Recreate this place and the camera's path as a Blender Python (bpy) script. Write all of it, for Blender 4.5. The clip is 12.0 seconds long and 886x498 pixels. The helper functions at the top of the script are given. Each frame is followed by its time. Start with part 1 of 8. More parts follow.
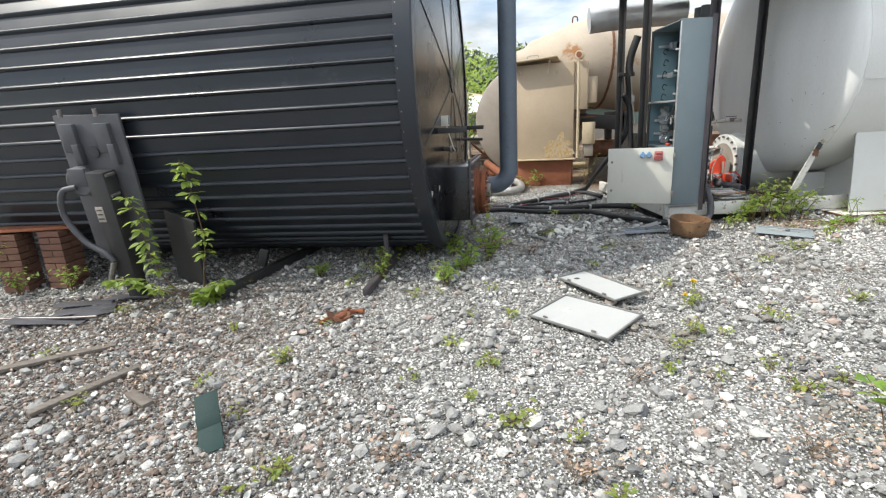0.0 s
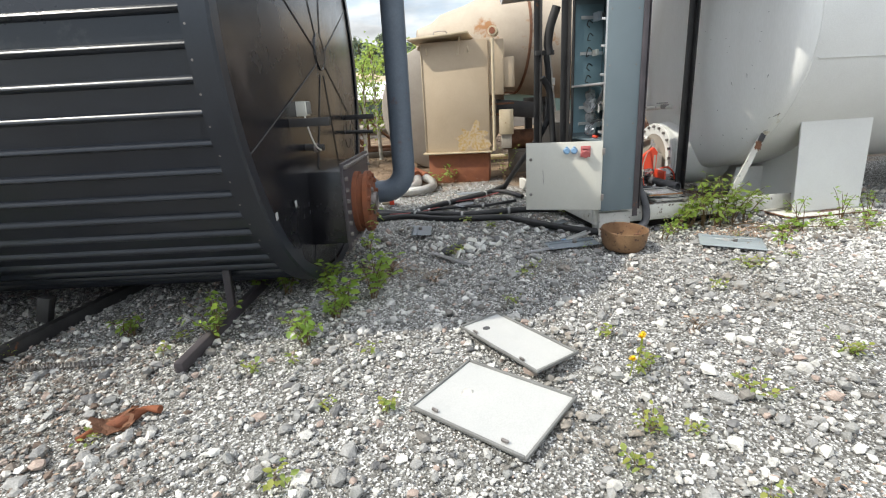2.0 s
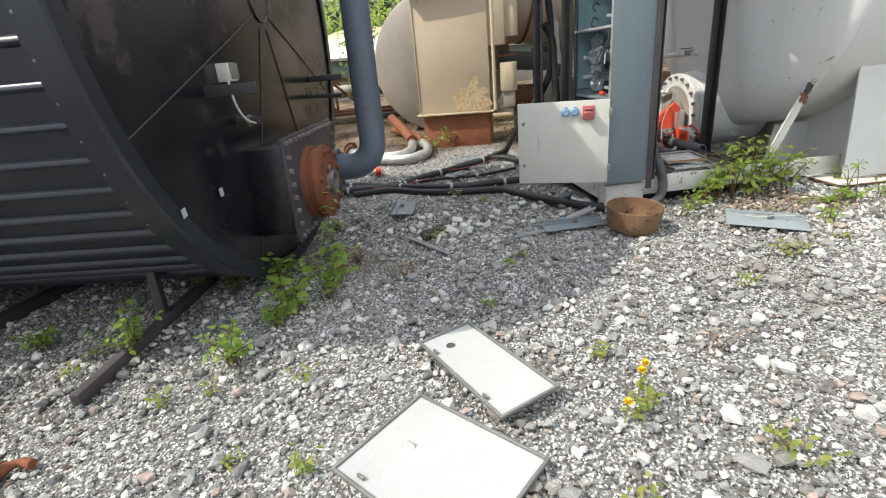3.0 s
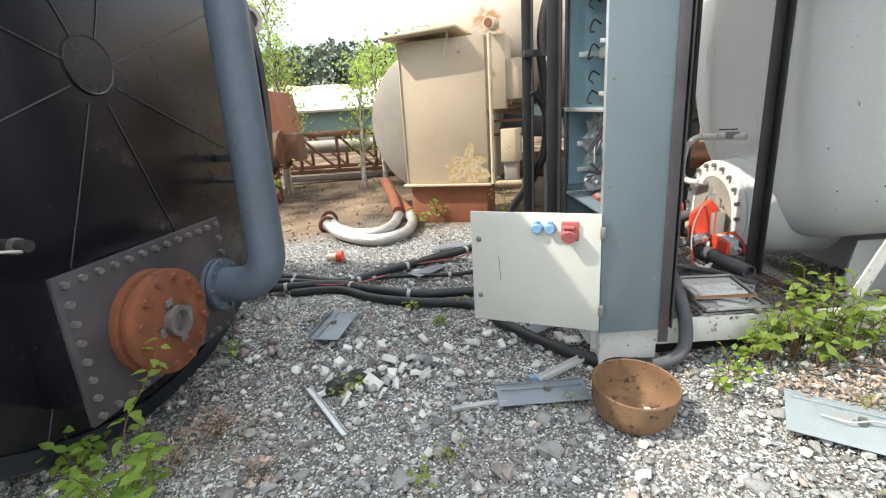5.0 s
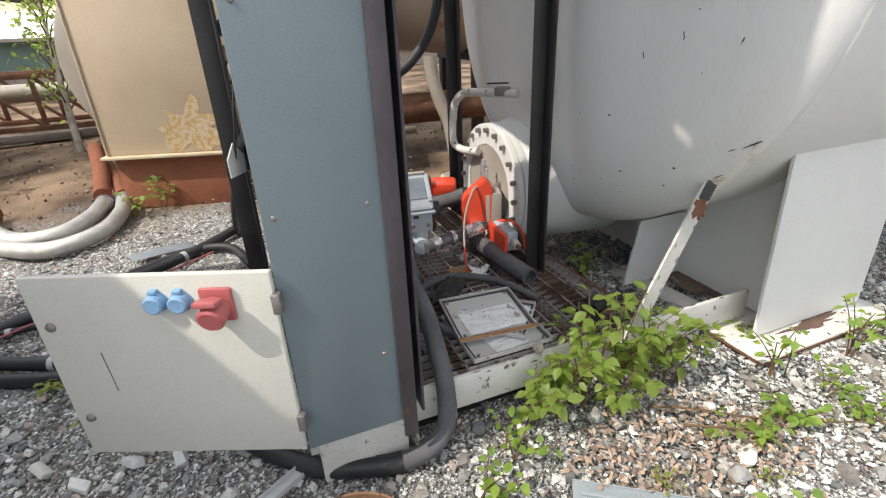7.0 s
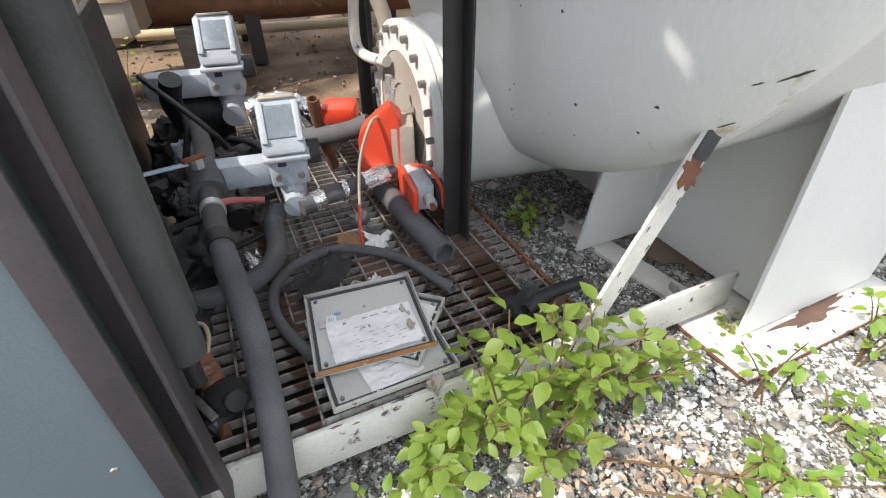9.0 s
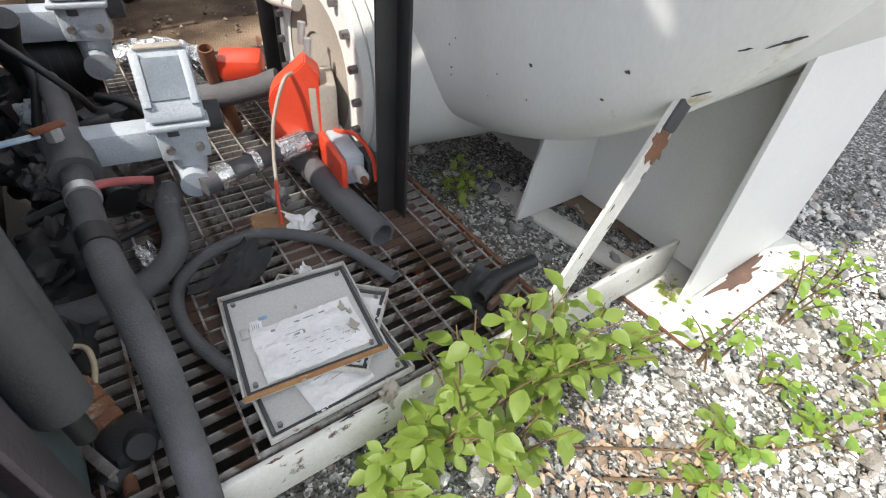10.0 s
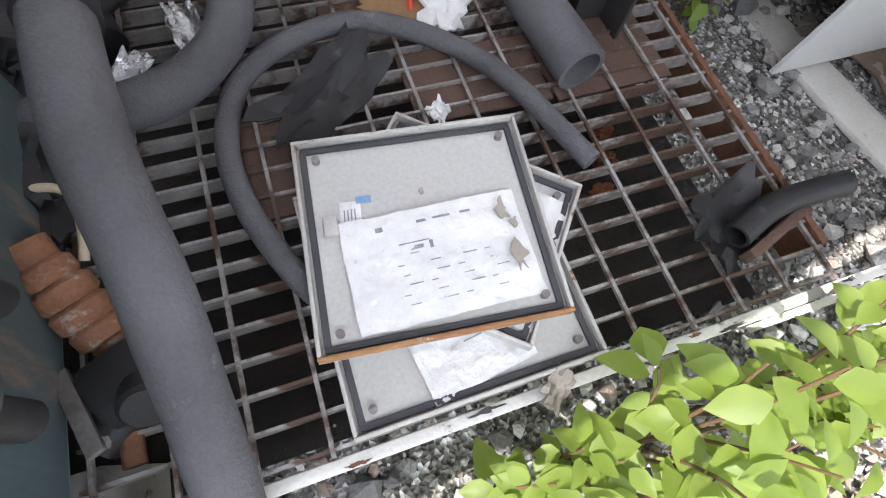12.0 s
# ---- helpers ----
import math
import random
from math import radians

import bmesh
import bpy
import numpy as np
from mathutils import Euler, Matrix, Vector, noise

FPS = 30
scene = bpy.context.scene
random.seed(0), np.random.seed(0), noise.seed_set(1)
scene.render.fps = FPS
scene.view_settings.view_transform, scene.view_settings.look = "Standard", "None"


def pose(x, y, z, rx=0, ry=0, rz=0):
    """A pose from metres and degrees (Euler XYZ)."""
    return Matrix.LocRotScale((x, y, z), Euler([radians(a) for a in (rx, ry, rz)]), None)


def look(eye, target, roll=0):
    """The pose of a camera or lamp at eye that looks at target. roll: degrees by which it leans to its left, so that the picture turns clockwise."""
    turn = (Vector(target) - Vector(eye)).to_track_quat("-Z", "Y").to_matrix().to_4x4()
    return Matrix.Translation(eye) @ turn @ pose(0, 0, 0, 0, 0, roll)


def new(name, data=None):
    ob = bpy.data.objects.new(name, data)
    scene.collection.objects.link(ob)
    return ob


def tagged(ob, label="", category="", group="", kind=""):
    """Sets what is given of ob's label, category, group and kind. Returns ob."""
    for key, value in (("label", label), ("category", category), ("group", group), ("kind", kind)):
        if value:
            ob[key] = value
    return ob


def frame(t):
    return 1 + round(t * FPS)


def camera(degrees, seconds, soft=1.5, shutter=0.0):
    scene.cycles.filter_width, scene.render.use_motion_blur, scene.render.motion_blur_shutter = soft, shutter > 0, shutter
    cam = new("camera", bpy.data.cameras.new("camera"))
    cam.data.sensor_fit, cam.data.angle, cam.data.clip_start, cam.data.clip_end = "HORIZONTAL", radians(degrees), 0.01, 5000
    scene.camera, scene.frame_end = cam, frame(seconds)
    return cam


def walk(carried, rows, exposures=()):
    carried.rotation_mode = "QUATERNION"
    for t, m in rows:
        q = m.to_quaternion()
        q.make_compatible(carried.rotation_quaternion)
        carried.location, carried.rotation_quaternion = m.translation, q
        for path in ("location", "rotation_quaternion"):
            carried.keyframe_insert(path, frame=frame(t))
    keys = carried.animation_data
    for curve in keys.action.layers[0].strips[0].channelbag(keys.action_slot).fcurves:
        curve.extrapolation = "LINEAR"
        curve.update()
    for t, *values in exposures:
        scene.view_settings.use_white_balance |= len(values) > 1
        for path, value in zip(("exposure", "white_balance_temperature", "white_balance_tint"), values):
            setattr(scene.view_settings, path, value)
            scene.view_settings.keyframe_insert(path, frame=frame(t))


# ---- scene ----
cam = camera(85.3, 12.0, 1.2)
METRES, EYE, TILT, LEAN, TURN = 6.8, 1.5, 0.0, 0.0, 0.4
ROWS = [
    (0.0, 0.0, 0.0, 0.0, -0.78, -14.61, 3.0),
    (0.5, 0.0111, 0.0351, -0.0048, -5.29, -15.71, 2.47),
    (1.0, 0.0416, 0.0896, -0.0067, -7.15, -15.65, 2.35),
    (1.5, 0.0613, 0.1396, -0.007, -9.34, -16.2, 2.2),
    (2.0, 0.0741, 0.185, -0.0014, -9.15, -16.54, 3.04),
    (2.5, 0.1071, 0.2316, -0.0057, -7.3, -19.08, 4.76),
    (3.0, 0.1403, 0.273, -0.0028, -7.07, -21.36, 4.9),
    (3.5, 0.1736, 0.3301, 0.0061, -8.5, -19.98, 3.81),
    (5.5, 0.2978, 0.4941, 0.0276, -0.3, -16.05, 3.41),
    (6.0, 0.333, 0.5353, 0.0298, -5.56, -17.27, 3.43),
    (6.5, 0.363, 0.5716, 0.025, -15.65, -20.09, 2.81),
    (7.0, 0.3875, 0.6157, 0.0258, -22.44, -24.63, 2.3),
    (9.0, 0.4751, 0.7015, 0.0071, -25.27, -36.11, 0.34),
    (9.5, 0.4713, 0.7192, 0.006, -33.67, -38.07, -2.81),
    (10.0, 0.4767, 0.735, -0.0003, -35.16, -41.2, -4.41),
    (10.5, 0.4761, 0.7637, -0.0186, -26.94, -48.91, -4.31),
    (11.0, 0.4788, 0.7882, -0.0403, -19.74, -57.73, -4.16),
    (11.5, 0.4858, 0.8057, -0.0489, -18.73, -63.02, -4.8),
    (12.0, 0.4898, 0.8159, -0.0532, -19.33, -66.9, -5.64),
]
EXPOSURES = [(0.0, 0.38, 6420, 7), (3.5, 0.42, 6520, 7), (5.5, 0.94, 6500, 6), (6.5, 0.70, 6600, 9), (7.0, 0.44, 6620, 10), (9.0, 0.88, 6460, 10), (10.0, 0.88, 6440, 10), (10.5, 0.64, 6420, 11), (11.2, 1.2, 6380, 14), (12.0, 1.55, 6380, 14)]
walk(cam, [(t, pose(0, 0, EYE, TILT, LEAN, TURN) @ pose(METRES * x, METRES * y, METRES * z, 90 + pitch, roll, yaw)) for t, x, y, z, yaw, pitch, roll in ROWS], EXPOSURES)

# ---- sky and sun ----
TO_SUN = Vector((-0.64, -0.10, 0.765)).normalized()
SUN_ELEVATION = math.asin(TO_SUN.z)
SUN_AZIMUTH = math.atan2(TO_SUN.x, TO_SUN.y)
world = bpy.data.worlds.new("sky")
scene.world = world
world.use_nodes = True
wn, wl = world.node_tree.nodes, world.node_tree.links
wn.clear()
w_out = wn.new("ShaderNodeOutputWorld")
w_bg = wn.new("ShaderNodeBackground")
w_sky = wn.new("ShaderNodeTexSky")
w_sky.sky_type = "NISHITA"
w_sky.sun_disc = False
w_sky.sun_elevation = SUN_ELEVATION
w_sky.sun_rotation = SUN_AZIMUTH
w_co = wn.new("ShaderNodeTexCoord")
w_map = wn.new("ShaderNodeMapping")
w_map.inputs["Scale"].default_value = (1.6, 1.6, 5.0)
w_noise = wn.new("ShaderNodeTexNoise")
w_noise.inputs["Scale"].default_value = 2.2
w_noise.inputs["Detail"].default_value = 7.0
w_noise.inputs["Roughness"].default_value = 0.55
w_ramp = wn.new("ShaderNodeValToRGB")
w_ramp.color_ramp.elements[0].position = 0.36
w_ramp.color_ramp.elements[1].position = 0.58
w_mix = wn.new("ShaderNodeMixRGB")
w_sep = wn.new("ShaderNodeSeparateXYZ")
w_high = wn.new("ShaderNodeMapRange")
w_high.inputs["From Max"].default_value = 0.7
w_high.inputs["To Min"].default_value = 3.5
w_high.inputs["To Max"].default_value = 15.0
w_fine = wn.new("ShaderNodeTexNoise")
w_fine.inputs["Scale"].default_value = 5.0
w_fine.inputs["Detail"].default_value = 8.0
w_shade = wn.new("ShaderNodeMapRange")
w_shade.inputs["From Min"].default_value = 0.3
w_shade.inputs["From Max"].default_value = 0.6
w_shade.inputs["To Min"].default_value = 0.62
w_shade.inputs["To Max"].default_value = 1.08
w_times = wn.new("ShaderNodeMath")
w_times.operation = "MULTIPLY"
w_tone = wn.new("ShaderNodeMixRGB")
w_tone.blend_type = "MULTIPLY"
w_tone.inputs["Fac"].default_value = 1.0
w_tone.inputs["Color2"].default_value = (0.985, 1.0, 1.03, 1)
wl.new(w_co.outputs["Generated"], w_sep.inputs["Vector"])
wl.new(w_sep.outputs["Z"], w_high.inputs["Value"])
wl.new(w_map.outputs["Vector"], w_fine.inputs["Vector"])
wl.new(w_fine.outputs["Fac"], w_shade.inputs["Value"])
wl.new(w_high.outputs["Result"], w_times.inputs[0])
wl.new(w_shade.outputs["Result"], w_times.inputs[1])
wl.new(w_times.outputs["Value"], w_tone.inputs["Color1"])
wl.new(w_tone.outputs["Color"], w_mix.inputs["Color2"])
w_bg.inputs["Strength"].default_value = 0.14
wl.new(w_co.outputs["Generated"], w_map.inputs["Vector"])
wl.new(w_map.outputs["Vector"], w_noise.inputs["Vector"])
wl.new(w_noise.outputs["Fac"], w_ramp.inputs["Fac"])
wl.new(w_ramp.outputs["Color"], w_mix.inputs["Fac"])
wl.new(w_sky.outputs["Color"], w_mix.inputs["Color1"])
wl.new(w_mix.outputs["Color"], w_bg.inputs["Color"])
wl.new(w_bg.outputs["Background"], w_out.inputs["Surface"])

sun_data = bpy.data.lights.new("sun", "SUN")
sun_data.energy = 3.5
sun_data.angle = radians(0.6)
sun_data.color = (1.0, 0.94, 0.84)
sun = new("sun", sun_data)
sun.matrix_world = look(TO_SUN * 60, (0, 0, 0))


# ---- materials ----
def mat(name, base, second=None, rough=0.6, metal=0.0, scale=3.0, bump=0.15, fine=60.0, stain=None, stain_amount=0.0,
        stain_scale=2.5, spread=0.5, island=None, spec=0.5, stretch=(1, 1, 1), rough_var=0.15, grain_mix=0.2):
    """A surface with variation at two scales, a fine bump, and stains or wear of another colour with ragged edges."""
    m = bpy.data.materials.new(name)
    m.use_nodes = True
    n, l = m.node_tree.nodes, m.node_tree.links
    b = n["Principled BSDF"]
    b.inputs["Metallic"].default_value = metal
    b.inputs["Specular IOR Level"].default_value = spec
    co = n.new("ShaderNodeTexCoord")
    mp = n.new("ShaderNodeMapping")
    mp.inputs["Scale"].default_value = stretch
    l.new(co.outputs["Object"], mp.inputs["Vector"])
    coarse = n.new("ShaderNodeTexNoise")
    coarse.inputs["Scale"].default_value = scale
    coarse.inputs["Detail"].default_value = 6
    coarse.inputs["Roughness"].default_value = 0.6
    grain = n.new("ShaderNodeTexNoise")
    grain.inputs["Scale"].default_value = fine
    grain.inputs["Detail"].default_value = 4
    l.new(mp.outputs["Vector"], coarse.inputs["Vector"])
    l.new(mp.outputs["Vector"], grain.inputs["Vector"])
    second = second or tuple(c * 0.8 for c in base)
    r = n.new("ShaderNodeValToRGB")
    r.color_ramp.elements[0].position = 0.5 - spread * 0.4
    r.color_ramp.elements[1].position = 0.5 + spread * 0.4
    r.color_ramp.elements[0].color = (*second, 1)
    r.color_ramp.elements[1].color = (*base, 1)
    l.new(coarse.outputs["Fac"], r.inputs["Fac"])
    colour = r.outputs["Color"]
    if island:
        geo = n.new("ShaderNodeNewGeometry")
        ri = n.new("ShaderNodeValToRGB")
        ri.color_ramp.interpolation = "CONSTANT"
        while len(ri.color_ramp.elements) > 1:
            ri.color_ramp.elements.remove(ri.color_ramp.elements[-1])
        for k, (p, c) in enumerate(island):
            e = ri.color_ramp.elements[0] if k == 0 else ri.color_ramp.elements.new(p)
            e.position, e.color = p, (*c, 1)
        l.new(geo.outputs["Random Per Island"], ri.inputs["Fac"])
        mi = n.new("ShaderNodeMixRGB")
        mi.blend_type = "MULTIPLY"
        mi.inputs["Fac"].default_value = 1.0
        l.new(colour, mi.inputs["Color1"])
        l.new(ri.outputs["Color"], mi.inputs["Color2"])
        colour = mi.outputs["Color"]
    gm = n.new("ShaderNodeMixRGB")
    gm.blend_type = "OVERLAY"
    gm.inputs["Fac"].default_value = grain_mix
    l.new(colour, gm.inputs["Color1"])
    l.new(grain.outputs["Fac"], gm.inputs["Color2"])
    colour = gm.outputs["Color"]
    if stain:
        sn = n.new("ShaderNodeTexNoise")
        sn.inputs["Scale"].default_value = stain_scale
        sn.inputs["Detail"].default_value = 9
        sn.inputs["Roughness"].default_value = 0.68
        l.new(mp.outputs["Vector"], sn.inputs["Vector"])
        sr = n.new("ShaderNodeValToRGB")
        edge = 0.72 - 0.35 * stain_amount
        sr.color_ramp.elements[0].position = edge
        sr.color_ramp.elements[1].position = edge + 0.06
        l.new(sn.outputs["Fac"], sr.inputs["Fac"])
        ms = n.new("ShaderNodeMixRGB")
        ms.inputs["Color2"].default_value = (*stain, 1)
        l.new(sr.outputs["Color"], ms.inputs["Fac"])
        l.new(colour, ms.inputs["Color1"])
        colour = ms.outputs["Color"]
    l.new(colour, b.inputs["Base Color"])
    rr = n.new("ShaderNodeMapRange")
    rr.inputs["To Min"].default_value = max(0.04, rough - rough_var)
    rr.inputs["To Max"].default_value = min(1.0, rough + rough_var)
    l.new(coarse.outputs["Fac"], rr.inputs["Value"])
    l.new(rr.outputs["Result"], b.inputs["Roughness"])
    if bump:
        bp = n.new("ShaderNodeBump")
        bp.inputs["Strength"].default_value = bump
        bp.inputs["Distance"].default_value = 0.01
        l.new(grain.outputs["Fac"], bp.inputs["Height"])
        l.new(bp.outputs["Normal"], b.inputs["Normal"])
    return m


RUST = (0.20, 0.075, 0.03)
M = {}
M["black_sheet"] = mat("black painted sheet", (0.021, 0.025, 0.034), (0.014, 0.017, 0.023), 0.32, 0, 1.2, 0.03, 90, (0.042, 0.043, 0.047), 0.26, 2.2, spec=0.5, rough_var=0.16)
M["black_end"] = mat("black coated steel", (0.011, 0.011, 0.014), (0.006, 0.006, 0.009), 0.24, 0, 1.4, 0.07, 60, (0.040, 0.034, 0.034), 0.36, 1.6, spec=0.62, rough_var=0.2)
M["dark_paint"] = mat("dark grey paint", (0.088, 0.088, 0.098), (0.055, 0.054, 0.062), 0.5, 0, 4, 0.1, 120, (0.16, 0.1, 0.07), 0.12, 5)
M["purple_steel"] = mat("weathered primer steel", (0.085, 0.072, 0.079), (0.040, 0.035, 0.040), 0.5, 0.1, 3, 0.15, 90, RUST, 0.2, 5)
M["blue_pipe"] = mat("blue-grey coated pipe", (0.125, 0.155, 0.195), (0.085, 0.105, 0.135), 0.45, 0, 2.5, 0.06, 80, (0.115, 0.09, 0.095), 0.28, 7)
M["orange_rust"] = mat("orange rusted steel", (0.27, 0.088, 0.036), (0.14, 0.050, 0.028), 0.85, 0.1, 6, 0.5, 160, (0.10, 0.045, 0.03), 0.3, 7)
M["rust"] = mat("brown rust", (0.22, 0.10, 0.055), (0.10, 0.05, 0.03), 0.9, 0.1, 8, 0.5, 150, (0.30, 0.15, 0.07), 0.3, 9)
M["bolt"] = mat("bolt steel", (0.32, 0.30, 0.29), (0.18, 0.16, 0.15), 0.5, 0.7, 20, 0.2, 120)
M["cabinet"] = mat("blue-grey cabinet paint", (0.160, 0.200, 0.220), (0.135, 0.172, 0.192), 0.42, 0, 1.5, 0.05, 200, (0.10, 0.13, 0.14), 0.08, 6)
M["cabinet_in"] = mat("teal cabinet lining", (0.19, 0.29, 0.33), (0.16, 0.24, 0.27), 0.4, 0, 2, 0.03, 200)
M["door_grey"] = mat("light grey enamel", (0.58, 0.57, 0.51), (0.52, 0.51, 0.46), 0.38, 0, 2, 0.03, 200, (0.36, 0.33, 0.28), 0.05, 9)
M["white_paint"] = mat("off-white tank paint", (0.69, 0.69, 0.67), (0.61, 0.605, 0.585), 0.38, 0, 1.2, 0.05, 110, (0.16, 0.13, 0.10), 0.03, 5)
M["white_worn"] = mat("worn white steel paint", (0.66, 0.65, 0.61), (0.52, 0.50, 0.455), 0.55, 0, 5, 0.2, 120, (0.10, 0.06, 0.045), 0.34, 13)
M["frame_dark"] = mat("dark frame steel", (0.048, 0.046, 0.046), (0.028, 0.027, 0.028), 0.5, 0.1, 5, 0.12, 100, RUST, 0.15, 7)
M["grating"] = mat("galvanised grating", (0.42, 0.41, 0.40), (0.19, 0.165, 0.145), 0.6, 0.25, 9, 0.3, 140, (0.100, 0.062, 0.045), 0.68, 4)
M["tan"] = mat("beige primer steel", (0.53, 0.425, 0.305), (0.46, 0.36, 0.25), 0.6, 0, 2, 0.1, 120, (0.42, 0.29, 0.13), 0.12, 2.2)
M["tan_trim"] = mat("yellowed cream steel", (0.60, 0.51, 0.37), (0.50, 0.40, 0.26), 0.6, 0, 5, 0.15, 120, RUST, 0.2, 8)
M["rust_base"] = mat("red lead paint", (0.34, 0.125, 0.06), (0.24, 0.085, 0.045), 0.8, 0, 6, 0.4, 120, (0.12, 0.07, 0.05), 0.35, 6)
M["old_disc"] = mat("weathered tank steel", (0.40, 0.36, 0.31), (0.30, 0.26, 0.22), 0.6, 0.1, 2, 0.15, 80, (0.25, 0.13, 0.07), 0.25, 1.5)
M["rubber"] = mat("black hose rubber", (0.020, 0.020, 0.022), (0.010, 0.010, 0.011), 0.55, 0, 12, 0.15, 160, (0.07, 0.07, 0.07), 0.14, 12)
M["foam"] = mat("grey foam insulation", (0.120, 0.119, 0.127), (0.068, 0.067, 0.072), 0.8, 0, 7, 0.4, 220, (0.17, 0.165, 0.16), 0.26, 9)
M["cable"] = mat("black cable sleeve", (0.022, 0.022, 0.024), (0.014, 0.014, 0.016), 0.55, 0, 12, 0.15, 160)
M["braid"] = mat("braided steel hose", (0.62, 0.61, 0.58), (0.45, 0.44, 0.42), 0.35, 0.6, 14, 0.6, 260)
M["alu"] = mat("bare aluminium", (0.62, 0.63, 0.64), (0.5, 0.5, 0.51), 0.35, 0.7, 8, 0.1, 150)
M["valve_grey"] = mat("cast grey-blue enamel", (0.43, 0.47, 0.52), (0.34, 0.37, 0.41), 0.45, 0.0, 6, 0.3, 160, (0.5, 0.52, 0.54), 0.1, 8)
M["red"] = mat("orange-red plastic", (0.72, 0.075, 0.03), (0.6, 0.055, 0.025), 0.4, 0, 5, 0.04, 120)
M["red_socket"] = mat("faded red plastic", (0.42, 0.11, 0.11), (0.34, 0.085, 0.085), 0.45, 0, 5, 0.04, 120)
M["blue_socket"] = mat("faded blue plastic", (0.20, 0.34, 0.52), (0.15, 0.28, 0.45), 0.45, 0, 5, 0.04, 120)
M["brick"] = mat("red brown brick", (0.20, 0.10, 0.07), (0.13, 0.065, 0.045), 0.9, 0, 9, 0.5, 160)
M["wood"] = mat("grey weathered timber", (0.20, 0.175, 0.15), (0.12, 0.10, 0.085), 0.85, 0, 6, 0.4, 120, stretch=(1, 8, 8))
M["panel_white"] = mat("white panel lid enamel", (0.44, 0.44, 0.43), (0.385, 0.388, 0.385), 0.45, 0, 2, 0.03, 160, (0.36, 0.34, 0.30), 0.06, 9)
M["panel_rim"] = mat("grey lid rim", (0.22, 0.22, 0.21), (0.15, 0.15, 0.145), 0.5, 0.2, 8, 0.1, 140)
M["gasket"] = mat("dark gasket", (0.065, 0.065, 0.07), (0.042, 0.042, 0.046), 0.8, 0, 10, 0.1, 200)
M["leaf"] = mat("fresh green leaf", (0.24, 0.36, 0.065), (0.14, 0.24, 0.035), 0.5, 0, 22, 0.05, 60, island=[(0, (1, 1, 1)), (0.3, (0.75, 0.85, 0.8)), (0.6, (1.25, 1.15, 1.0)), (0.85, (0.9, 0.8, 0.9))])
M["grass"] = mat("weed green", (0.24, 0.28, 0.08), (0.17, 0.21, 0.05), 0.6, 0, 8, 0, 60, island=[(0, (1, 1, 1)), (0.3, (0.8, 0.9, 0.8)), (0.6, (1.3, 1.1, 0.9))])
M["stem"] = mat("brown stem", (0.16, 0.10, 0.05), (0.10, 0.06, 0.03), 0.8, 0, 9, 0.1, 100)
M["dry"] = mat("dry leaf litter", (0.38, 0.285, 0.215), (0.25, 0.175, 0.13), 0.9, 0, 6, 0.1, 100, island=[(0, (1, 1, 1)), (0.3, (0.6, 0.6, 0.6)), (0.6, (1.3, 1.25, 1.2))])
M["yellow"] = mat("dandelion yellow", (0.85, 0.62, 0.01), (0.75, 0.5, 0.01), 0.6, 0, 40, 0.1, 100)
M["birch_leaf"] = mat("light birch leaf", (0.24, 0.34, 0.07), (0.17, 0.26, 0.045), 0.5, 0, 2, 0, 30, island=[(0, (1, 1, 1)), (0.3, (0.7, 0.8, 0.75)), (0.6, (1.2, 1.12, 1.0))])
for key in ("leaf", "grass", "birch_leaf"):
    nt = M[key].node_tree
    bs = nt.nodes["Principled BSDF"]
    tr = nt.nodes.new("ShaderNodeBsdfTranslucent")
    tr.inputs["Color"].default_value = (0.47, 0.60, 0.14, 1)
    mx = nt.nodes.new("ShaderNodeMixShader")
    mx.inputs["Fac"].default_value = 0.45
    nt.links.new(bs.outputs["BSDF"], mx.inputs[1])
    nt.links.new(tr.outputs["BSDF"], mx.inputs[2])
    nt.links.new(mx.outputs["Shader"], nt.nodes["Material Output"].inputs["Surface"])
GREY_STONE, PINK_STONE, DARK_STONE = (0.50, 0.505, 0.50), (0.66, 0.53, 0.47), (0.27, 0.27, 0.28)
M["stones"] = mat("crushed stone", (0.68, 0.67, 0.65), (0.40, 0.395, 0.385), 0.9, 0, 22, 0.5, 140, (0.24, 0.215, 0.185), 0.46, 1.1, grain_mix=0.4, island=[
    (0.0, (1.15, 1.14, 1.11)), (0.15, (0.86, 0.85, 0.83)), (0.27, GREY_STONE), (0.42, (1.0, 0.985, 0.95)), (0.53, (0.50, 0.50, 0.50)),
    (0.65, PINK_STONE), (0.73, DARK_STONE), (0.82, (0.56, 0.56, 0.56)), (0.91, (0.34, 0.32, 0.30))])
M["white_chips"] = mat("white marble chips", (0.80, 0.79, 0.77), (0.62, 0.61, 0.59), 0.9, 0, 20, 0.4, 140, island=[(0.0, (1, 1, 1)), (0.5, (0.8, 0.8, 0.8)), (0.8, (0.6, 0.59, 0.58))])
M["brown_chips"] = mat("brown stone chips", (0.25, 0.21, 0.18), (0.155, 0.128, 0.108), 0.9, 0, 20, 0.4, 140, island=[(0.0, (1, 1, 1)), (0.3, (0.6, 0.6, 0.6)), (0.55, (1.5, 1.5, 1.5)), (0.75, (0.8, 0.7, 0.65))])


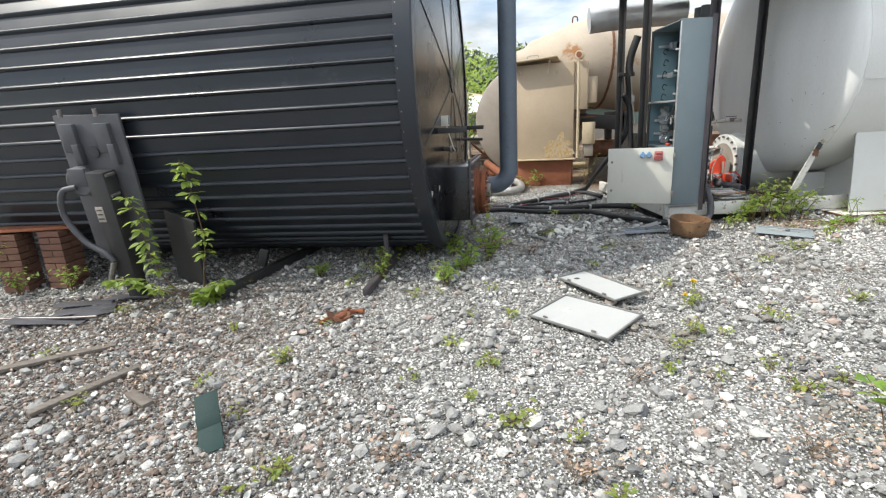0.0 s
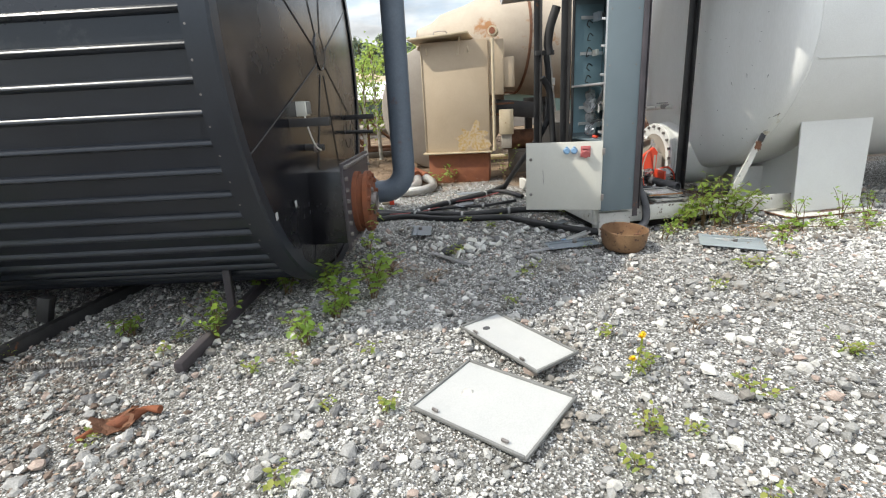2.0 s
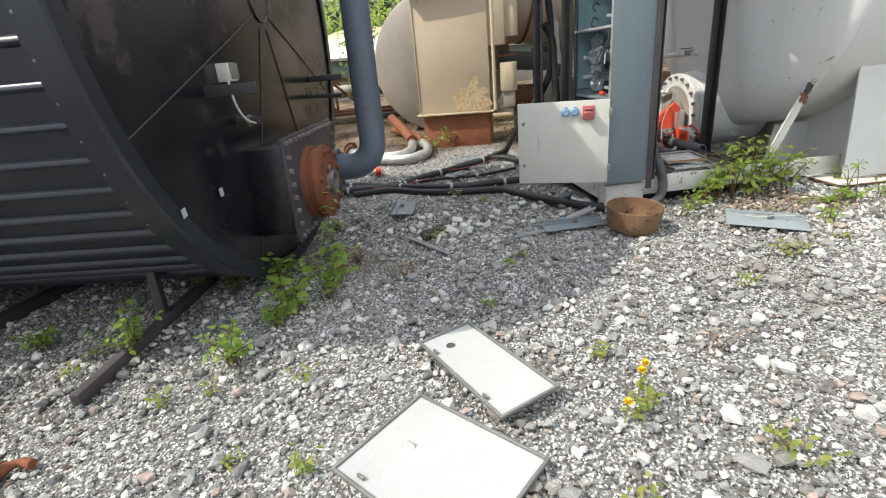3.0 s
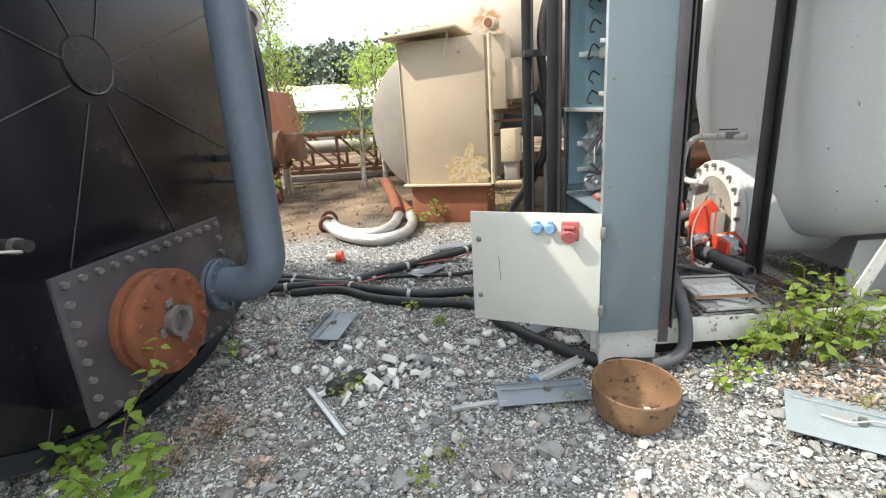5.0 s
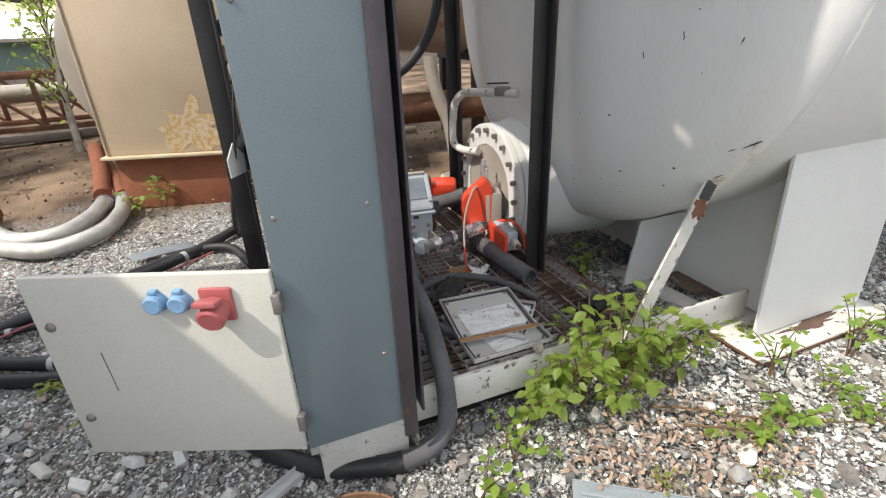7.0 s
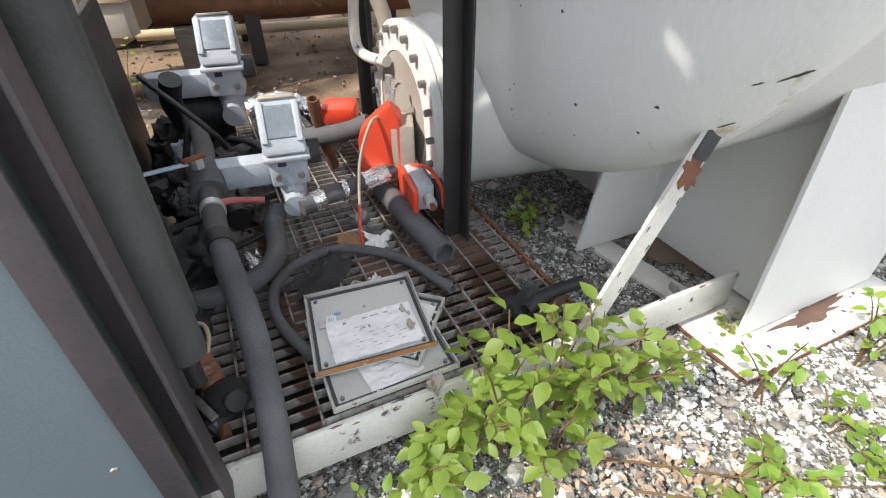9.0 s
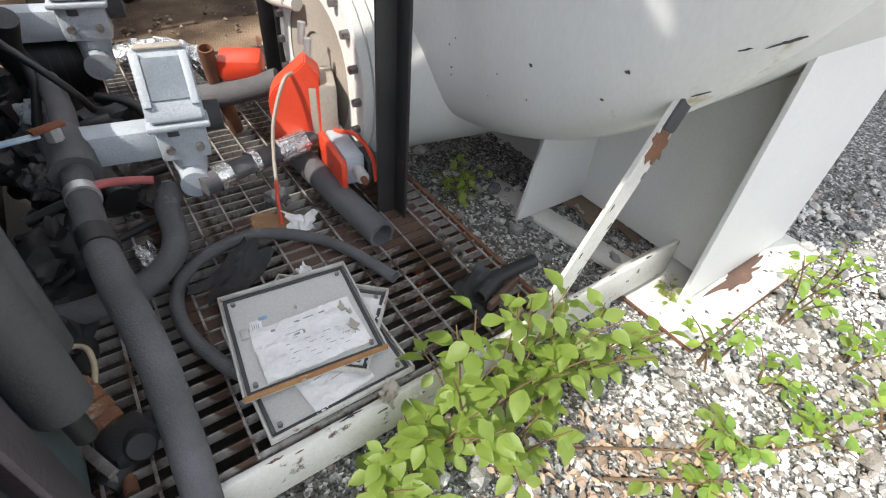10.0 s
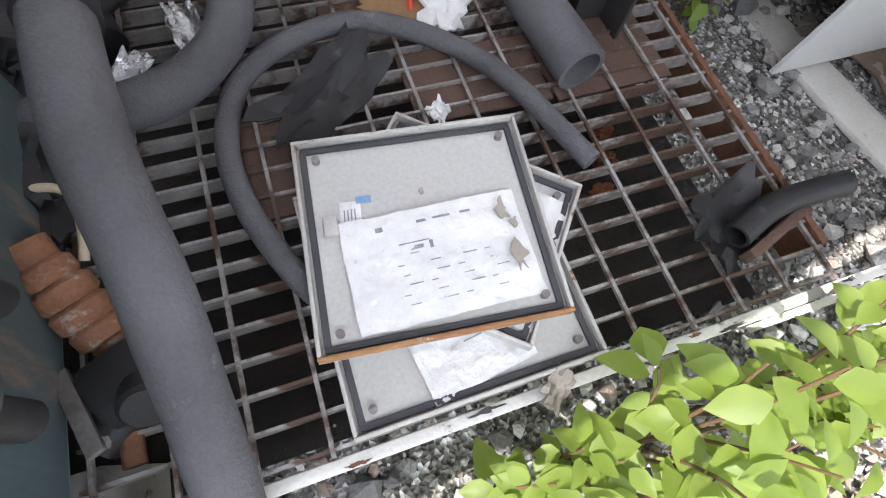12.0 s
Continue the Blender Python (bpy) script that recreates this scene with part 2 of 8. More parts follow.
def ground_material():
    """Pale grit in the yard, which gives way to brown sandy soil beyond the tanks."""
    m = bpy.data.materials.new("yard ground")
    m.use_nodes = True
    n, l = m.node_tree.nodes, m.node_tree.links
    b = n["Principled BSDF"]
    b.inputs["Roughness"].default_value = 0.95
    b.inputs["Specular IOR Level"].default_value = 0.2
    co = n.new("ShaderNodeTexCoord")
    cell = n.new("ShaderNodeTexVoronoi")
    cell.inputs["Scale"].default_value = 95
    fine = n.new("ShaderNodeTexNoise")
    fine.inputs["Scale"].default_value = 130
    big = n.new("ShaderNodeTexNoise")
    big.inputs["Scale"].default_value = 1.3
    big.inputs["Detail"].default_value = 8
    for t in (cell, fine, big):
        l.new(co.outputs["Object"], t.inputs["Vector"])
    grey = n.new("ShaderNodeValToRGB")
    for p, c in ((0.0, (0.06, 0.056, 0.05)), (0.3, (0.14, 0.135, 0.125)), (0.6, (0.25, 0.245, 0.23)), (1.0, (0.44, 0.43, 0.41))):
        e = grey.color_ramp.elements.new(p)
        e.color = (*c, 1)
    grey.color_ramp.elements.remove(grey.color_ramp.elements[0])
    l.new(cell.outputs["Color"], grey.inputs["Fac"])
    soil = n.new("ShaderNodeValToRGB")
    soil.color_ramp.elements[0].position = 0.36
    soil.color_ramp.elements[1].position = 0.64
    soil.color_ramp.elements[0].color = (0.060, 0.040, 0.027, 1)
    soil.color_ramp.elements[1].color = (0.30, 0.215, 0.145, 1)
    l.new(big.outputs["Fac"], soil.inputs["Fac"])
    sep = n.new("ShaderNodeSeparateXYZ")
    l.new(co.outputs["Object"], sep.inputs["Vector"])
    add = n.new("ShaderNodeMath")
    add.operation = "MULTIPLY_ADD"
    add.inputs[1].default_value = 3.0
    l.new(big.outputs["Fac"], add.inputs[0])
    east = n.new("ShaderNodeMapRange")
    east.inputs["From Min"].default_value = 2.2
    east.inputs["From Max"].default_value = 3.0
    east.inputs["To Max"].default_value = 1.3
    l.new(sep.outputs["X"], east.inputs["Value"])
    south = n.new("ShaderNodeMath")
    l.new(sep.outputs["Y"], south.inputs[0])
    l.new(east.outputs["Result"], south.inputs[1])
    l.new(south.outputs["Value"], add.inputs[2])
    edge = n.new("ShaderNodeMapRange")
    edge.inputs["From Min"].default_value = 10.0
    edge.inputs["From Max"].default_value = 11.0
    l.new(add.outputs["Value"], edge.inputs["Value"])
    mix = n.new("ShaderNodeMixRGB")
    l.new(edge.outputs["Result"], mix.inputs["Fac"])
    l.new(grey.outputs["Color"], mix.inputs["Color1"])
    l.new(soil.outputs["Color"], mix.inputs["Color2"])
    over = n.new("ShaderNodeMixRGB")
    over.blend_type = "OVERLAY"
    over.inputs["Fac"].default_value = 0.6
    l.new(mix.outputs["Color"], over.inputs["Color1"])
    l.new(fine.outputs["Fac"], over.inputs["Color2"])
    l.new(over.outputs["Color"], b.inputs["Base Color"])
    bp = n.new("ShaderNodeBump")
    bp.inputs["Strength"].default_value = 0.7
    bp.inputs["Distance"].default_value = 0.02
    l.new(cell.outputs["Distance"], bp.inputs["Height"])
    l.new(bp.outputs["Normal"], b.inputs["Normal"])
    return m


M["foil"] = mat("crumpled foil", (0.75, 0.75, 0.74), (0.55, 0.55, 0.55), 0.25, 0.9, 20, 0.5, 80)
M["window_grey"] = mat("dusty clear plastic window", (0.22, 0.25, 0.29), (0.15, 0.175, 0.205), 0.25, 0, 8, 0.05, 160, (0.36, 0.37, 0.37), 0.25, 20)
M["blue_lever"] = mat("worn blue lever", (0.20, 0.36, 0.52), (0.55, 0.58, 0.60), 0.45, 0.1, 14, 0.1, 120)
M["riser"] = mat("grey-blue pipe lagging", (0.098, 0.100, 0.100), (0.050, 0.050, 0.050), 0.75, 0, 3, 0.2, 120, (0.16, 0.10, 0.07), 0.15, 4)
M["copper_rust"] = mat("rusty brass", (0.36, 0.17, 0.09), (0.24, 0.115, 0.065), 0.75, 0.2, 14, 0.5, 140, (0.42, 0.34, 0.28), 0.45, 22)
M["lid_grey"] = mat("grey lid enamel", (0.50, 0.50, 0.475), (0.46, 0.455, 0.43), 0.42, 0, 4, 0.04, 160, (0.25, 0.2, 0.15), 0.08, 14)
M["lid_edge"] = mat("chipped lid edge", (0.50, 0.49, 0.46), (0.36, 0.34, 0.31), 0.5, 0, 12, 0.1, 160, RUST, 0.35, 22)
M["paper"] = mat("paper in a plastic sleeve", (0.78, 0.78, 0.77), (0.64, 0.64, 0.63), 0.14, 0, 16, 0.5, 60, (0.55, 0.52, 0.47), 0.2, 18)
M["ink"] = mat("faded ink", (0.16, 0.16, 0.17), (0.34, 0.34, 0.34), 0.6, 0, 40, 0, 100)
M["cardboard"] = mat("brown cardboard", (0.33, 0.20, 0.10), (0.24, 0.14, 0.07), 0.9, 0, 10, 0.2, 120)
M["scrap_blue"] = mat("blue-grey sheet scrap", (0.22, 0.25, 0.28), (0.17, 0.19, 0.215), 0.45, 0.1, 5, 0.1, 120, (0.10, 0.115, 0.13), 0.3, 9)
M["ceramic"] = mat("white ceramic terminal", (0.68, 0.68, 0.65), (0.55, 0.55, 0.52), 0.5, 0, 30, 0.1, 160)
M["tarp"] = mat("white roof sheeting", (0.80, 0.81, 0.82), (0.70, 0.71, 0.73), 0.5, 0, 0.6, 0.05, 20)
M["green_band"] = mat("faded green sheeting", (0.16, 0.24, 0.22), (0.12, 0.18, 0.165), 0.6, 0, 1.5, 0.05, 30)
M["sand"] = mat("pale quarry sand", (0.50, 0.40, 0.28), (0.42, 0.33, 0.22), 0.95, 0, 0.6, 0.5, 8)
M["birch_bark"] = mat("white birch bark", (0.62, 0.60, 0.55), (0.30, 0.27, 0.24), 0.8, 0, 9, 0.2, 60)
M["pine_bark"] = mat("pine bark", (0.19, 0.115, 0.075), (0.11, 0.07, 0.05), 0.9, 0, 3, 0.3, 30)
# needle colour paled to stand in for the haze before the far trees
M["pine"] = mat("haze-paled pine needles", (0.25, 0.30, 0.23), (0.18, 0.22, 0.17), 0.8, 0, 0.5, 0, 20, island=[(0, (1, 1, 1)), (0.4, (0.7, 0.75, 0.7)), (0.7, (1.35, 1.3, 1.2))])
M["scrap_sheet"] = mat("pale blue sheet", (0.30, 0.335, 0.355), (0.24, 0.27, 0.285), 0.45, 0, 3, 0.1, 120, (0.17, 0.20, 0.22), 0.22, 8)
M["green_clip"] = mat("dark green paint", (0.020, 0.045, 0.042), (0.014, 0.030, 0.028), 0.7, 0, 6, 0.1, 120, spec=0.25)
M["cream_foam"] = mat("cream foam", (0.62, 0.54, 0.40), (0.52, 0.44, 0.31), 0.9, 0, 5, 0.3, 120)
M["tan_rusty"] = mat("beige rust-stained steel", (0.46, 0.39, 0.31), (0.37, 0.305, 0.235), 0.65, 0, 2, 0.15, 90, (0.30, 0.14, 0.05), 0.4, 1.8)
# white_paint with streak stains, its base lifted because the shaded end rendered dark
M["brightened_dome_paint"] = mat("streaked off-white tank paint, brightened against shade", (0.76, 0.76, 0.75), (0.66, 0.655, 0.63), 0.4, 0, 1.6, 0.05, 110, (0.46, 0.40, 0.29), 0.22, 4.5, stretch=(1, 1, 0.16))
M["pot_rust"] = mat("ochre rusted steel", (0.27, 0.165, 0.085), (0.16, 0.085, 0.045), 0.85, 0.1, 5, 0.5, 120, (0.07, 0.04, 0.03), 0.42, 24)
M["yellow_stain"] = mat("yellow rust bloom", (0.47, 0.31, 0.09), (0.40, 0.27, 0.12), 0.75, 0, 14, 0.2, 120, (0.51, 0.405, 0.285), 0.74, 26)
M["near_black_soil"] = mat("near-black soil", (0.036, 0.029, 0.024), (0.010, 0.009, 0.008), 0.9, 0, 6, 0.6, 90)
M["cabinet_rear"] = mat("rust-stained teal paint", (0.105, 0.145, 0.150), (0.065, 0.090, 0.093), 0.5, 0, 2, 0.1, 120, (0.25, 0.185, 0.14), 0.55, 3, stretch=(1, 1, 0.4))
M["rust_edge"] = mat("lid edge with flaking rust", (0.42, 0.24, 0.10), (0.27, 0.12, 0.05), 0.8, 0, 14, 0.4, 160, (0.55, 0.50, 0.42), 0.35, 30)
M["grating_rust"] = mat("dark brown rusted plate", (0.14, 0.085, 0.062), (0.075, 0.045, 0.035), 0.85, 0.1, 6, 0.4, 150, (0.20, 0.12, 0.08), 0.3, 12)
M["earth"] = mat("brown earth clods", (0.19, 0.14, 0.10), (0.12, 0.085, 0.06), 0.95, 0, 8, 0.5, 120, island=[(0.0, (1, 1, 1)), (0.35, (0.75, 0.72, 0.7)), (0.6, (1.4, 1.4, 1.4)), (0.8, (0.8, 0.75, 0.7)), (0.93, (2.4, 2.5, 2.6))])
M["ground"] = ground_material()


# ---- helpers for shapes ----
def ground_z(x, y):
    z = -0.0285 + 0.0218 * max(-7.0, min(9.0, x)) + 0.0291 * max(-3.0, min(15.0, y))
    return z


def thing(name, at, label, category, group="", kind=""):
    ob = new(name)
    ob.empty_display_size = 0.05
    ob.location = at
    return tagged(ob, label, category, group, kind)


def finish(bm, name, material, smooth=None):
    bmesh.ops.recalc_face_normals(bm, faces=bm.faces)
    me = bpy.data.meshes.new(name)
    bm.to_mesh(me)
    bm.free()
    me.materials.append(M[material] if isinstance(material, str) else material)
    if smooth:
        for p in me.polygons:
            p.use_smooth = True
        me.set_sharp_from_angle(angle=radians(smooth))
    return me


def hang(ob, parent):
    ob.parent = parent
    m = Matrix.Translation(parent.location)
    p = parent.parent
    while p:
        m = Matrix.Translation(p.location) @ m if p.type == "EMPTY" else m
        p = p.parent
    ob.matrix_parent_inverse = m.inverted() if parent.type == "EMPTY" else Matrix.Identity(4)
    return ob


def part(name, bm, material, parent, label="", smooth=35):
    """One mesh object under a thing (an Empty) or under a part (a mesh that lies at the origin)."""
    ob = new(name, finish(bm, name, material, smooth))
    hang(ob, parent)
    return tagged(ob, label)


def solid(name, bm, material, label, category, group="", kind="", smooth=35):
    return tagged(new(name, finish(bm, name, material, smooth)), label, category, group, kind)


def box(bm, c, size, m=None, bevel=0.0):
    """A box round c, turned by m about c."""
    r = bmesh.ops.create_cube(bm, size=1)
    t = Matrix.Translation(c) @ (m or Matrix.Identity(4)) @ Matrix.Diagonal((*size, 1))
    bmesh.ops.transform(bm, matrix=t, verts=r["verts"])
    if bevel:
        es = list({e for v in r["verts"] for e in v.link_edges})
        bmesh.ops.bevel(bm, geom=es, offset=bevel, segments=2, affect="EDGES", profile=0.5)
    return bm


def B(c, size, m=None, bevel=0.004):
    return box(bmesh.new(), c, size, m, bevel)


def turn(rz=0, rx=0, ry=0):
    return pose(0, 0, 0, rx, ry, rz)


def frame_of(d):
    d = Vector(d).normalized()
    return d.to_track_quat("Z", "Y").to_matrix().to_4x4()


def cyl(bm, a, b, r, r2=None, seg=24, caps=True):
    a, b = Vector(a), Vector(b)
    bmesh.ops.create_cone(bm, cap_ends=caps, segments=seg, radius1=r, radius2=r if r2 is None else r2, depth=(b - a).length,
                          matrix=Matrix.Translation((a + b) / 2) @ frame_of(b - a))
    return bm


def C(a, b, r, r2=None, seg=24):
    return cyl(bmesh.new(), a, b, r, r2, seg)


def smooth_line(pts, n=6):
    """A curve through the points (Catmull-Rom)."""
    p = [Vector(v) for v in pts]
    p = [p[0] * 2 - p[1]] + p + [p[-1] * 2 - p[-2]]
    out = []
    for i in range(1, len(p) - 2):
        for k in range(n):
            t = k / n
            a, b, c, d = p[i - 1], p[i], p[i + 1], p[i + 2]
            out.append(0.5 * ((2 * b) + (c - a) * t + (2 * a - 5 * b + 4 * c - d) * t * t + (3 * b - a - 3 * c + d) * t ** 3))
    out.append(p[-2])
    return out


def tube(bm, pts, r, seg=12, n=6, radii=None, hollow=0.0, jitter=0.0):
    """A hose along a curve through pts; hollow: depth of an open end."""
    line = smooth_line(pts, n) if n else [Vector(v) for v in pts]
    rings = []
    up = Vector((0, 0, 1))
    prev = None
    for i, p in enumerate(line):
        d = (line[min(i + 1, len(line) - 1)] - line[max(i - 1, 0)]).normalized()
        side = d.cross(prev if prev else (up if abs(d.z) < 0.9 else Vector((1, 0, 0)))).normalized()
        if prev:
            side = (prev - d * prev.dot(d)).normalized()
        else:
            side = side
        prev = side
        other = d.cross(side)
        rr = r if radii is None else radii[0] + (radii[1] - radii[0]) * i / (len(line) - 1)
        rr *= 1 + jitter * (noise.noise(p * 9) if jitter else 0)
        rings.append([bm.verts.new(p + (side * math.cos(a) + other * math.sin(a)) * rr) for a in (2 * math.pi * k / seg for k in range(seg))])
    for a, b in zip(rings, rings[1:]):
        for k in range(seg):
            bm.faces.new((a[k], a[(k + 1) % seg], b[(k + 1) % seg], b[k]))
    for ring, inner in ((rings[0], rings[1]), (rings[-1], rings[-2])):
        c = sum((v.co for v in ring), Vector()) / seg
        if hollow:
            c2 = sum((v.co for v in inner), Vector()) / seg
            back = (c2 - c).normalized() * hollow
            lip = [bm.verts.new(c + (v.co - c) * 0.78) for v in ring]
            deep = [bm.verts.new(v.co + back) for v in lip]
            for k in range(seg):
                j = (k + 1) % seg
                bm.faces.new((ring[k], ring[j], lip[j], lip[k]))
                bm.faces.new((lip[k], lip[j], deep[j], deep[k]))
            bm.faces.new(deep)
        else:
            bm.faces.new(ring)
    return bm


def T(pts, r, **k):
    return tube(bmesh.new(), pts, r, **k)


def lathe(bm, profile, m, seg=48, close=False):
    """Turns a profile of (radius, height) about the z axis of m."""
    rings = []
    for r, h in profile:
        if r < 1e-6:
            rings.append([bm.verts.new(m @ Vector((0, 0, h)))])
        else:
            rings.append([bm.verts.new(m @ Vector((r * math.cos(2 * math.pi * k / seg), r * math.sin(2 * math.pi * k / seg), h))) for k in range(seg)])
    pairs = list(zip(rings, rings[1:])) + ([(rings[-1], rings[0])] if close else [])
    for a, b in pairs:
        for k in range(seg):
            j = (k + 1) % seg
            if len(a) == 1 and len(b) == 1:
                continue
            if len(a) == 1:
                bm.faces.new((a[0], b[k], b[j]))
            elif len(b) == 1:
                bm.faces.new((a[k], a[j], b[0]))
            else:
                bm.faces.new((a[k], a[j], b[j], b[k]))
    return bm


def L(profile, m, seg=48, close=False):
    return lathe(bmesh.new(), profile, m, seg, close)


def poly(pts, depth, m=None):
    """An outline in the x-z plane of m, thickened along y."""
    bm = bmesh.new()
    m = m or Matrix.Identity(4)
    a = [bm.verts.new(m @ Vector((x, -depth / 2, z))) for x, z in pts]
    b = [bm.verts.new(m @ Vector((x, depth / 2, z))) for x, z in pts]
    bm.faces.new(a)
    bm.faces.new(b[::-1])
    for k in range(len(pts)):
        j = (k + 1) % len(pts)
        bm.faces.new((a[k], b[k], b[j], a[j]))
    return bm


def crumple(at, size, seed, detail=3):
    """A lump folded by noise at two scales."""
    bm = bmesh.new()
    bmesh.ops.create_icosphere(bm, subdivisions=detail, radius=0.5)
    o = Vector((seed * 3.1, seed * 1.7, 0))
    for v in bm.verts:
        d = v.co.normalized()
        r = 1 + 0.55 * noise.noise(d * 2.2 + o) + 0.28 * abs(noise.noise(d * 6 + o)) - 0.12 * abs(noise.noise(d * 13 + o))
        v.co = Vector(at) + Vector((v.co.x * size[0], v.co.y * size[1], v.co.z * size[2])) * r
    return bm


def bolts(name, places, axis, r, h, parent, material="bolt"):
    """Hexagon bolt heads, each an object on one mesh."""
    me = finish(cyl(bmesh.new(), (0, 0, 0), (0, 0, h), r, r * 0.92, 6), name, material)
    q = frame_of(axis)
    for p in places:
        ob = new(name, me)
        hang(ob, parent)
        ob.matrix_basis = Matrix.Translation(p) @ q


# ---- ground ----
def spaced(near, step, far, grow):
    v, s, out = near, step, [near]
    while v < far:
        s *= grow
        v += s
        out.append(v)
    return out


def build_ground():
    xs = sorted({-x for x in spaced(6, 0.3, 420, 1.3)} | {-6 + 0.15 * k for k in range(1, 87)} | set(spaced(7, 0.3, 420, 1.3)))
    ys = sorted({-y for y in spaced(2, 0.3, 420, 1.3)} | {-2 + 0.15 * k for k in range(1, 84)} | set(spaced(10.6, 0.3, 420, 1.3)))
    verts, faces = [], []
    for y in ys:
        for x in xs:
            near = 1.0 if (-7 < x < 8 and -3 < y < 13) else 0.0
            verts.append((x, y, ground_z(x, y) - 0.008 + near * 0.022 * noise.noise((x * 1.1, y * 1.1, 0)) + near * 0.008 * noise.noise((x * 4, y * 4, 3))))
    w = len(xs)
    for j in range(len(ys) - 1):
        for i in range(w - 1):
            faces.append((j * w + i, j * w + i + 1, (j + 1) * w + i + 1, (j + 1) * w + i))
    me = bpy.data.meshes.new("ground")
    me.from_pydata(verts, [], faces)
    me.materials.append(M["ground"])
    for p in me.polygons:
        p.use_smooth = True
    return tagged(new("ground", me), "pale crushed-stone yard ground turning to brown sandy soil", "ground", kind="structure")


ground = build_ground()


def build_gravel(name, count, area, sizes, seed, label, material="stones", keep=None, chips=False):
    """Loose angular stones, each a squashed and jittered icosahedron (small chips: an octahedron), joined in one mesh."""
    rng = np.random.default_rng(seed)
    g = (1 + 5 ** 0.5) / 2
    v0 = np.array([(-1, g, 0), (1, g, 0), (-1, -g, 0), (1, -g, 0), (0, -1, g), (0, 1, g), (0, -1, -g), (0, 1, -g), (g, 0, -1), (g, 0, 1), (-g, 0, -1), (-g, 0, 1)]) / 1.9
    f0 = np.array([(0, 11, 5), (0, 5, 1), (0, 1, 7), (0, 7, 10), (0, 10, 11), (1, 5, 9), (5, 11, 4), (11, 10, 2), (10, 7, 6), (7, 1, 8), (3, 9, 4), (3, 4, 2), (3, 2, 6), (3, 6, 8), (3, 8, 9), (4, 9, 5), (2, 4, 11), (6, 2, 10), (8, 6, 7), (9, 8, 1)])
    if chips:
        v0 = np.array([(1, 0, 0), (-1, 0, 0), (0, 1, 0), (0, -1, 0), (0, 0, 1), (0, 0, -1)]) * 1.05
        f0 = np.array([(0, 2, 4), (2, 1, 4), (1, 3, 4), (3, 0, 4), (2, 0, 5), (1, 2, 5), (3, 1, 5), (0, 3, 5)])
    nv, nt = len(v0), len(f0)
    x0, x1, y0, y1 = area
    px, py = rng.uniform(x0, x1, count), rng.uniform(y0, y1, count)
    if keep is not None:
        ok = keep(px, py, rng)
        px, py = px[ok], py[ok]
        count = len(px)
    s = sizes[0] + (sizes[1] - sizes[0]) * rng.power(0.55, count) * rng.uniform(0.5, 1, count)
    v = v0[None] + rng.normal(0, 0.16, (count, nv, 3))
    v *= rng.uniform(0.65, 1.25, (count, 1, 3))
    v *= (s / 2)[:, None, None]
    a = rng.normal(0, 1, (count, 4))
    a /= np.linalg.norm(a, axis=1)[:, None]
    w, x, y, z = a.T
    rot = np.stack([1 - 2 * (y * y + z * z), 2 * (x * y - z * w), 2 * (x * z + y * w), 2 * (x * y + z * w), 1 - 2 * (x * x + z * z), 2 * (y * z - x * w), 2 * (x * z - y * w), 2 * (y * z + x * w), 1 - 2 * (x * x + y * y)], 1).reshape(count, 3, 3)
    v = np.einsum("nij,nkj->nki", rot, v)
    v[:, :, 2] *= 0.75
    gz = -0.0285 + 0.0218 * px + 0.0291 * py
    v += np.stack([px, py, gz + s * rng.uniform(0.02, 0.30, count)], 1)[:, None, :]
    f = f0[None] + (np.arange(count) * nv)[:, None, None]
    me = bpy.data.meshes.new(name)
    nf = count * nt
    me.vertices.add(count * nv)
    me.vertices.foreach_set("co", v.reshape(-1))
    me.loops.add(nf * 3)
    me.polygons.add(nf)
    me.loops.foreach_set("vertex_index", f.reshape(-1).astype(np.int32))
    me.polygons.foreach_set("loop_start", np.arange(0, nf * 3, 3, dtype=np.int32))
    me.polygons.foreach_set("use_smooth", np.zeros(nf, dtype=bool))
    me.update(calc_edges=True)
    me.materials.append(M[material])
    return tagged(new(name, me), label, "gravel", kind="stuff")


def yard(px, py, rng):
    under = (px > 2.6) & (px < 4.15) & (py > 5.66) & (py < 8.0)
    return ~under & (py < np.where(px > 2.4, 7.7, 8.2) + rng.normal(0, 0.5, len(px)) - 0.25 * np.abs(px - 1))


build_gravel("gravel", 44000, (-4.6, 6.6, 1.1, 9.2), (0.012, 0.050), 3, "loose crushed white and grey stones over the yard", keep=yard)
build_gravel("grit", 100000, (-3.8, 6.0, 1.1, 8.4), (0.006, 0.020), 4, "small pale stone chips between the larger gravel", keep=yard, chips=True)
build_gravel("cobbles", 3600, (-4.6, 6.6, 1.1, 8.6), (0.040, 0.090), 6, "larger pale stones strewn over the gravel", keep=yard)


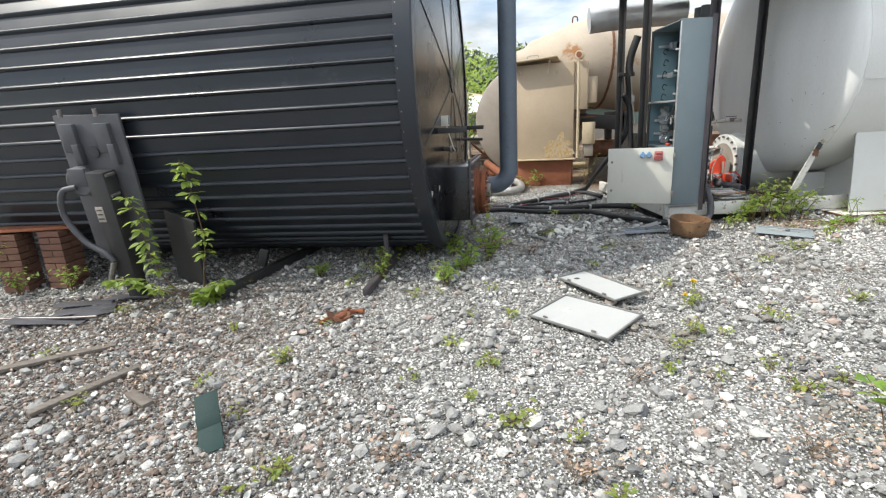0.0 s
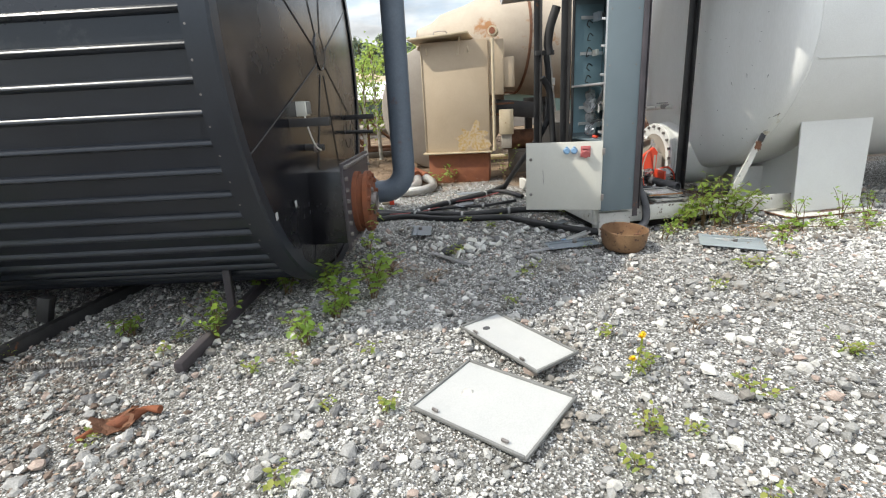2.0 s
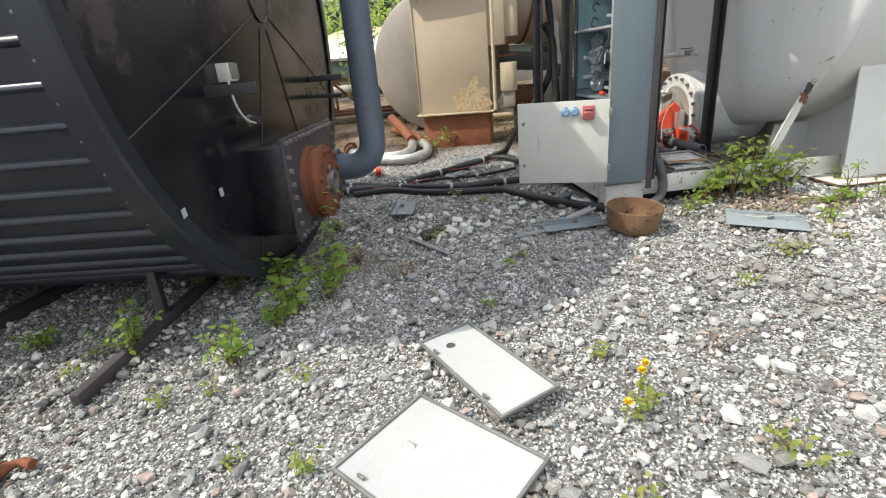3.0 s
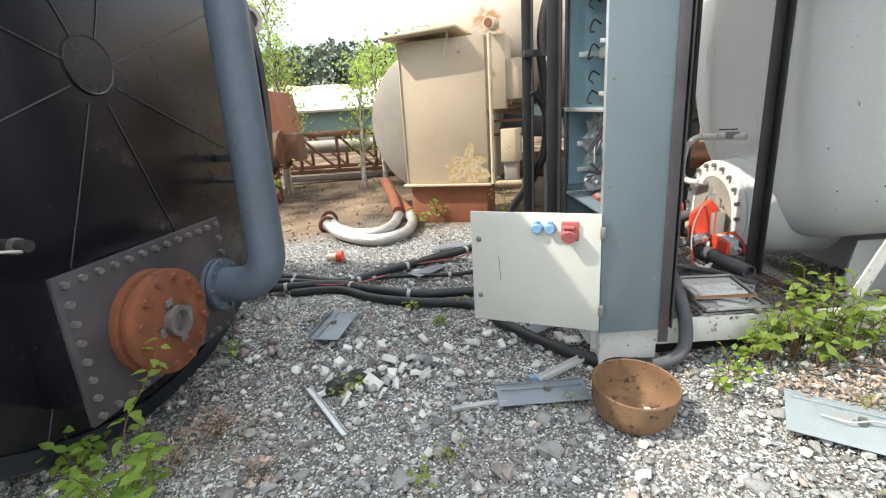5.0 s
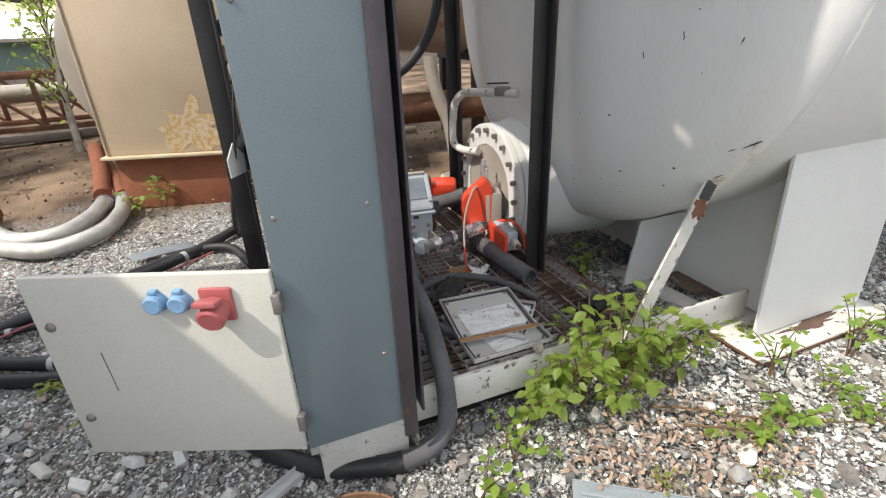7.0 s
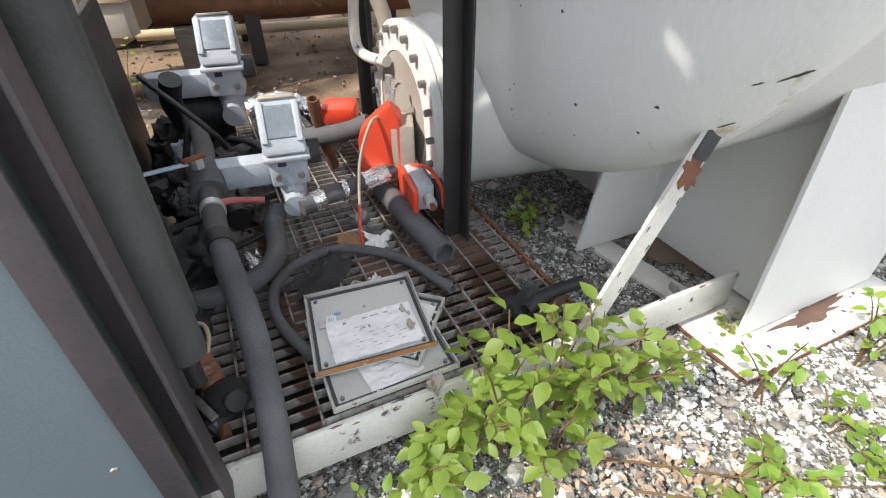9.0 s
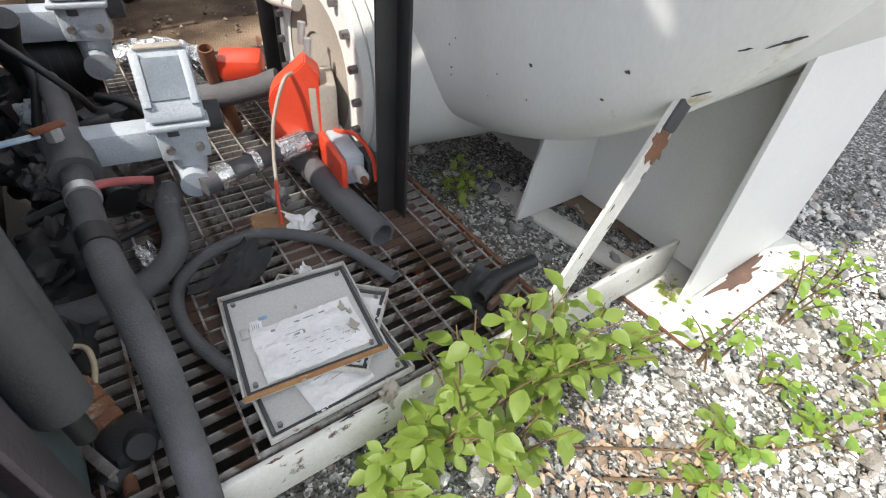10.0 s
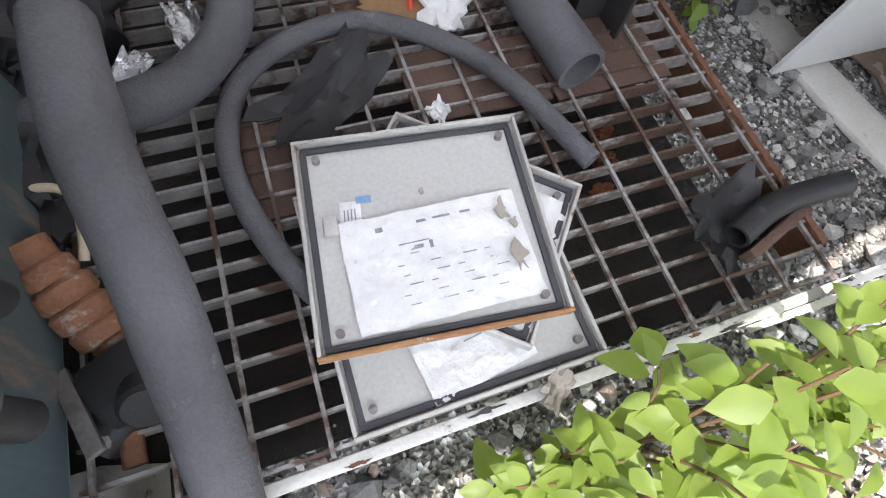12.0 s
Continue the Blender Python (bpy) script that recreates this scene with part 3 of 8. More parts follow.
def build_stones():
    """Single angular stones lying on the gravel along the path."""
    rng = random.Random(31)
    meshes = []
    for k in range(24):
        bm = bmesh.new()
        bmesh.ops.create_icosphere(bm, subdivisions=1, radius=0.5)
        sx, sy, sz = rng.uniform(0.8, 1.3), rng.uniform(0.6, 1.0), rng.uniform(0.4, 0.7)
        for v in bm.verts:
            v.co = Vector((v.co.x * sx, v.co.y * sy, v.co.z * sz)) * rng.uniform(0.78, 1.18)
        cut = Vector((rng.uniform(-1, 1), rng.uniform(-1, 1), rng.uniform(0.2, 1))).normalized()
        for v in bm.verts:
            d = v.co.dot(cut) - 0.27
            if d > 0:
                v.co -= cut * d
        meshes.append(finish(bm, "stone", "stones"))
    for k in range(290):
        x, y = rng.uniform(-3.0, 4.2), 1.2 + 5.2 * rng.random() ** 1.5
        if (x < 0.9 and y > 4.7) or (x > 2.4 and y > 5.3) or (0.9 < x < 1.7 and 3.3 < y < 4.6):
            continue
        s = rng.uniform(0.05, 0.13) * rng.uniform(0.6, 1.0)
        ob = hang(new("stone", rng.choice(meshes)), ground)
        ob.matrix_basis = Matrix.Translation((x, y, ground_z(x, y) + 0.14 * s)) @ turn(rng.uniform(0, 360), rng.uniform(-20, 20), rng.uniform(-20, 20)) @ Matrix.Diagonal((s, s, s, 1))


build_stones()


def beyond(px, py, rng):
    return py > 8.3 + 0.5 * rng.random(len(px))


build_gravel("soil_clods", 3500, (-3.5, 5.0, 8.2, 15.0), (0.012, 0.05), 12, "brown earth clods and rubble on the soil", "earth", keep=beyond)


def left_of_path(px, py, rng):
    return rng.random(len(px)) < np.clip((-0.5 - px + 0.35 * (3.6 - py)) / 1.7, 0, 1)


build_gravel("brown_chips", 30000, (-4.6, 0.4, 1.1, 4.5), (0.014, 0.046), 7, "brownish stone chips and earth on the gravel", "brown_chips", keep=left_of_path, chips=True)


def by_the_saddle(px, py, rng):
    d = np.hypot((px - 4.9) / 1.3, (py - 4.7) / 0.9)
    return (rng.random(len(px)) < np.clip(1.25 - d, 0, 1)) & (py < 5.54)


build_gravel("white_chips", 17000, (3.4, 6.4, 3.5, 5.6), (0.010, 0.040), 17, "white stone chips and dust beside the tank saddle", "white_chips", keep=by_the_saddle, chips=True)
# near-black sheet that darkens what shows through the grating
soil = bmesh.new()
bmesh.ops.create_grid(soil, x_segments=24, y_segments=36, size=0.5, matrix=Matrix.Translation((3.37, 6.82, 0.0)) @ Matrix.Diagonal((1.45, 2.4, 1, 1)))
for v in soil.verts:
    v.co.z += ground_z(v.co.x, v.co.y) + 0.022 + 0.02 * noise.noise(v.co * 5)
solid("soil_under_skid", soil, "near_black_soil", "near-black soil under the skid grating", "ground", kind="structure", smooth=60)


# ---- large black tank ----
TANK_TURN = -9.5
TANK_END = Vector((0.11, 5.6, 1.92))
TANK_R = 1.76
END = pose(*TANK_END, 0, 0, TANK_TURN)          # x: out of the end, y: along the end, z: up
AXIS = END @ pose(0, 0, 0, 0, 90, 0)            # z: out of the end


def on_end(s, z, out=0.0):
    return END @ Vector((out, s, z - TANK_END.z))


def build_black_tank():
    t = thing("storage_tank", (-2.5, 6.0, 0.2), "large lying black tank clad in ribbed sheet metal", "tank")
    ribs = 70
    ring = []
    for k in range(ribs):
        a0 = 2 * math.pi * k / ribs - radians(4.23)
        w = 2 * math.pi / ribs
        for f, r in ((0.0, 0.0), (0.70, 0.0), (0.735, 0.016), (0.79, 0.027), (0.84, 0.030), (0.89, 0.027), (0.945, 0.016), (0.98, 0.0)):
            ring.append((a0 + f * w, TANK_R + r))
    bm = bmesh.new()
    loops = [[bm.verts.new(AXIS @ Vector((r * math.cos(a), r * math.sin(a), h))) for a, r in ring] for h in (-10.5, -7.0, -3.5, -0.02)]
    for a, b in zip(loops, loops[1:]):
        for k in range(len(ring)):
            j = (k + 1) % len(ring)
            bm.faces.new((a[k], a[j], b[j], b[k]))
    bm.faces.new(loops[0])
    part("cladding", bm, "black_sheet", t, "ribbed black sheet metal", smooth=38)
    R = TANK_R + 0.040
    part("trim_ring", L([(R, -0.13), (R + 0.004, -0.128), (R + 0.004, 0.0), (R - 0.01, 0.012), (R - 0.09, 0.012), (R - 0.09, 0.0), (R - 0.012, -0.001), (R, -0.125)], AXIS, 96), "black_sheet", t, "folded black edge trim", 40)
    part("end_plate", L([(0, 0.05), (0.17, 0.048), (0.6, 0.036), (1.2, 0.014), (R - 0.05, -0.012), (R - 0.05, -0.1), (0, -0.1)], AXIS, 96), "black_end", t, "smooth black welded end plate", 30)
    part("hub", L([(0.0, 0.056), (0.128, 0.056), (0.132, 0.060), (0.138, 0.060), (0.142, 0.05), (0.142, 0.02)], AXIS @ Matrix.Translation((-0.045, 0.0, 0)), 40), "black_end", t, smooth=40)
    for k in range(8):
        ang = math.radians(22 + 45 * k)
        pts = [AXIS @ Vector((r * math.cos(ang), r * math.sin(ang), h)) for r, h in ((0.142, 0.052), (0.6, 0.040), (1.2, 0.017), (R - 0.1, -0.008))]
        part("weld_seam", T(pts, 0.0035, seg=6, n=3), "frame_dark", t)
    # screws of the trim
    places = [AXIS @ Vector((R * math.cos(a), R * math.sin(a), -0.11)) for a in (2 * math.pi * k / 72 for k in range(72))]
    me = finish(lathe(bmesh.new(), [(0, 0.006), (0.006, 0.004), (0.008, 0)], Matrix.Identity(4), 8), "screw", "bolt", 40)
    c = AXIS @ Vector((0, 0, -0.11))
    for p in places:
        ob = new("screw", me)
        hang(ob, t)
        ob.matrix_basis = Matrix.Translation(p) @ frame_of(p - c)
    # bolted burner box
    box_m = turn(TANK_TURN)
    part("burner_box", B(on_end(-0.15, 0.79, 0.13), (0.29, 0.98, 0.56), box_m, 0.01), "black_end", t, "black steel housing under the end plate")
    part("cover_plate", B(on_end(-0.155, 0.80, 0.283), (0.024, 1.08, 0.66), box_m, 0.004), "purple_steel", t, "bolted steel cover plate, weathered purple-brown")
    edge = []
    for k in range(13):
        s = -0.155 - 0.50 + 1.0 * k / 12
        edge += [on_end(s, 1.095, 0.295), on_end(s, 0.505, 0.295)]
    for k in range(1, 7):
        z = 0.505 + 0.59 * k / 7
        edge += [on_end(-0.655, z, 0.295), on_end(0.345, z, 0.295)]
    bolts("bolt", edge, END.to_3x3() @ Vector((1, 0, 0)), 0.017, 0.022, t)
    fm = Matrix.Translation(on_end(-0.272, 0.768, 0.295)) @ turn(TANK_TURN) @ pose(0, 0, 0, 0, 90, 0)
    part("round_flange", L([(0.250, 0), (0.250, 0.032), (0.243, 0.036), (0.226, 0.038), (0.226, 0.075), (0.243, 0.077), (0.250, 0.081), (0.250, 0.118), (0.243, 0.122), (0.07, 0.124), (0.07, 0.1), (0, 0.1)], fm, 48), "orange_rust", t, "round rusted blind flange")
    bolts("flange_bolt", [fm @ Vector((0.212 * math.cos(a), 0.212 * math.sin(a), 0.122)) for a in (2 * math.pi * (k + 0.5) / 12 for k in range(12))], END.to_3x3() @ Vector((1, 0, 0)), 0.020, 0.022, t, "orange_rust")
    part("nozzle", L([(0.052, 0.11), (0.075, 0.112), (0.075, 0.165), (0.052, 0.165), (0.048, 0.12), (0, 0.118)], fm, 32), "bolt", t, "open aluminium pipe socket")
    for a in (0.2, 1.77, 3.34, 4.91):
        c = fm @ Vector((0.1 * math.cos(a), 0.1 * math.sin(a), 0.132))
        part("nozzle_lug", B(c, (0.02, 0.045, 0.03), turn(TANK_TURN, math.degrees(a)), 0.004), "bolt", t)
    # blue-grey downpipe with its flange and elbow
    pf = on_end(0.255, 0.755, 0.295)
    out = END.to_3x3() @ Vector((1, 0, 0))
    pm = Matrix.Translation(pf) @ turn(TANK_TURN) @ pose(0, 0, 0, 0, 90, 0)
    part("pipe_flange", L([(0, 0), (0.15, 0), (0.15, 0.024), (0.115, 0.026), (0.115, 0.034), (0.15, 0.036), (0.15, 0.06), (0.104, 0.062), (0.104, 0.09)], pm, 40), "blue_pipe", t)
    bolts("flange_bolt", [pm @ Vector((0.130 * math.cos(a), 0.130 * math.sin(a), 0.06)) for a in (2 * math.pi * k / 8 for k in range(8))], out, 0.016, 0.018, t, "blue_pipe")
    bend = [pf + out * 0.06, pf + out * 0.15]
    for k in range(1, 9):
        a = math.pi / 2 * k / 8
        bend.append(pf + out * (0.15 + 0.20 * math.sin(a)) + Vector((0, 0, 0.20 * (1 - math.cos(a)))))
    top = bend[-1]
    bend += [top + Vector((0, 0, 0.4)), top + Vector((0.01, 0.0, 2.0)), top + Vector((0.015, 0.0, 4.0))]
    part("downpipe", T(bend, 0.102, seg=32, n=0), "blue_pipe", t, "thick blue-grey coated downpipe with a bend")
    # fittings on the end plate
    part("junction_box", B(on_end(-0.69, 1.525, 0.05), (0.09, 0.11, 0.10), box_m, 0.006), "door_grey", t, "small grey junction box")
    part("box_lid", B(on_end(-0.68, 1.53, 0.098), (0.012, 0.09, 0.085), box_m, 0.004), "panel_rim", t)
    part("bracket", B(on_end(-0.89, 1.435, 0.14), (0.30, 0.055, 0.055), box_m, 0.004), "frame_dark", t)
    part("stub_pipe", C(on_end(-0.62, 1.255, 0.0), on_end(-0.62, 1.245, 0.16), 0.024), "frame_dark", t)
    part("stub_ring", C(on_end(-0.62, 1.247, 0.09), on_end(-0.62, 1.246, 0.11), 0.034), "bolt", t)
    part("gauge_bar", B(on_end(0.92, 1.43, 0.15), (0.32, 0.05, 0.05), box_m, 0.004), "frame_dark", t)
    part("gauge_bar", C(on_end(0.84, 1.29, 0.0), on_end(0.84, 1.28, 0.30), 0.018), "frame_dark", t)
    for s, z in ((0.92, 1.36), (0.84, 1.22)):
        ringpts = [on_end(s + 0.11 * math.cos(a), z + 0.09 * math.sin(a), 0.035) for a in (math.pi + math.pi * k / 10 for k in range(11))]
        part("wire_loop", T(ringpts, 0.004, seg=5, n=0), "cable", t)
    part("loose_wire", T([on_end(-0.74, 1.48, 0.08), on_end(-0.80, 1.36, 0.12), on_end(-0.76, 1.27, 0.14), on_end(-0.64, 1.23, 0.14)], 0.006, seg=6), "door_grey", t)
    for s, z in ((-1.005, 0.908), (-1.385, 0.905)):
        part("sticker", B(on_end(s, z, 0.022), (0.004, 0.035, 0.045), turn(TANK_TURN, 8), 0.0), "panel_white", t, "small torn white sticker")
    return t


build_black_tank()


def rail(a, b, size, label, material="frame_dark"):
    a, b = Vector(a), Vector(b)
    d = b - a
    m = turn(math.degrees(math.atan2(d.y, d.x)), 0, -math.degrees(math.asin(d.z / d.length)))
    bm = box(bmesh.new(), (a + b) / 2, (d.length, size[0], size[1]), m, 0.006)
    return solid("skid_beam", bm, material, label, "beam", "beams under the black tank")


rail((-2.10, 4.17, 0.09), (-1.28, 6.5, 0.16), (0.08, 0.09), "dark rusted steel beam lying on the gravel under the tank")
rail((-0.72, 3.96, 0.112), (-0.34, 6.0, 0.18), (0.055, 0.07), "dusty grey steel beam end under the black tank", "purple_steel")
rail((-1.94, 4.86, 0.16), (-1.88, 4.86, 0.34), (0.08, 0.08), "short dark steel foot under the black tank")
rail((-0.61, 4.73, 0.13), (-0.60, 4.73, 0.46), (0.06, 0.05), "short dusty steel foot under the black tank", "purple_steel")


# ---- white tank ----
WT = Vector((4.36, 6.52, 2.01))
WR = 1.37


def under_tank(y):
    return WT.z - math.sqrt(max(0.0, WR * WR - (y - WT.y) ** 2))


def build_white_tank():
    t = thing("white_tank", (7.0, 6.47, 0.3), "large lying off-white painted steel tank with a domed end", "tank")
    m = Matrix.Translation(WT) @ pose(0, 0, 0, 0, 90, 0)
    depth, ex = 0.35, 2.15
    prof = []
    for k in range(25):
        r = math.sin(math.pi / 2 * k / 24)
        prof.append((WR * r, -depth * (1 - r ** ex) ** (1 / ex)))
    part("domed_end", L(prof, m, 96), "brightened_dome_paint", t, smooth=60)
    part("weld_seam", L([(WR - 0.003, -0.014), (WR + 0.005, 0), (WR - 0.003, 0.014)], m, 96), "white_paint", t)
    part("shell", L([(WR, 0.0), (WR, 8.0), (0, 8.0)], m, 96), "white_paint", t, smooth=40)
    part("shell_seam", B((6.2, WT.y - 1.345, 1.72), (3.6, 0.008, 0.008), None, 0.0), "white_paint", t)
    # burner neck with its bolted flange
    n = Matrix.Translation((3.91, 6.78, 0.775)) @ pose(0, 0, 0, 0, 90, 0)
    cone = bmesh.new()
    loops = []
    for x, y, z, r in ((3.95, 6.78, 0.775, 0.352), (4.12, 6.77, 0.80, 0.385), (4.30, 6.76, 0.83, 0.42), (4.60, 6.74, 0.88, 0.475)):
        loops.append([cone.verts.new((x, y + r * math.cos(2 * math.pi * k / 64), z + r * math.sin(2 * math.pi * k / 64))) for k in range(64)])
    for p, q in zip(loops, loops[1:]):
        for k in range(64):
            cone.faces.new((p[k], p[(k + 1) % 64], q[(k + 1) % 64], q[k]))
    part("burner_neck", cone, "white_paint", t)
    f = part("neck_flange", L([(0.26, 0.0), (0.375, 0.0), (0.38, 0.004), (0.38, 0.034), (0.368, 0.036), (0.368, 0.042), (0.38, 0.044), (0.38, 0.078), (0.355, 0.08)], n, 64), "white_paint", t, "thick white bolted flange")
    part("burner_plate", L([(0, 0.012), (0.12, 0.012), (0.125, 0.004), (0.265, 0.004)], n, 48), "old_disc", t)
    bolts("flange_bolt", [n @ Vector((0.345 * math.cos(a), 0.345 * math.sin(a), 0.0)) for a in (2 * math.pi * k / 20 for k in range(20))], (-1, 0, 0), 0.016, 0.026, t)
    # drain pipe with a small valve on the dome
    part("vent_pipe", T([(3.98, 6.56, 1.34), (3.86, 6.80, 1.335), (3.84, 6.98, 1.31), (3.83, 7.09, 1.22), (3.82, 7.10, 1.02), (3.84, 7.02, 0.97), (3.88, 6.85, 0.98)], 0.024, seg=12), "white_worn", t, "thin white bent pipe")
    part("vent_valve", B((3.93, 6.64, 1.35), (0.05, 0.09, 0.05), turn(60), 0.01), "bolt", t)
    part("valve_lever", B((3.92, 6.68, 1.39), (0.012, 0.12, 0.008), turn(60), 0.002), "frame_dark", t)
    return t


build_white_tank()


def ragged_patch(m, w, h, seed, thick=0.002):
    """A thin flake with an uneven outline, lying in the plane of m."""
    bm = bmesh.new()
    ring = []
    for k in range(40):
        a = 2 * math.pi * k / 40
        r = 0.42 + 0.35 * noise.noise((2.2 * math.cos(a) + seed * 3.3, 2.2 * math.sin(a), seed)) + 0.15 * noise.noise((7 * math.cos(a), 7 * math.sin(a), seed + 9))
        ring.append(bm.verts.new((r * w * math.cos(a), r * h * math.sin(a), 0)))
    face = bm.faces.new(ring)
    top = bmesh.ops.extrude_face_region(bm, geom=[face])
    for v in top["geom"]:
        if isinstance(v, bmesh.types.BMVert):
            v.co.z += thick
    bm.transform(m)
    return bm


def on_dome(y, z):
    """A place on the domed end, with a frame whose z axis points out of it."""
    def depth(b, c):
        r = min(0.999, math.hypot(b - WT.y, c - WT.z) / WR)
        return WT.x - 0.35 * (1 - r ** 2.15) ** (1 / 2.15)
    x, e = depth(y, z), 0.004
    normal = Vector((-1, (depth(y + e, z) - depth(y - e, z)) / (2 * e), (depth(y, z + e) - depth(y, z - e)) / (2 * e)))
    return Matrix.Translation((x, y, z)) @ frame_of(normal)


def build_scratches():
    """Scratches and pin-prick chips in the paint of the white tank."""
    white = bpy.data.objects["white_tank"]
    rng = random.Random(77)
    for y, z, w, h, a in ((5.406, 1.248, 0.062, 0.008, 35), (5.46, 1.22, 0.026, 0.004, 30), (5.62, 1.62, 0.004, 0.025, 15), (5.43, 1.60, 0.004, 0.03, -20), (5.78, 1.55, 0.004, 0.028, 10), (5.52, 1.10, 0.045, 0.005, 40), (5.95, 1.30, 0.010, 0.010, 0), (5.913, 1.047, 0.012, 0.010, 0), (5.658, 1.113, 0.012, 0.010, 0), (5.716, 1.02, 0.010, 0.008, 0)):
        part("paint_scratch", ragged_patch(on_dome(y, z) @ turn(a), w, h, y * 31, 0.0015), "gasket", white)
    for k in range(26):
        y, z = rng.uniform(5.45, 6.3), rng.uniform(0.85, 2.2)
        if math.hypot(y - WT.y, z - WT.z) < 0.93 * WR:
            part("paint_chip", ragged_patch(on_dome(y, z), rng.uniform(0.003, 0.008), rng.uniform(0.003, 0.007), k + 3, 0.0015), "gasket", white)


build_scratches()


def build_saddle():
    t = thing("tank_saddle", (5.0, 5.5, 0.26), "white steel tank saddle, chipped and rusting", "support")
    part("face_plate", poly([(4.655, 0.275), (5.42, 0.275), (5.39, 1.20), (4.60, 1.20)], 0.014, Matrix.Translation((0, 5.45, 0))), "white_paint", t)
    part("base_plate", B((5.0, 5.50, 0.258), (0.95, 0.40, 0.018), turn(0), 0.003), "white_worn", t, "rust-edged white base plate")
    for x in (4.86, 5.36):
        ys = [5.47 + 0.1 * k for k in range(20)]
        part("rib", poly([(5.47, 0.28), (7.37, 0.28)] + [(y, under_tank(y) + 0.004) for y in reversed(ys)], 0.014, Matrix.Translation((x, 0, 0)) @ turn(90)), "white_paint", t)
    part("gusset", poly([(4.46, 0.27), (4.86, 0.27), (4.86, 0.66), (4.52, 0.66)], 0.012, Matrix.Translation((0, 6.12, 0))), "white_paint", t)
    part("rust_patch", ragged_patch(Matrix.Translation((5.02, 5.415, 0.268)) @ turn(2), 0.40, 0.075, 2), "grating_rust", t, "flaking rust on the base plate")
    part("rust_rim", B((5.0, 5.2985, 0.254), (0.95, 0.004, 0.012), None, 0.0), "rust", t, "rusted plate edge")
    part("rust_rim", B((4.5235, 5.50, 0.254), (0.004, 0.40, 0.012), None, 0.0), "rust", t)
    for k in range(12):
        part("paint_chip", ragged_patch(Matrix.Translation((4.58 + 0.07 * k, 5.32 + 0.05 * ((k * 5) % 3), 0.2675)) @ turn(k * 40), 0.022, 0.012, k + 90, 0.0012), "rust" if k % 2 else "gasket", t)
    part("silt", ragged_patch(Matrix.Translation((5.02, 6.05, 0.268)) @ turn(4), 0.62, 1.0, 3, 0.004), "earth", t, "dark silt lying inside the saddle")
    part("foot_strip", B((4.625, 5.975, 0.252), (0.12, 0.88, 0.02), turn(8), 0.004), "white_worn", t)
    return t


build_saddle()


# ---- burner skid with its frame ----
def build_skid():
    t = thing("skid_frame", (3.4, 6.5, 0.25), "white steel skid frame with a dark upright frame on it", "skid")
    part("front_channel", B((3.66, 5.579, 0.375), (2.14, 0.018, 0.15), None, 0.003), "white_worn", t, "white channel beam with chipped paint")
    part("left_channel", B((2.62, 6.8, 0.37), (0.06, 2.35, 0.14), None, 0.004), "white_worn", t)
    part("right_channel", B((4.085, 6.9, 0.41), (0.014, 2.5, 0.09), None, 0.002), "rust", t)
    brace = poly([(3.94, 0.36), (4.02, 0.36), (4.335, 1.04), (4.29, 1.09), (4.27, 1.06)], 0.012, Matrix.Translation((0, 5.562, 0)))
    part("brace", brace, "white_worn", t, "slanting white flat-bar brace with chipped paint")
    part("brace_wrap", ragged_patch(Matrix.Translation((4.265, 5.5555, 0.965)) @ turn(0, 90), 0.075, 0.13, 5, 0.002), "rust", t, "rusted bare steel end of the brace")
    part("brace_tape", B((4.295, 5.560, 1.035), (0.060, 0.024, 0.085), turn(0, 0, 25), 0.006), "gasket", t, "dark tape round the brace end")
    part("brace_tip", poly([(4.28, 1.07), (4.335, 1.06), (4.36, 1.115), (4.325, 1.12)], 0.010, Matrix.Translation((0, 5.562, 0))), "white_worn", t)
    for k in range(9):
        x = 3.25 + 0.16 * k + 0.05 * math.sin(k * 2.7)
        part("paint_chip", ragged_patch(Matrix.Translation((x, 5.574 + 0.008 * (k % 2), 0.4495)), 0.035 + 0.02 * math.sin(k * 1.9), 0.007, k + 30, 0.0015), "rust" if k % 3 == 0 else "gasket", t)
    for k in range(8):
        x = 3.3 + 0.17 * k + 0.04 * math.sin(k * 1.7)
        part("paint_chip", ragged_patch(Matrix.Translation((x, 5.5705, 0.44 - 0.02 * (k % 4))) @ turn(0, 90), 0.02 + 0.012 * math.sin(k * 2.3), 0.007, k + 50, 0.0015), "gasket" if k % 3 else "rust", t)
    for k in range(9):
        u = 0.06 + 0.1 * k
        side = 1 if k % 2 else -1
        part("paint_chip", ragged_patch(Matrix.Translation((3.98 + 0.325 * u + side * 0.026, 5.5562, 0.36 + 0.68 * u)) @ turn(0, 90) @ pose(0, 0, 0, 0, 0, 64), 0.022, 0.006, k + 70, 0.0012), "gasket", t)
    part("corner_block", B((2.78, 5.60, 0.31), (0.32, 0.16, 0.22), None, 0.008), "white_worn", t)
    for x, y in ((2.955, 5.50), (3.90, 6.20), (2.53, 6.205), (2.52, 7.0), (3.9, 7.25)):
        bm = box(bmesh.new(), (x, y + 0.032, 1.83), (0.075, 0.010, 2.76), None, 0.002)
        box(bm, (x + 0.034, y, 1.83), (0.010, 0.075, 2.76), None, 0.002)
        part("post", bm, "purple_steel" if x < 3.0 and y < 5.6 else "frame_dark", t, "dark angle-steel post")
    return t


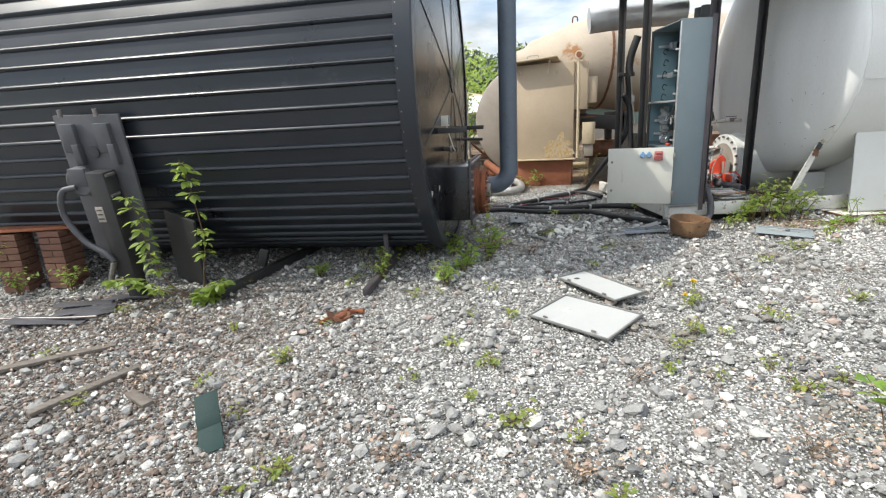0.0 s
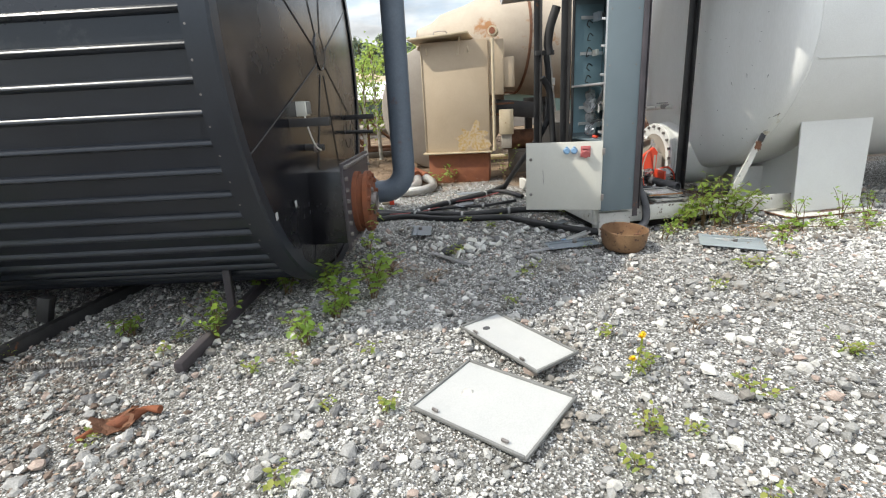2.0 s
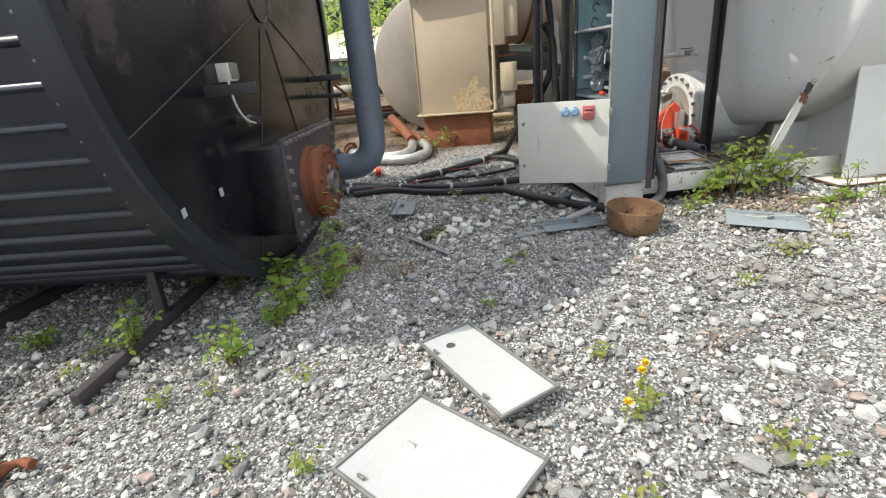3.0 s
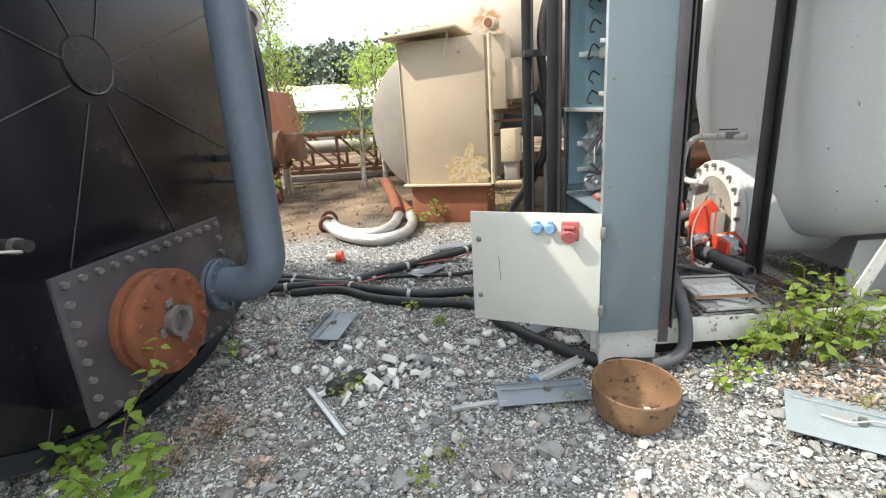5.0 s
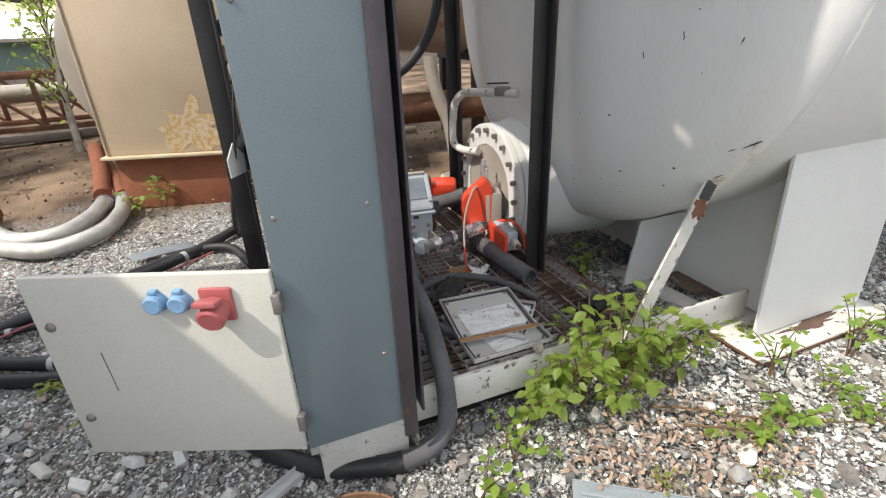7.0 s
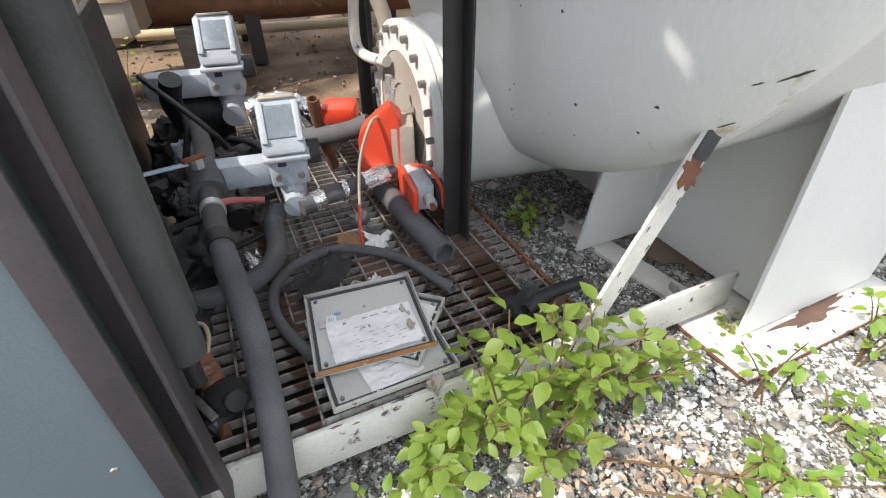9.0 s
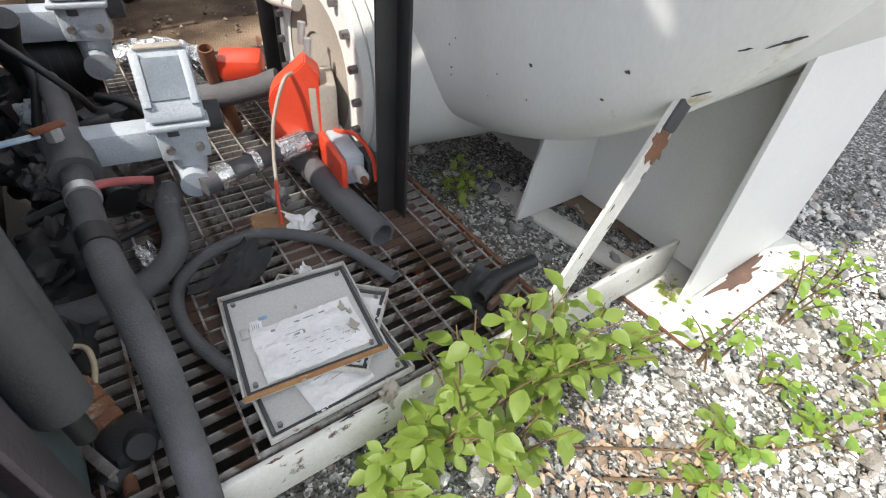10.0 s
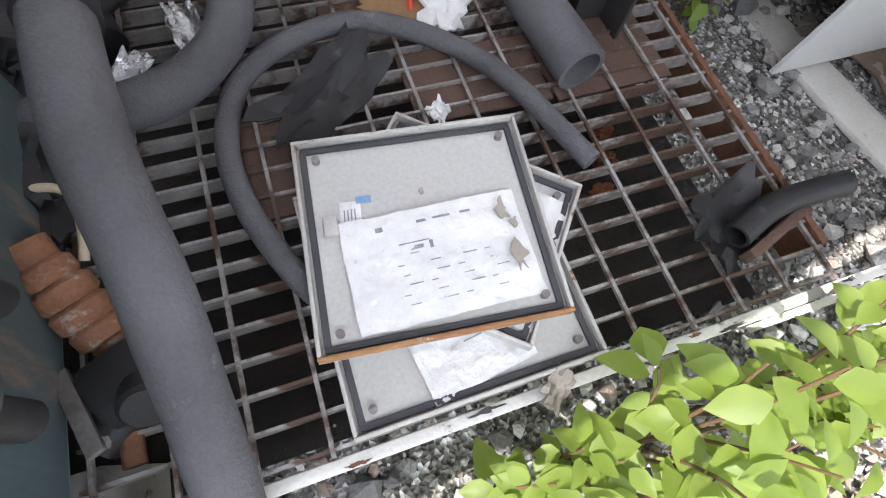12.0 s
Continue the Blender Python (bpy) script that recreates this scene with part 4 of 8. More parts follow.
build_skid()
bars = thing("floor_grating", (3.5, 6.6, 0.44), "rusty galvanised open steel floor grating", "grating")
bar_mesh = finish(B((0, 0, 0), (1.14, 0.0048, 0.030), None, 0.0), "bearing_bar", "grating")
rod_mesh = finish(B((0, 0, 0), (0.006, 2.40, 0.007), None, 0.0), "cross_rod", "grating")
for k in range(50):
    ob = hang(new("bearing_bar", bar_mesh), bars)
    ob.matrix_basis = Matrix.Translation((3.50, 5.600 + 0.0485 * k, 0.444))
for k in range(13):
    ob = hang(new("cross_rod", rod_mesh), bars)
    ob.matrix_basis = Matrix.Translation((2.945 + 0.0925 * k, 6.79, 0.459))


# ---- switch cabinet ----
DOOR = pose(2.585, 5.435, 0, 0, 0, 157)         # x: from the hinge along the door, y: towards the yard


def door_at(s, z, out=0.0):
    return DOOR @ Vector((s, out, z))


def build_cabinet():
    t = thing("switch_cabinet", (2.78, 5.8, 0.42), "tall blue-grey steel switch cabinet, open and stripped, its door hanging out", "cabinet")
    x0, x1, y0, y1, z0, z1 = 2.59, 2.925, 5.44, 6.20, 0.46, 2.43
    zc, xc, yc = (z0 + z1) / 2, (x0 + x1) / 2, (y0 + y1) / 2
    part("side_panel", B((xc, y0 + 0.006, zc), (x1 - x0, 0.012, z1 - z0), None, 0.004), "cabinet", t, "blue-grey painted side sheet")
    part("side_panel", B((xc, y1 - 0.006, zc), (x1 - x0, 0.012, z1 - z0), None, 0.004), "cabinet", t)
    part("back_panel", B((x1 - 0.006, yc, zc), (0.010, y1 - y0 - 0.026, z1 - z0 - 0.006), None, 0.0), "cabinet_in", t, "teal inner lining")
    part("top_panel", B((xc, yc, z1 - 0.004), (x1 - x0 - 0.004, y1 - y0 - 0.028, 0.012), None, 0.003), "cabinet", t)
    part("bottom_panel", B((xc, yc, z0 + 0.008), (x1 - x0 - 0.004, y1 - y0 - 0.028, 0.012), None, 0.003), "cabinet", t)
    part("divider", B((xc, yc, 1.10), (x1 - x0 - 0.02, y1 - y0 - 0.03, 0.014), None, 0.002), "cabinet", t)
    part("divider", B((xc - 0.05, yc, 1.61), (0.24, y1 - y0 - 0.03, 0.02), None, 0.002), "alu", t)
    part("front_lip", B((x0 + 0.006, y0 + 0.028, zc), (0.012, 0.03, z1 - z0 - 0.03), None, 0.002), "alu", t, "bare metal edge strip")
    part("front_lip", B((x0 + 0.006, y1 - 0.028, zc), (0.012, 0.03, z1 - z0 - 0.03), None, 0.002), "frame_dark", t)
    part("edge_angle", B((x1 + 0.006, y0 - 0.004, zc - 0.02), (0.05, 0.012, z1 - z0 + 0.1), None, 0.003), "purple_steel", t, "dirty brown-grey corner angle")
    for z in (0.75, 1.25, 1.75, 2.2):
        for x in (x0 + 0.03, x1 - 0.06):
            part("rivet", L([(0, 0.004), (0.006, 0.003), (0.008, 0)], Matrix.Translation((x, y0, z)) @ turn(0, 90), 8), "bolt", t)
    part("rear_sheet", B((x1 + 0.004, yc + 0.02, zc), (0.006, y1 - y0 - 0.06, z1 - z0 - 0.04), None, 0.0), "cabinet_rear", t, "dirty rust-stained outer sheet")
    part("mounting_plate", B((xc, y1 - 0.024, 1.76), (x1 - x0 - 0.05, 0.004, 1.22), None, 0.0), "cabinet_in", t)
    for z in (1.24, 1.40, 1.92, 2.25):
        part("din_rail", B((xc + 0.03, y1 - 0.035, z), (0.24, 0.010, 0.030), None, 0.002), "alu", t, "bare mounting rail")
    rng = random.Random(5)
    for z, n in ((1.24, 3), (1.40, 4), (1.92, 1), (2.25, 2)):
        x = xc + 0.03
        for k in range(n):
            w, h, d = rng.uniform(0.02, 0.05), rng.uniform(0.05, 0.09), rng.uniform(0.05, 0.10)
            part("relay", B((x + w / 2, y1 - 0.04 - d / 2, z), (w, d, h), None, 0.003), rng.choice(["door_grey", "door_grey", "gasket", "valve_grey", "alu"]), t)
            x += w + rng.choice([0.004, 0.012])
    for z, d in ((1.18, 0.30), (1.44, 0.22), (1.68, 0.2), (1.92, 0.25), (2.14, 0.22)):
        part("bracket", B((x0 + 0.05, y0 + 0.10, z), (0.06, 0.10, 0.02), turn(20, 10), 0.003), "alu", t)
        part("bracket_plate", B((x0 + 0.06, y0 + 0.07, z + 0.03), (0.04, 0.05, 0.05), turn(35, 20), 0.003), "panel_white", t)
    for k, (x, y, z, sz) in enumerate(((x0 + 0.16, y1 - 0.12, 1.52, 0.09), (x0 + 0.14, y1 - 0.16, 1.42, 0.12), (x0 + 0.17, y1 - 0.11, 1.31, 0.10), (x0 + 0.13, y1 - 0.20, 1.18, 0.10))):
        part("cable_sleeve", crumple((x, y, z), (sz, sz, sz * 1.1), 40 + k), "panel_white" if k % 2 == 0 else "alu", t, "crumpled pale cable sleeve")
    for k, z in enumerate((2.20, 2.08, 1.95, 1.80, 1.69)):
        a = Vector((x0 + 0.20, y1 - 0.03 - 0.02 * (k % 2), z))
        part("wire", T([a, a + Vector((-0.05, -0.03, 0.02)), a + Vector((-0.08, -0.05, -0.02 - 0.02 * (k % 3))), a + Vector((-0.06, -0.07, -0.05))], 0.005, seg=5), "cable", t)
    part("orange_plug", C((x0 + 0.10, y0 + 0.34, 1.125), (x0 + 0.10, y0 + 0.42, 1.125), 0.014, seg=10), "red", t, "orange plug on the shelf")
    for k in range(5):
        a = Vector((x0 + 0.10, y0 + 0.06 + 0.02 * k, 1.60))
        part("wire", T([a, a + Vector((-0.05, 0.01, -0.05)), a + Vector((-0.09 - 0.012 * k, 0.02 * k - 0.03, -0.14 - 0.02 * k))], 0.004, seg=5), "cable", t)
    for k in range(4):
        a = Vector((x0 + 0.12, y0 + 0.12 + 0.04 * k, 1.28))
        part("wire", T([a, a + Vector((-0.06, 0.03, 0.0)), a + Vector((-0.13, 0.06, 0.06 - 0.04 * k))], 0.004, seg=5), "cable", t)
    tag = (2.56, 5.50, 1.40)
    part("paper_tag", poly([(-0.05, -0.035), (0.05, -0.045), (0.055, 0.0), (0.0, 0.04), (-0.05, 0.01)], 0.003, Matrix.Translation(tag) @ turn(70)), "panel_white", t, "crumpled white paper tag")
    part("tag_string", T([(2.60, 5.52, 1.62), (2.58, 5.50, 1.52), tag], 0.003, seg=5), "cable", t)
    # the opened lower door
    W, z0d, z1d = 0.69, 0.480, 1.114
    d = part("door", B(door_at(W / 2, (z0d + z1d) / 2, 0.0), (W, 0.022, z1d - z0d), turn(157), 0.005), "door_grey", t, "light grey enamelled door with sockets, open")
    for z in (0.60, 1.02):
        part("hinge", B(door_at(-0.008, z, 0.012), (0.025, 0.03, 0.06), turn(157), 0.004), "bolt", d)
    for z in (0.630, 0.960):
        part("lock", L([(0, 0.010), (0.005, 0.011), (0.012, 0.008), (0.015, 0.0)], Matrix.Translation(door_at(W - 0.044, z, 0.011)) @ turn(157, -90), 16), "bolt", d, "round quarter-turn lock")
    part("scratch", B(door_at(W - 0.16, 0.80, 0.0112), (0.003, 0.001, 0.14), turn(157, 0, 3), 0.0), "gasket", d)
    for s, name in ((0.252, "blue_socket"), (0.319, "blue_socket")):
        sm = Matrix.Translation(door_at(s, 1.035, 0.011)) @ turn(157, -90)
        part(name, L([(0, 0.03), (0.021, 0.032), (0.026, 0.028), (0.028, 0.006), (0.031, 0.004), (0.031, 0)], sm, 24), "blue_socket", d, "faded blue hinged socket cap")
        part("socket_hinge", B(door_at(s, 1.068, 0.02), (0.022, 0.02, 0.012), turn(157), 0.003), "blue_socket", d)
    part("red_socket", B(door_at(0.152, 1.025, 0.018), (0.088, 0.016, 0.100), turn(157), 0.006), "red_socket", d, "faded red power socket with a round cap")
    sm = Matrix.Translation(door_at(0.152, 1.02, 0.024)) @ turn(157, -90) @ pose(0, 0, 0, -14, 0, 0)
    part("socket_cap", L([(0, 0.058), (0.030, 0.058), (0.036, 0.052), (0.038, 0.0)], sm, 28), "red_socket", d)
    part("cap_lid", B(door_at(0.152, 1.055, 0.064), (0.062, 0.05, 0.016), turn(157, 12), 0.005), "red_socket", d)
    return t


build_cabinet()


# ---- unseen shading platform over the skid, and the duct ----
def build_shade_platform():
    # out of view; added so that its shadow covers the white tank's end
    t = thing("shade_platform", (3.3, 6.5, 3.2), "unseen dark rusty steel platform, added on the skid's posts for shade", "platform")
    for c, size in (((3.40, 5.15, 3.18), (2.26, 0.06, 0.09)), ((3.40, 7.25, 3.18), (2.26, 0.06, 0.10)), ((3.96, 6.22, 3.18), (0.06, 1.96, 0.10)), ((2.32, 6.22, 3.18), (0.06, 1.96, 0.10))):
        part("edge_beam", B(c, size, None, 0.004), "frame_dark", t)
    # the deck sheet has a slanting slot that throws a sun patch on the dome
    bm = bmesh.new()
    outer = [(2.25, 5.05), (4.55, 5.05), (4.55, 7.35), (2.25, 7.35)]
    slot = [(2.482, 5.318), (2.512, 5.318), (2.540, 5.462), (2.510, 5.462)]
    o = [bm.verts.new((x, y, 3.24)) for x, y in outer]
    h = [bm.verts.new((x, y, 3.24)) for x, y in slot]
    faces = [bm.faces.new((o[k], o[(k + 1) % 4], h[(k + 1) % 4], h[k])) for k in range(4)]
    top = bmesh.ops.extrude_face_region(bm, geom=faces)
    for v in top["geom"]:
        if isinstance(v, bmesh.types.BMVert):
            v.co.z += 0.02
    part("shade_deck", bm, "frame_dark", t)
    # front strip added to shade the upper front of the dome
    part("shade_deck", B((3.80, 4.948, 3.25), (1.50, 0.196, 0.02), None, 0.0), "frame_dark", t)
    return t


build_shade_platform()
duct = thing("air_duct", (2.8, 7.6, 2.8), "thick silver clad duct behind the platform", "pipe")
part("duct", T([(2.28, 7.70, 2.85), (2.8, 7.62, 2.88), (3.6, 7.52, 2.88)], 0.18, seg=28), "alu", duct)
part("duct_band", C((2.64, 7.645, 2.872), (2.70, 7.635, 2.875), 0.186), "alu", duct)


# ---- beige tank with box ----
TAN = pose(1.90, 9.05, 0, 0, 0, -18)


def tan_at(x, z, out=0.0):
    return TAN @ Vector((x, -out, z))


def tan_box(c, size, bevel=0.005):
    return B(tan_at(c[0], c[2], -c[1]), size, turn(-18), bevel)


def build_tan_box():
    t = thing("steel_hopper", (1.95, 9.4, 0.3), "beige steel box on a red rusted foot, yellow-stained low down", "hopper")
    part("body", tan_box((0, 0.28, 1.60), (1.04, 0.56, 1.66)), "tan", t, "beige painted steel box")
    part("foot", tan_box((0.0, 0.28, 0.50), (0.98, 0.50, 0.46)), "rust_base", t, "rusted red foot")
    part("flange", tan_box((0, 0.26, 0.755), (1.12, 0.64, 0.025)), "tan_trim", t)
    part("corner_strip", tan_box((-0.515, -0.006, 1.60), (0.014, 0.014, 1.66), 0.003), "tan_trim", t)
    part("lid", B(tan_at(-0.22, 2.50, -0.2), (0.92, 0.76, 0.03), turn(-18, 0, -3), 0.006), "tan_trim", t, "loose beige lid, slightly raised")
    part("lid_handle", T([tan_at(-0.28, 2.52, 0.05), tan_at(-0.28, 2.57, 0.05), tan_at(-0.1, 2.57, 0.05), tan_at(-0.1, 2.52, 0.05)], 0.008, seg=6, n=2), "bolt", t)
    stain = []
    for k in range(26):
        a = 2 * math.pi * k / 26
        q = 1 + 0.95 * noise.noise((math.cos(a) * 2.6, math.sin(a) * 2.6, 5))
        stain.append((0.27 + 0.22 * q * math.cos(a), 0.98 + 0.19 * q * math.sin(a)))
    part("rust_bloom", poly(stain, 0.002, TAN @ Matrix.Translation((0, -0.0015, 0))), "yellow_stain", t, "yellow rust bloom")
    for x in (-0.42, 0.22):
        part("hook", T([tan_at(x, 2.34, 0.0), tan_at(x, 2.33, 0.05), tan_at(x + 0.01, 2.28, 0.06), tan_at(x, 2.26, 0.02)], 0.010, seg=6), "tan_trim", t)
    part("loose_strip", B(tan_at(0.08, 2.36, 0.01), (0.03, 0.02, 0.26), turn(-18, 0, 10), 0.003), "tan_trim", t)
    part("side_column", tan_box((0.62, 0.25, 2.02), (0.26, 0.44, 0.80)), "tan", t)
    part("upper_box", tan_box((0.80, 0.22, 1.94), (0.22, 0.30, 0.44)), "tan", t)
    part("lower_box", tan_box((0.78, 0.16, 1.20), (0.22, 0.22, 0.38)), "tan_trim", t)
    part("lower_bracket", tan_box((0.78, 0.16, 0.90), (0.16, 0.16, 0.22)), "old_disc", t)
    part("standpipe", C(tan_at(0.60, 0.78, 0.10), tan_at(0.60, 2.42, 0.10), 0.024), "tan_trim", t, "thin cream standpipe")
    part("motor", C(tan_at(0.60, 2.52, 0.12), tan_at(0.62, 2.52, -0.06), 0.07), "tan_trim", t)
    part("motor_face", C(tan_at(0.60, 2.52, 0.13), tan_at(0.60, 2.52, 0.12), 0.045), "rust_base", t)
    for k in range(3):
        part("shelf_bar", tan_box((0.72, 0.2, 1.32 + 0.16 * k), (0.36, 0.12, 0.03)), "rust", t)
    return t


build_tan_box()


def build_old_tank(name, c, r, length, deg, material, label, dome=0.14):
    """A lying tank whose near end shows."""
    t = thing(name, (c[0], c[1], ground_z(c[0], c[1])), label, "tank")
    m = Matrix.Translation(c) @ turn(deg) @ pose(0, 0, 0, 90, 0, 0)
    part("end_plate", L([(0, dome), (r * 0.35, dome * 0.93), (r * 0.7, dome * 0.6), (r * 0.96, dome * 0.15), (r, 0)], m, 64), material, t)
    part("shell", L([(r, 0), (r + 0.01, -0.03), (r + 0.01, -length), (0, -length)], m, 64), material, t)
    return t


build_old_tank("old_tank", (1.98, 10.85, 1.46), 1.18, 4.0, -8, "old_disc", "old weathered grey lying tank with rust streaks")


# ---- loose things on the gravel ----
def build_panel(name, corners, label, hole=None):
    """A white lid with a raised dark rim, lying on the gravel; corners run round it."""
    p = [Vector((x, y, ground_z(x, y) + h)) for x, y, h in corners]
    c = sum(p, Vector()) / 4
    t = thing(name, c, label, "panel", "white panel lids on the gravel")
    ux = ((p[1] - p[0]) + (p[2] - p[3])).normalized()
    up = ux.cross(((p[3] - p[0]) + (p[2] - p[1])).normalized()).normalized()
    up = up if up.z > 0 else -up
    uy = up.cross(ux)
    m = Matrix((ux, uy, up)).transposed().to_4x4()
    w = ((p[1] - p[0]).length + (p[2] - p[3]).length) / 2
    h = ((p[3] - p[0]).length + (p[2] - p[1]).length) / 2
    part("sheet", B(c, (w - 0.01, h - 0.01, 0.006), m, 0.0), "panel_white", t)
    for sx, sy, a, b in ((0, 1, w, 0.014), (0, -1, w, 0.014), (1, 0, 0.014, h - 0.028), (-1, 0, 0.014, h - 0.028)):
        part("rim", B(c + m.to_3x3() @ Vector((sx * (w / 2 - 0.007), sy * (h / 2 - 0.007), 0.005)), (a, b, 0.018), m, 0.004), "panel_rim", t, "grey raised rim")
    for sx, sy in ((-0.42, 0.3), (-0.42, -0.3)):
        part("latch", B(c + m.to_3x3() @ Vector((sx * w, sy * h, 0.015)), (0.012, 0.035, 0.014), m, 0.003), "bolt", t)
    if hole:
        part("keyhole", L([(0, 0.002), (0.016, 0.003), (0.022, 0.002), (0.024, 0)], Matrix.Translation(c + m.to_3x3() @ Vector((hole[0] * w, hole[1] * h, 0.003))) @ m, 20), "gasket", t, "black lock hole")
    return t


build_panel("panel_lid", [(0.588, 3.292, 0.03), (0.933, 3.617, 0.03), (1.36, 3.145, 0.03), (0.982, 2.795, 0.03)], "white enamelled cabinet lid with a grey rim lying on gravel")
build_panel("panel_lid", [(0.985, 4.01, 0.035), (1.258, 4.132, 0.04), (1.487, 3.462, 0.06), (1.196, 3.338, 0.06)], "smaller white cabinet lid with a lock hole, propped on another", (-0.12, 0.32))


def build_pot():
    c = Vector((2.645, 5.11, ground_z(2.645, 5.11)))
    t = thing("rusty_pot", c, "rusty round steel pot, open and empty, on the gravel", "pot")
    m = Matrix.Translation(c) @ turn(0, 4, 2)
    part("bowl", L([(0, 0.004), (0.11, 0.004), (0.155, 0.018), (0.182, 0.055), (0.193, 0.11), (0.200, 0.192), (0.197, 0.197), (0.192, 0.192), (0.186, 0.11), (0.175, 0.060), (0.148, 0.028), (0.11, 0.018), (0, 0.016)], m, 48), "pot_rust", t)
    for k in range(3):
        part("rim_dent", C(c + Vector((0.196 * math.cos(0.7 + 2 * k), 0.196 * math.sin(0.7 + 2 * k), 0.188)), c + Vector((0.197 * math.cos(0.9 + 2 * k), 0.197 * math.sin(0.9 + 2 * k), 0.188)), 0.007, seg=8), "rust", t)
    return t


build_pot()


# ---- jack stand ----
JACK = pose(-3.01, 4.42, 0.05, 8, 1.5, -6)       # leans back against the tank


def jack_at(x, z, out=0.0):
    return JACK @ Vector((x, -out, z))


def jack_box(c, size, bevel=0.005, extra=None):
    return B(jack_at(c[0], c[2], -c[1]), size, JACK.to_3x3().to_4x4() @ (extra or Matrix.Identity(4)), bevel)


def build_jack():
    t = thing("support_leg", JACK.translation, "dark grey support leg with a crank, leaning by the black tank", "jack")
    part("back_plate", jack_box((0.0, 0.06, 1.03), (0.60, 0.03, 1.32)), "dark_paint", t, "grey painted mounting plate with a hole")
    for x in (-0.18, 0.14):
        part("stop_block", jack_box((x, 0.025, 1.50), (0.13, 0.05, 0.24)), "dark_paint", t)
        part("stop_block", jack_box((x + (0.04 if x < 0 else 0.05), 0.02, 1.36), (0.06, 0.06, 0.18)), "dark_paint", t)
        part("top_bolt", C(jack_at(x, 1.68, 0.0), jack_at(x, 1.74, 0.0), 0.018, seg=8), "bolt", t)
    part("hole", C(jack_at(-0.01, 1.38, -0.03), jack_at(-0.01, 1.38, -0.02), 0.055, seg=24), "gasket", t, "dark round hole")
    part("tube", jack_box((0.05, -0.04, 0.74), (0.17, 0.15, 0.98), 0.012), "frame_dark", t, "square black outer tube")
    part("inner_tube", jack_box((0.06, -0.04, 0.13), (0.13, 0.12, 0.36), 0.010), "frame_dark", t)
    part("gear_housing", L([(0, 0.05), (0.11, 0.05), (0.13, 0.035), (0.135, 0)], Matrix.Translation(jack_at(-0.14, 1.14, 0.03)) @ JACK.to_3x3().to_4x4() @ turn(0, 90), 28), "dark_paint", t, "round gear housing")
    part("gear_cover", jack_box((-0.14, -0.06, 1.18), (0.16, 0.05, 0.16), 0.01), "dark_paint", t)
    part("label_plate", jack_box((0.0, -0.118, 0.86), (0.07, 0.006, 0.14), 0.001), "old_disc", t, "small worn label with unreadable print")
    for k in range(3):
        part("print_bar", jack_box((0.0, -0.1225, 0.90 - 0.04 * k), (0.05, 0.002, 0.012), 0.0), "gasket", t)
    part("crank_pipe", T([jack_at(-0.18, 1.10, 0.08), jack_at(-0.30, 1.06, 0.12), jack_at(-0.34, 0.85, 0.13), jack_at(-0.22, 0.62, 0.14), jack_at(-0.06, 0.50, 0.14), jack_at(0.0, 0.42, 0.14)], 0.026, seg=12), "dark_paint", t, "bent crank handle")
    part("crank_grip", C(jack_at(0.0, 0.42, 0.14), jack_at(-0.10, 0.18, 0.16), 0.024), "bolt", t, "bare metal grip end")
    for x, z in ((0.16, 0.86), (0.14, 1.02), (0.19, 0.62), (0.14, 1.20)):
        part("bolt", C(jack_at(x, z, 0.0), jack_at(x, z, 0.10), 0.014, seg=8), "bolt", t)
    part("side_plate", B((-2.57, 4.62, 0.42), (0.40, 0.03, 0.80), turn(-25, 12, 16), 0.006), "frame_dark", t)
    return t


build_jack()


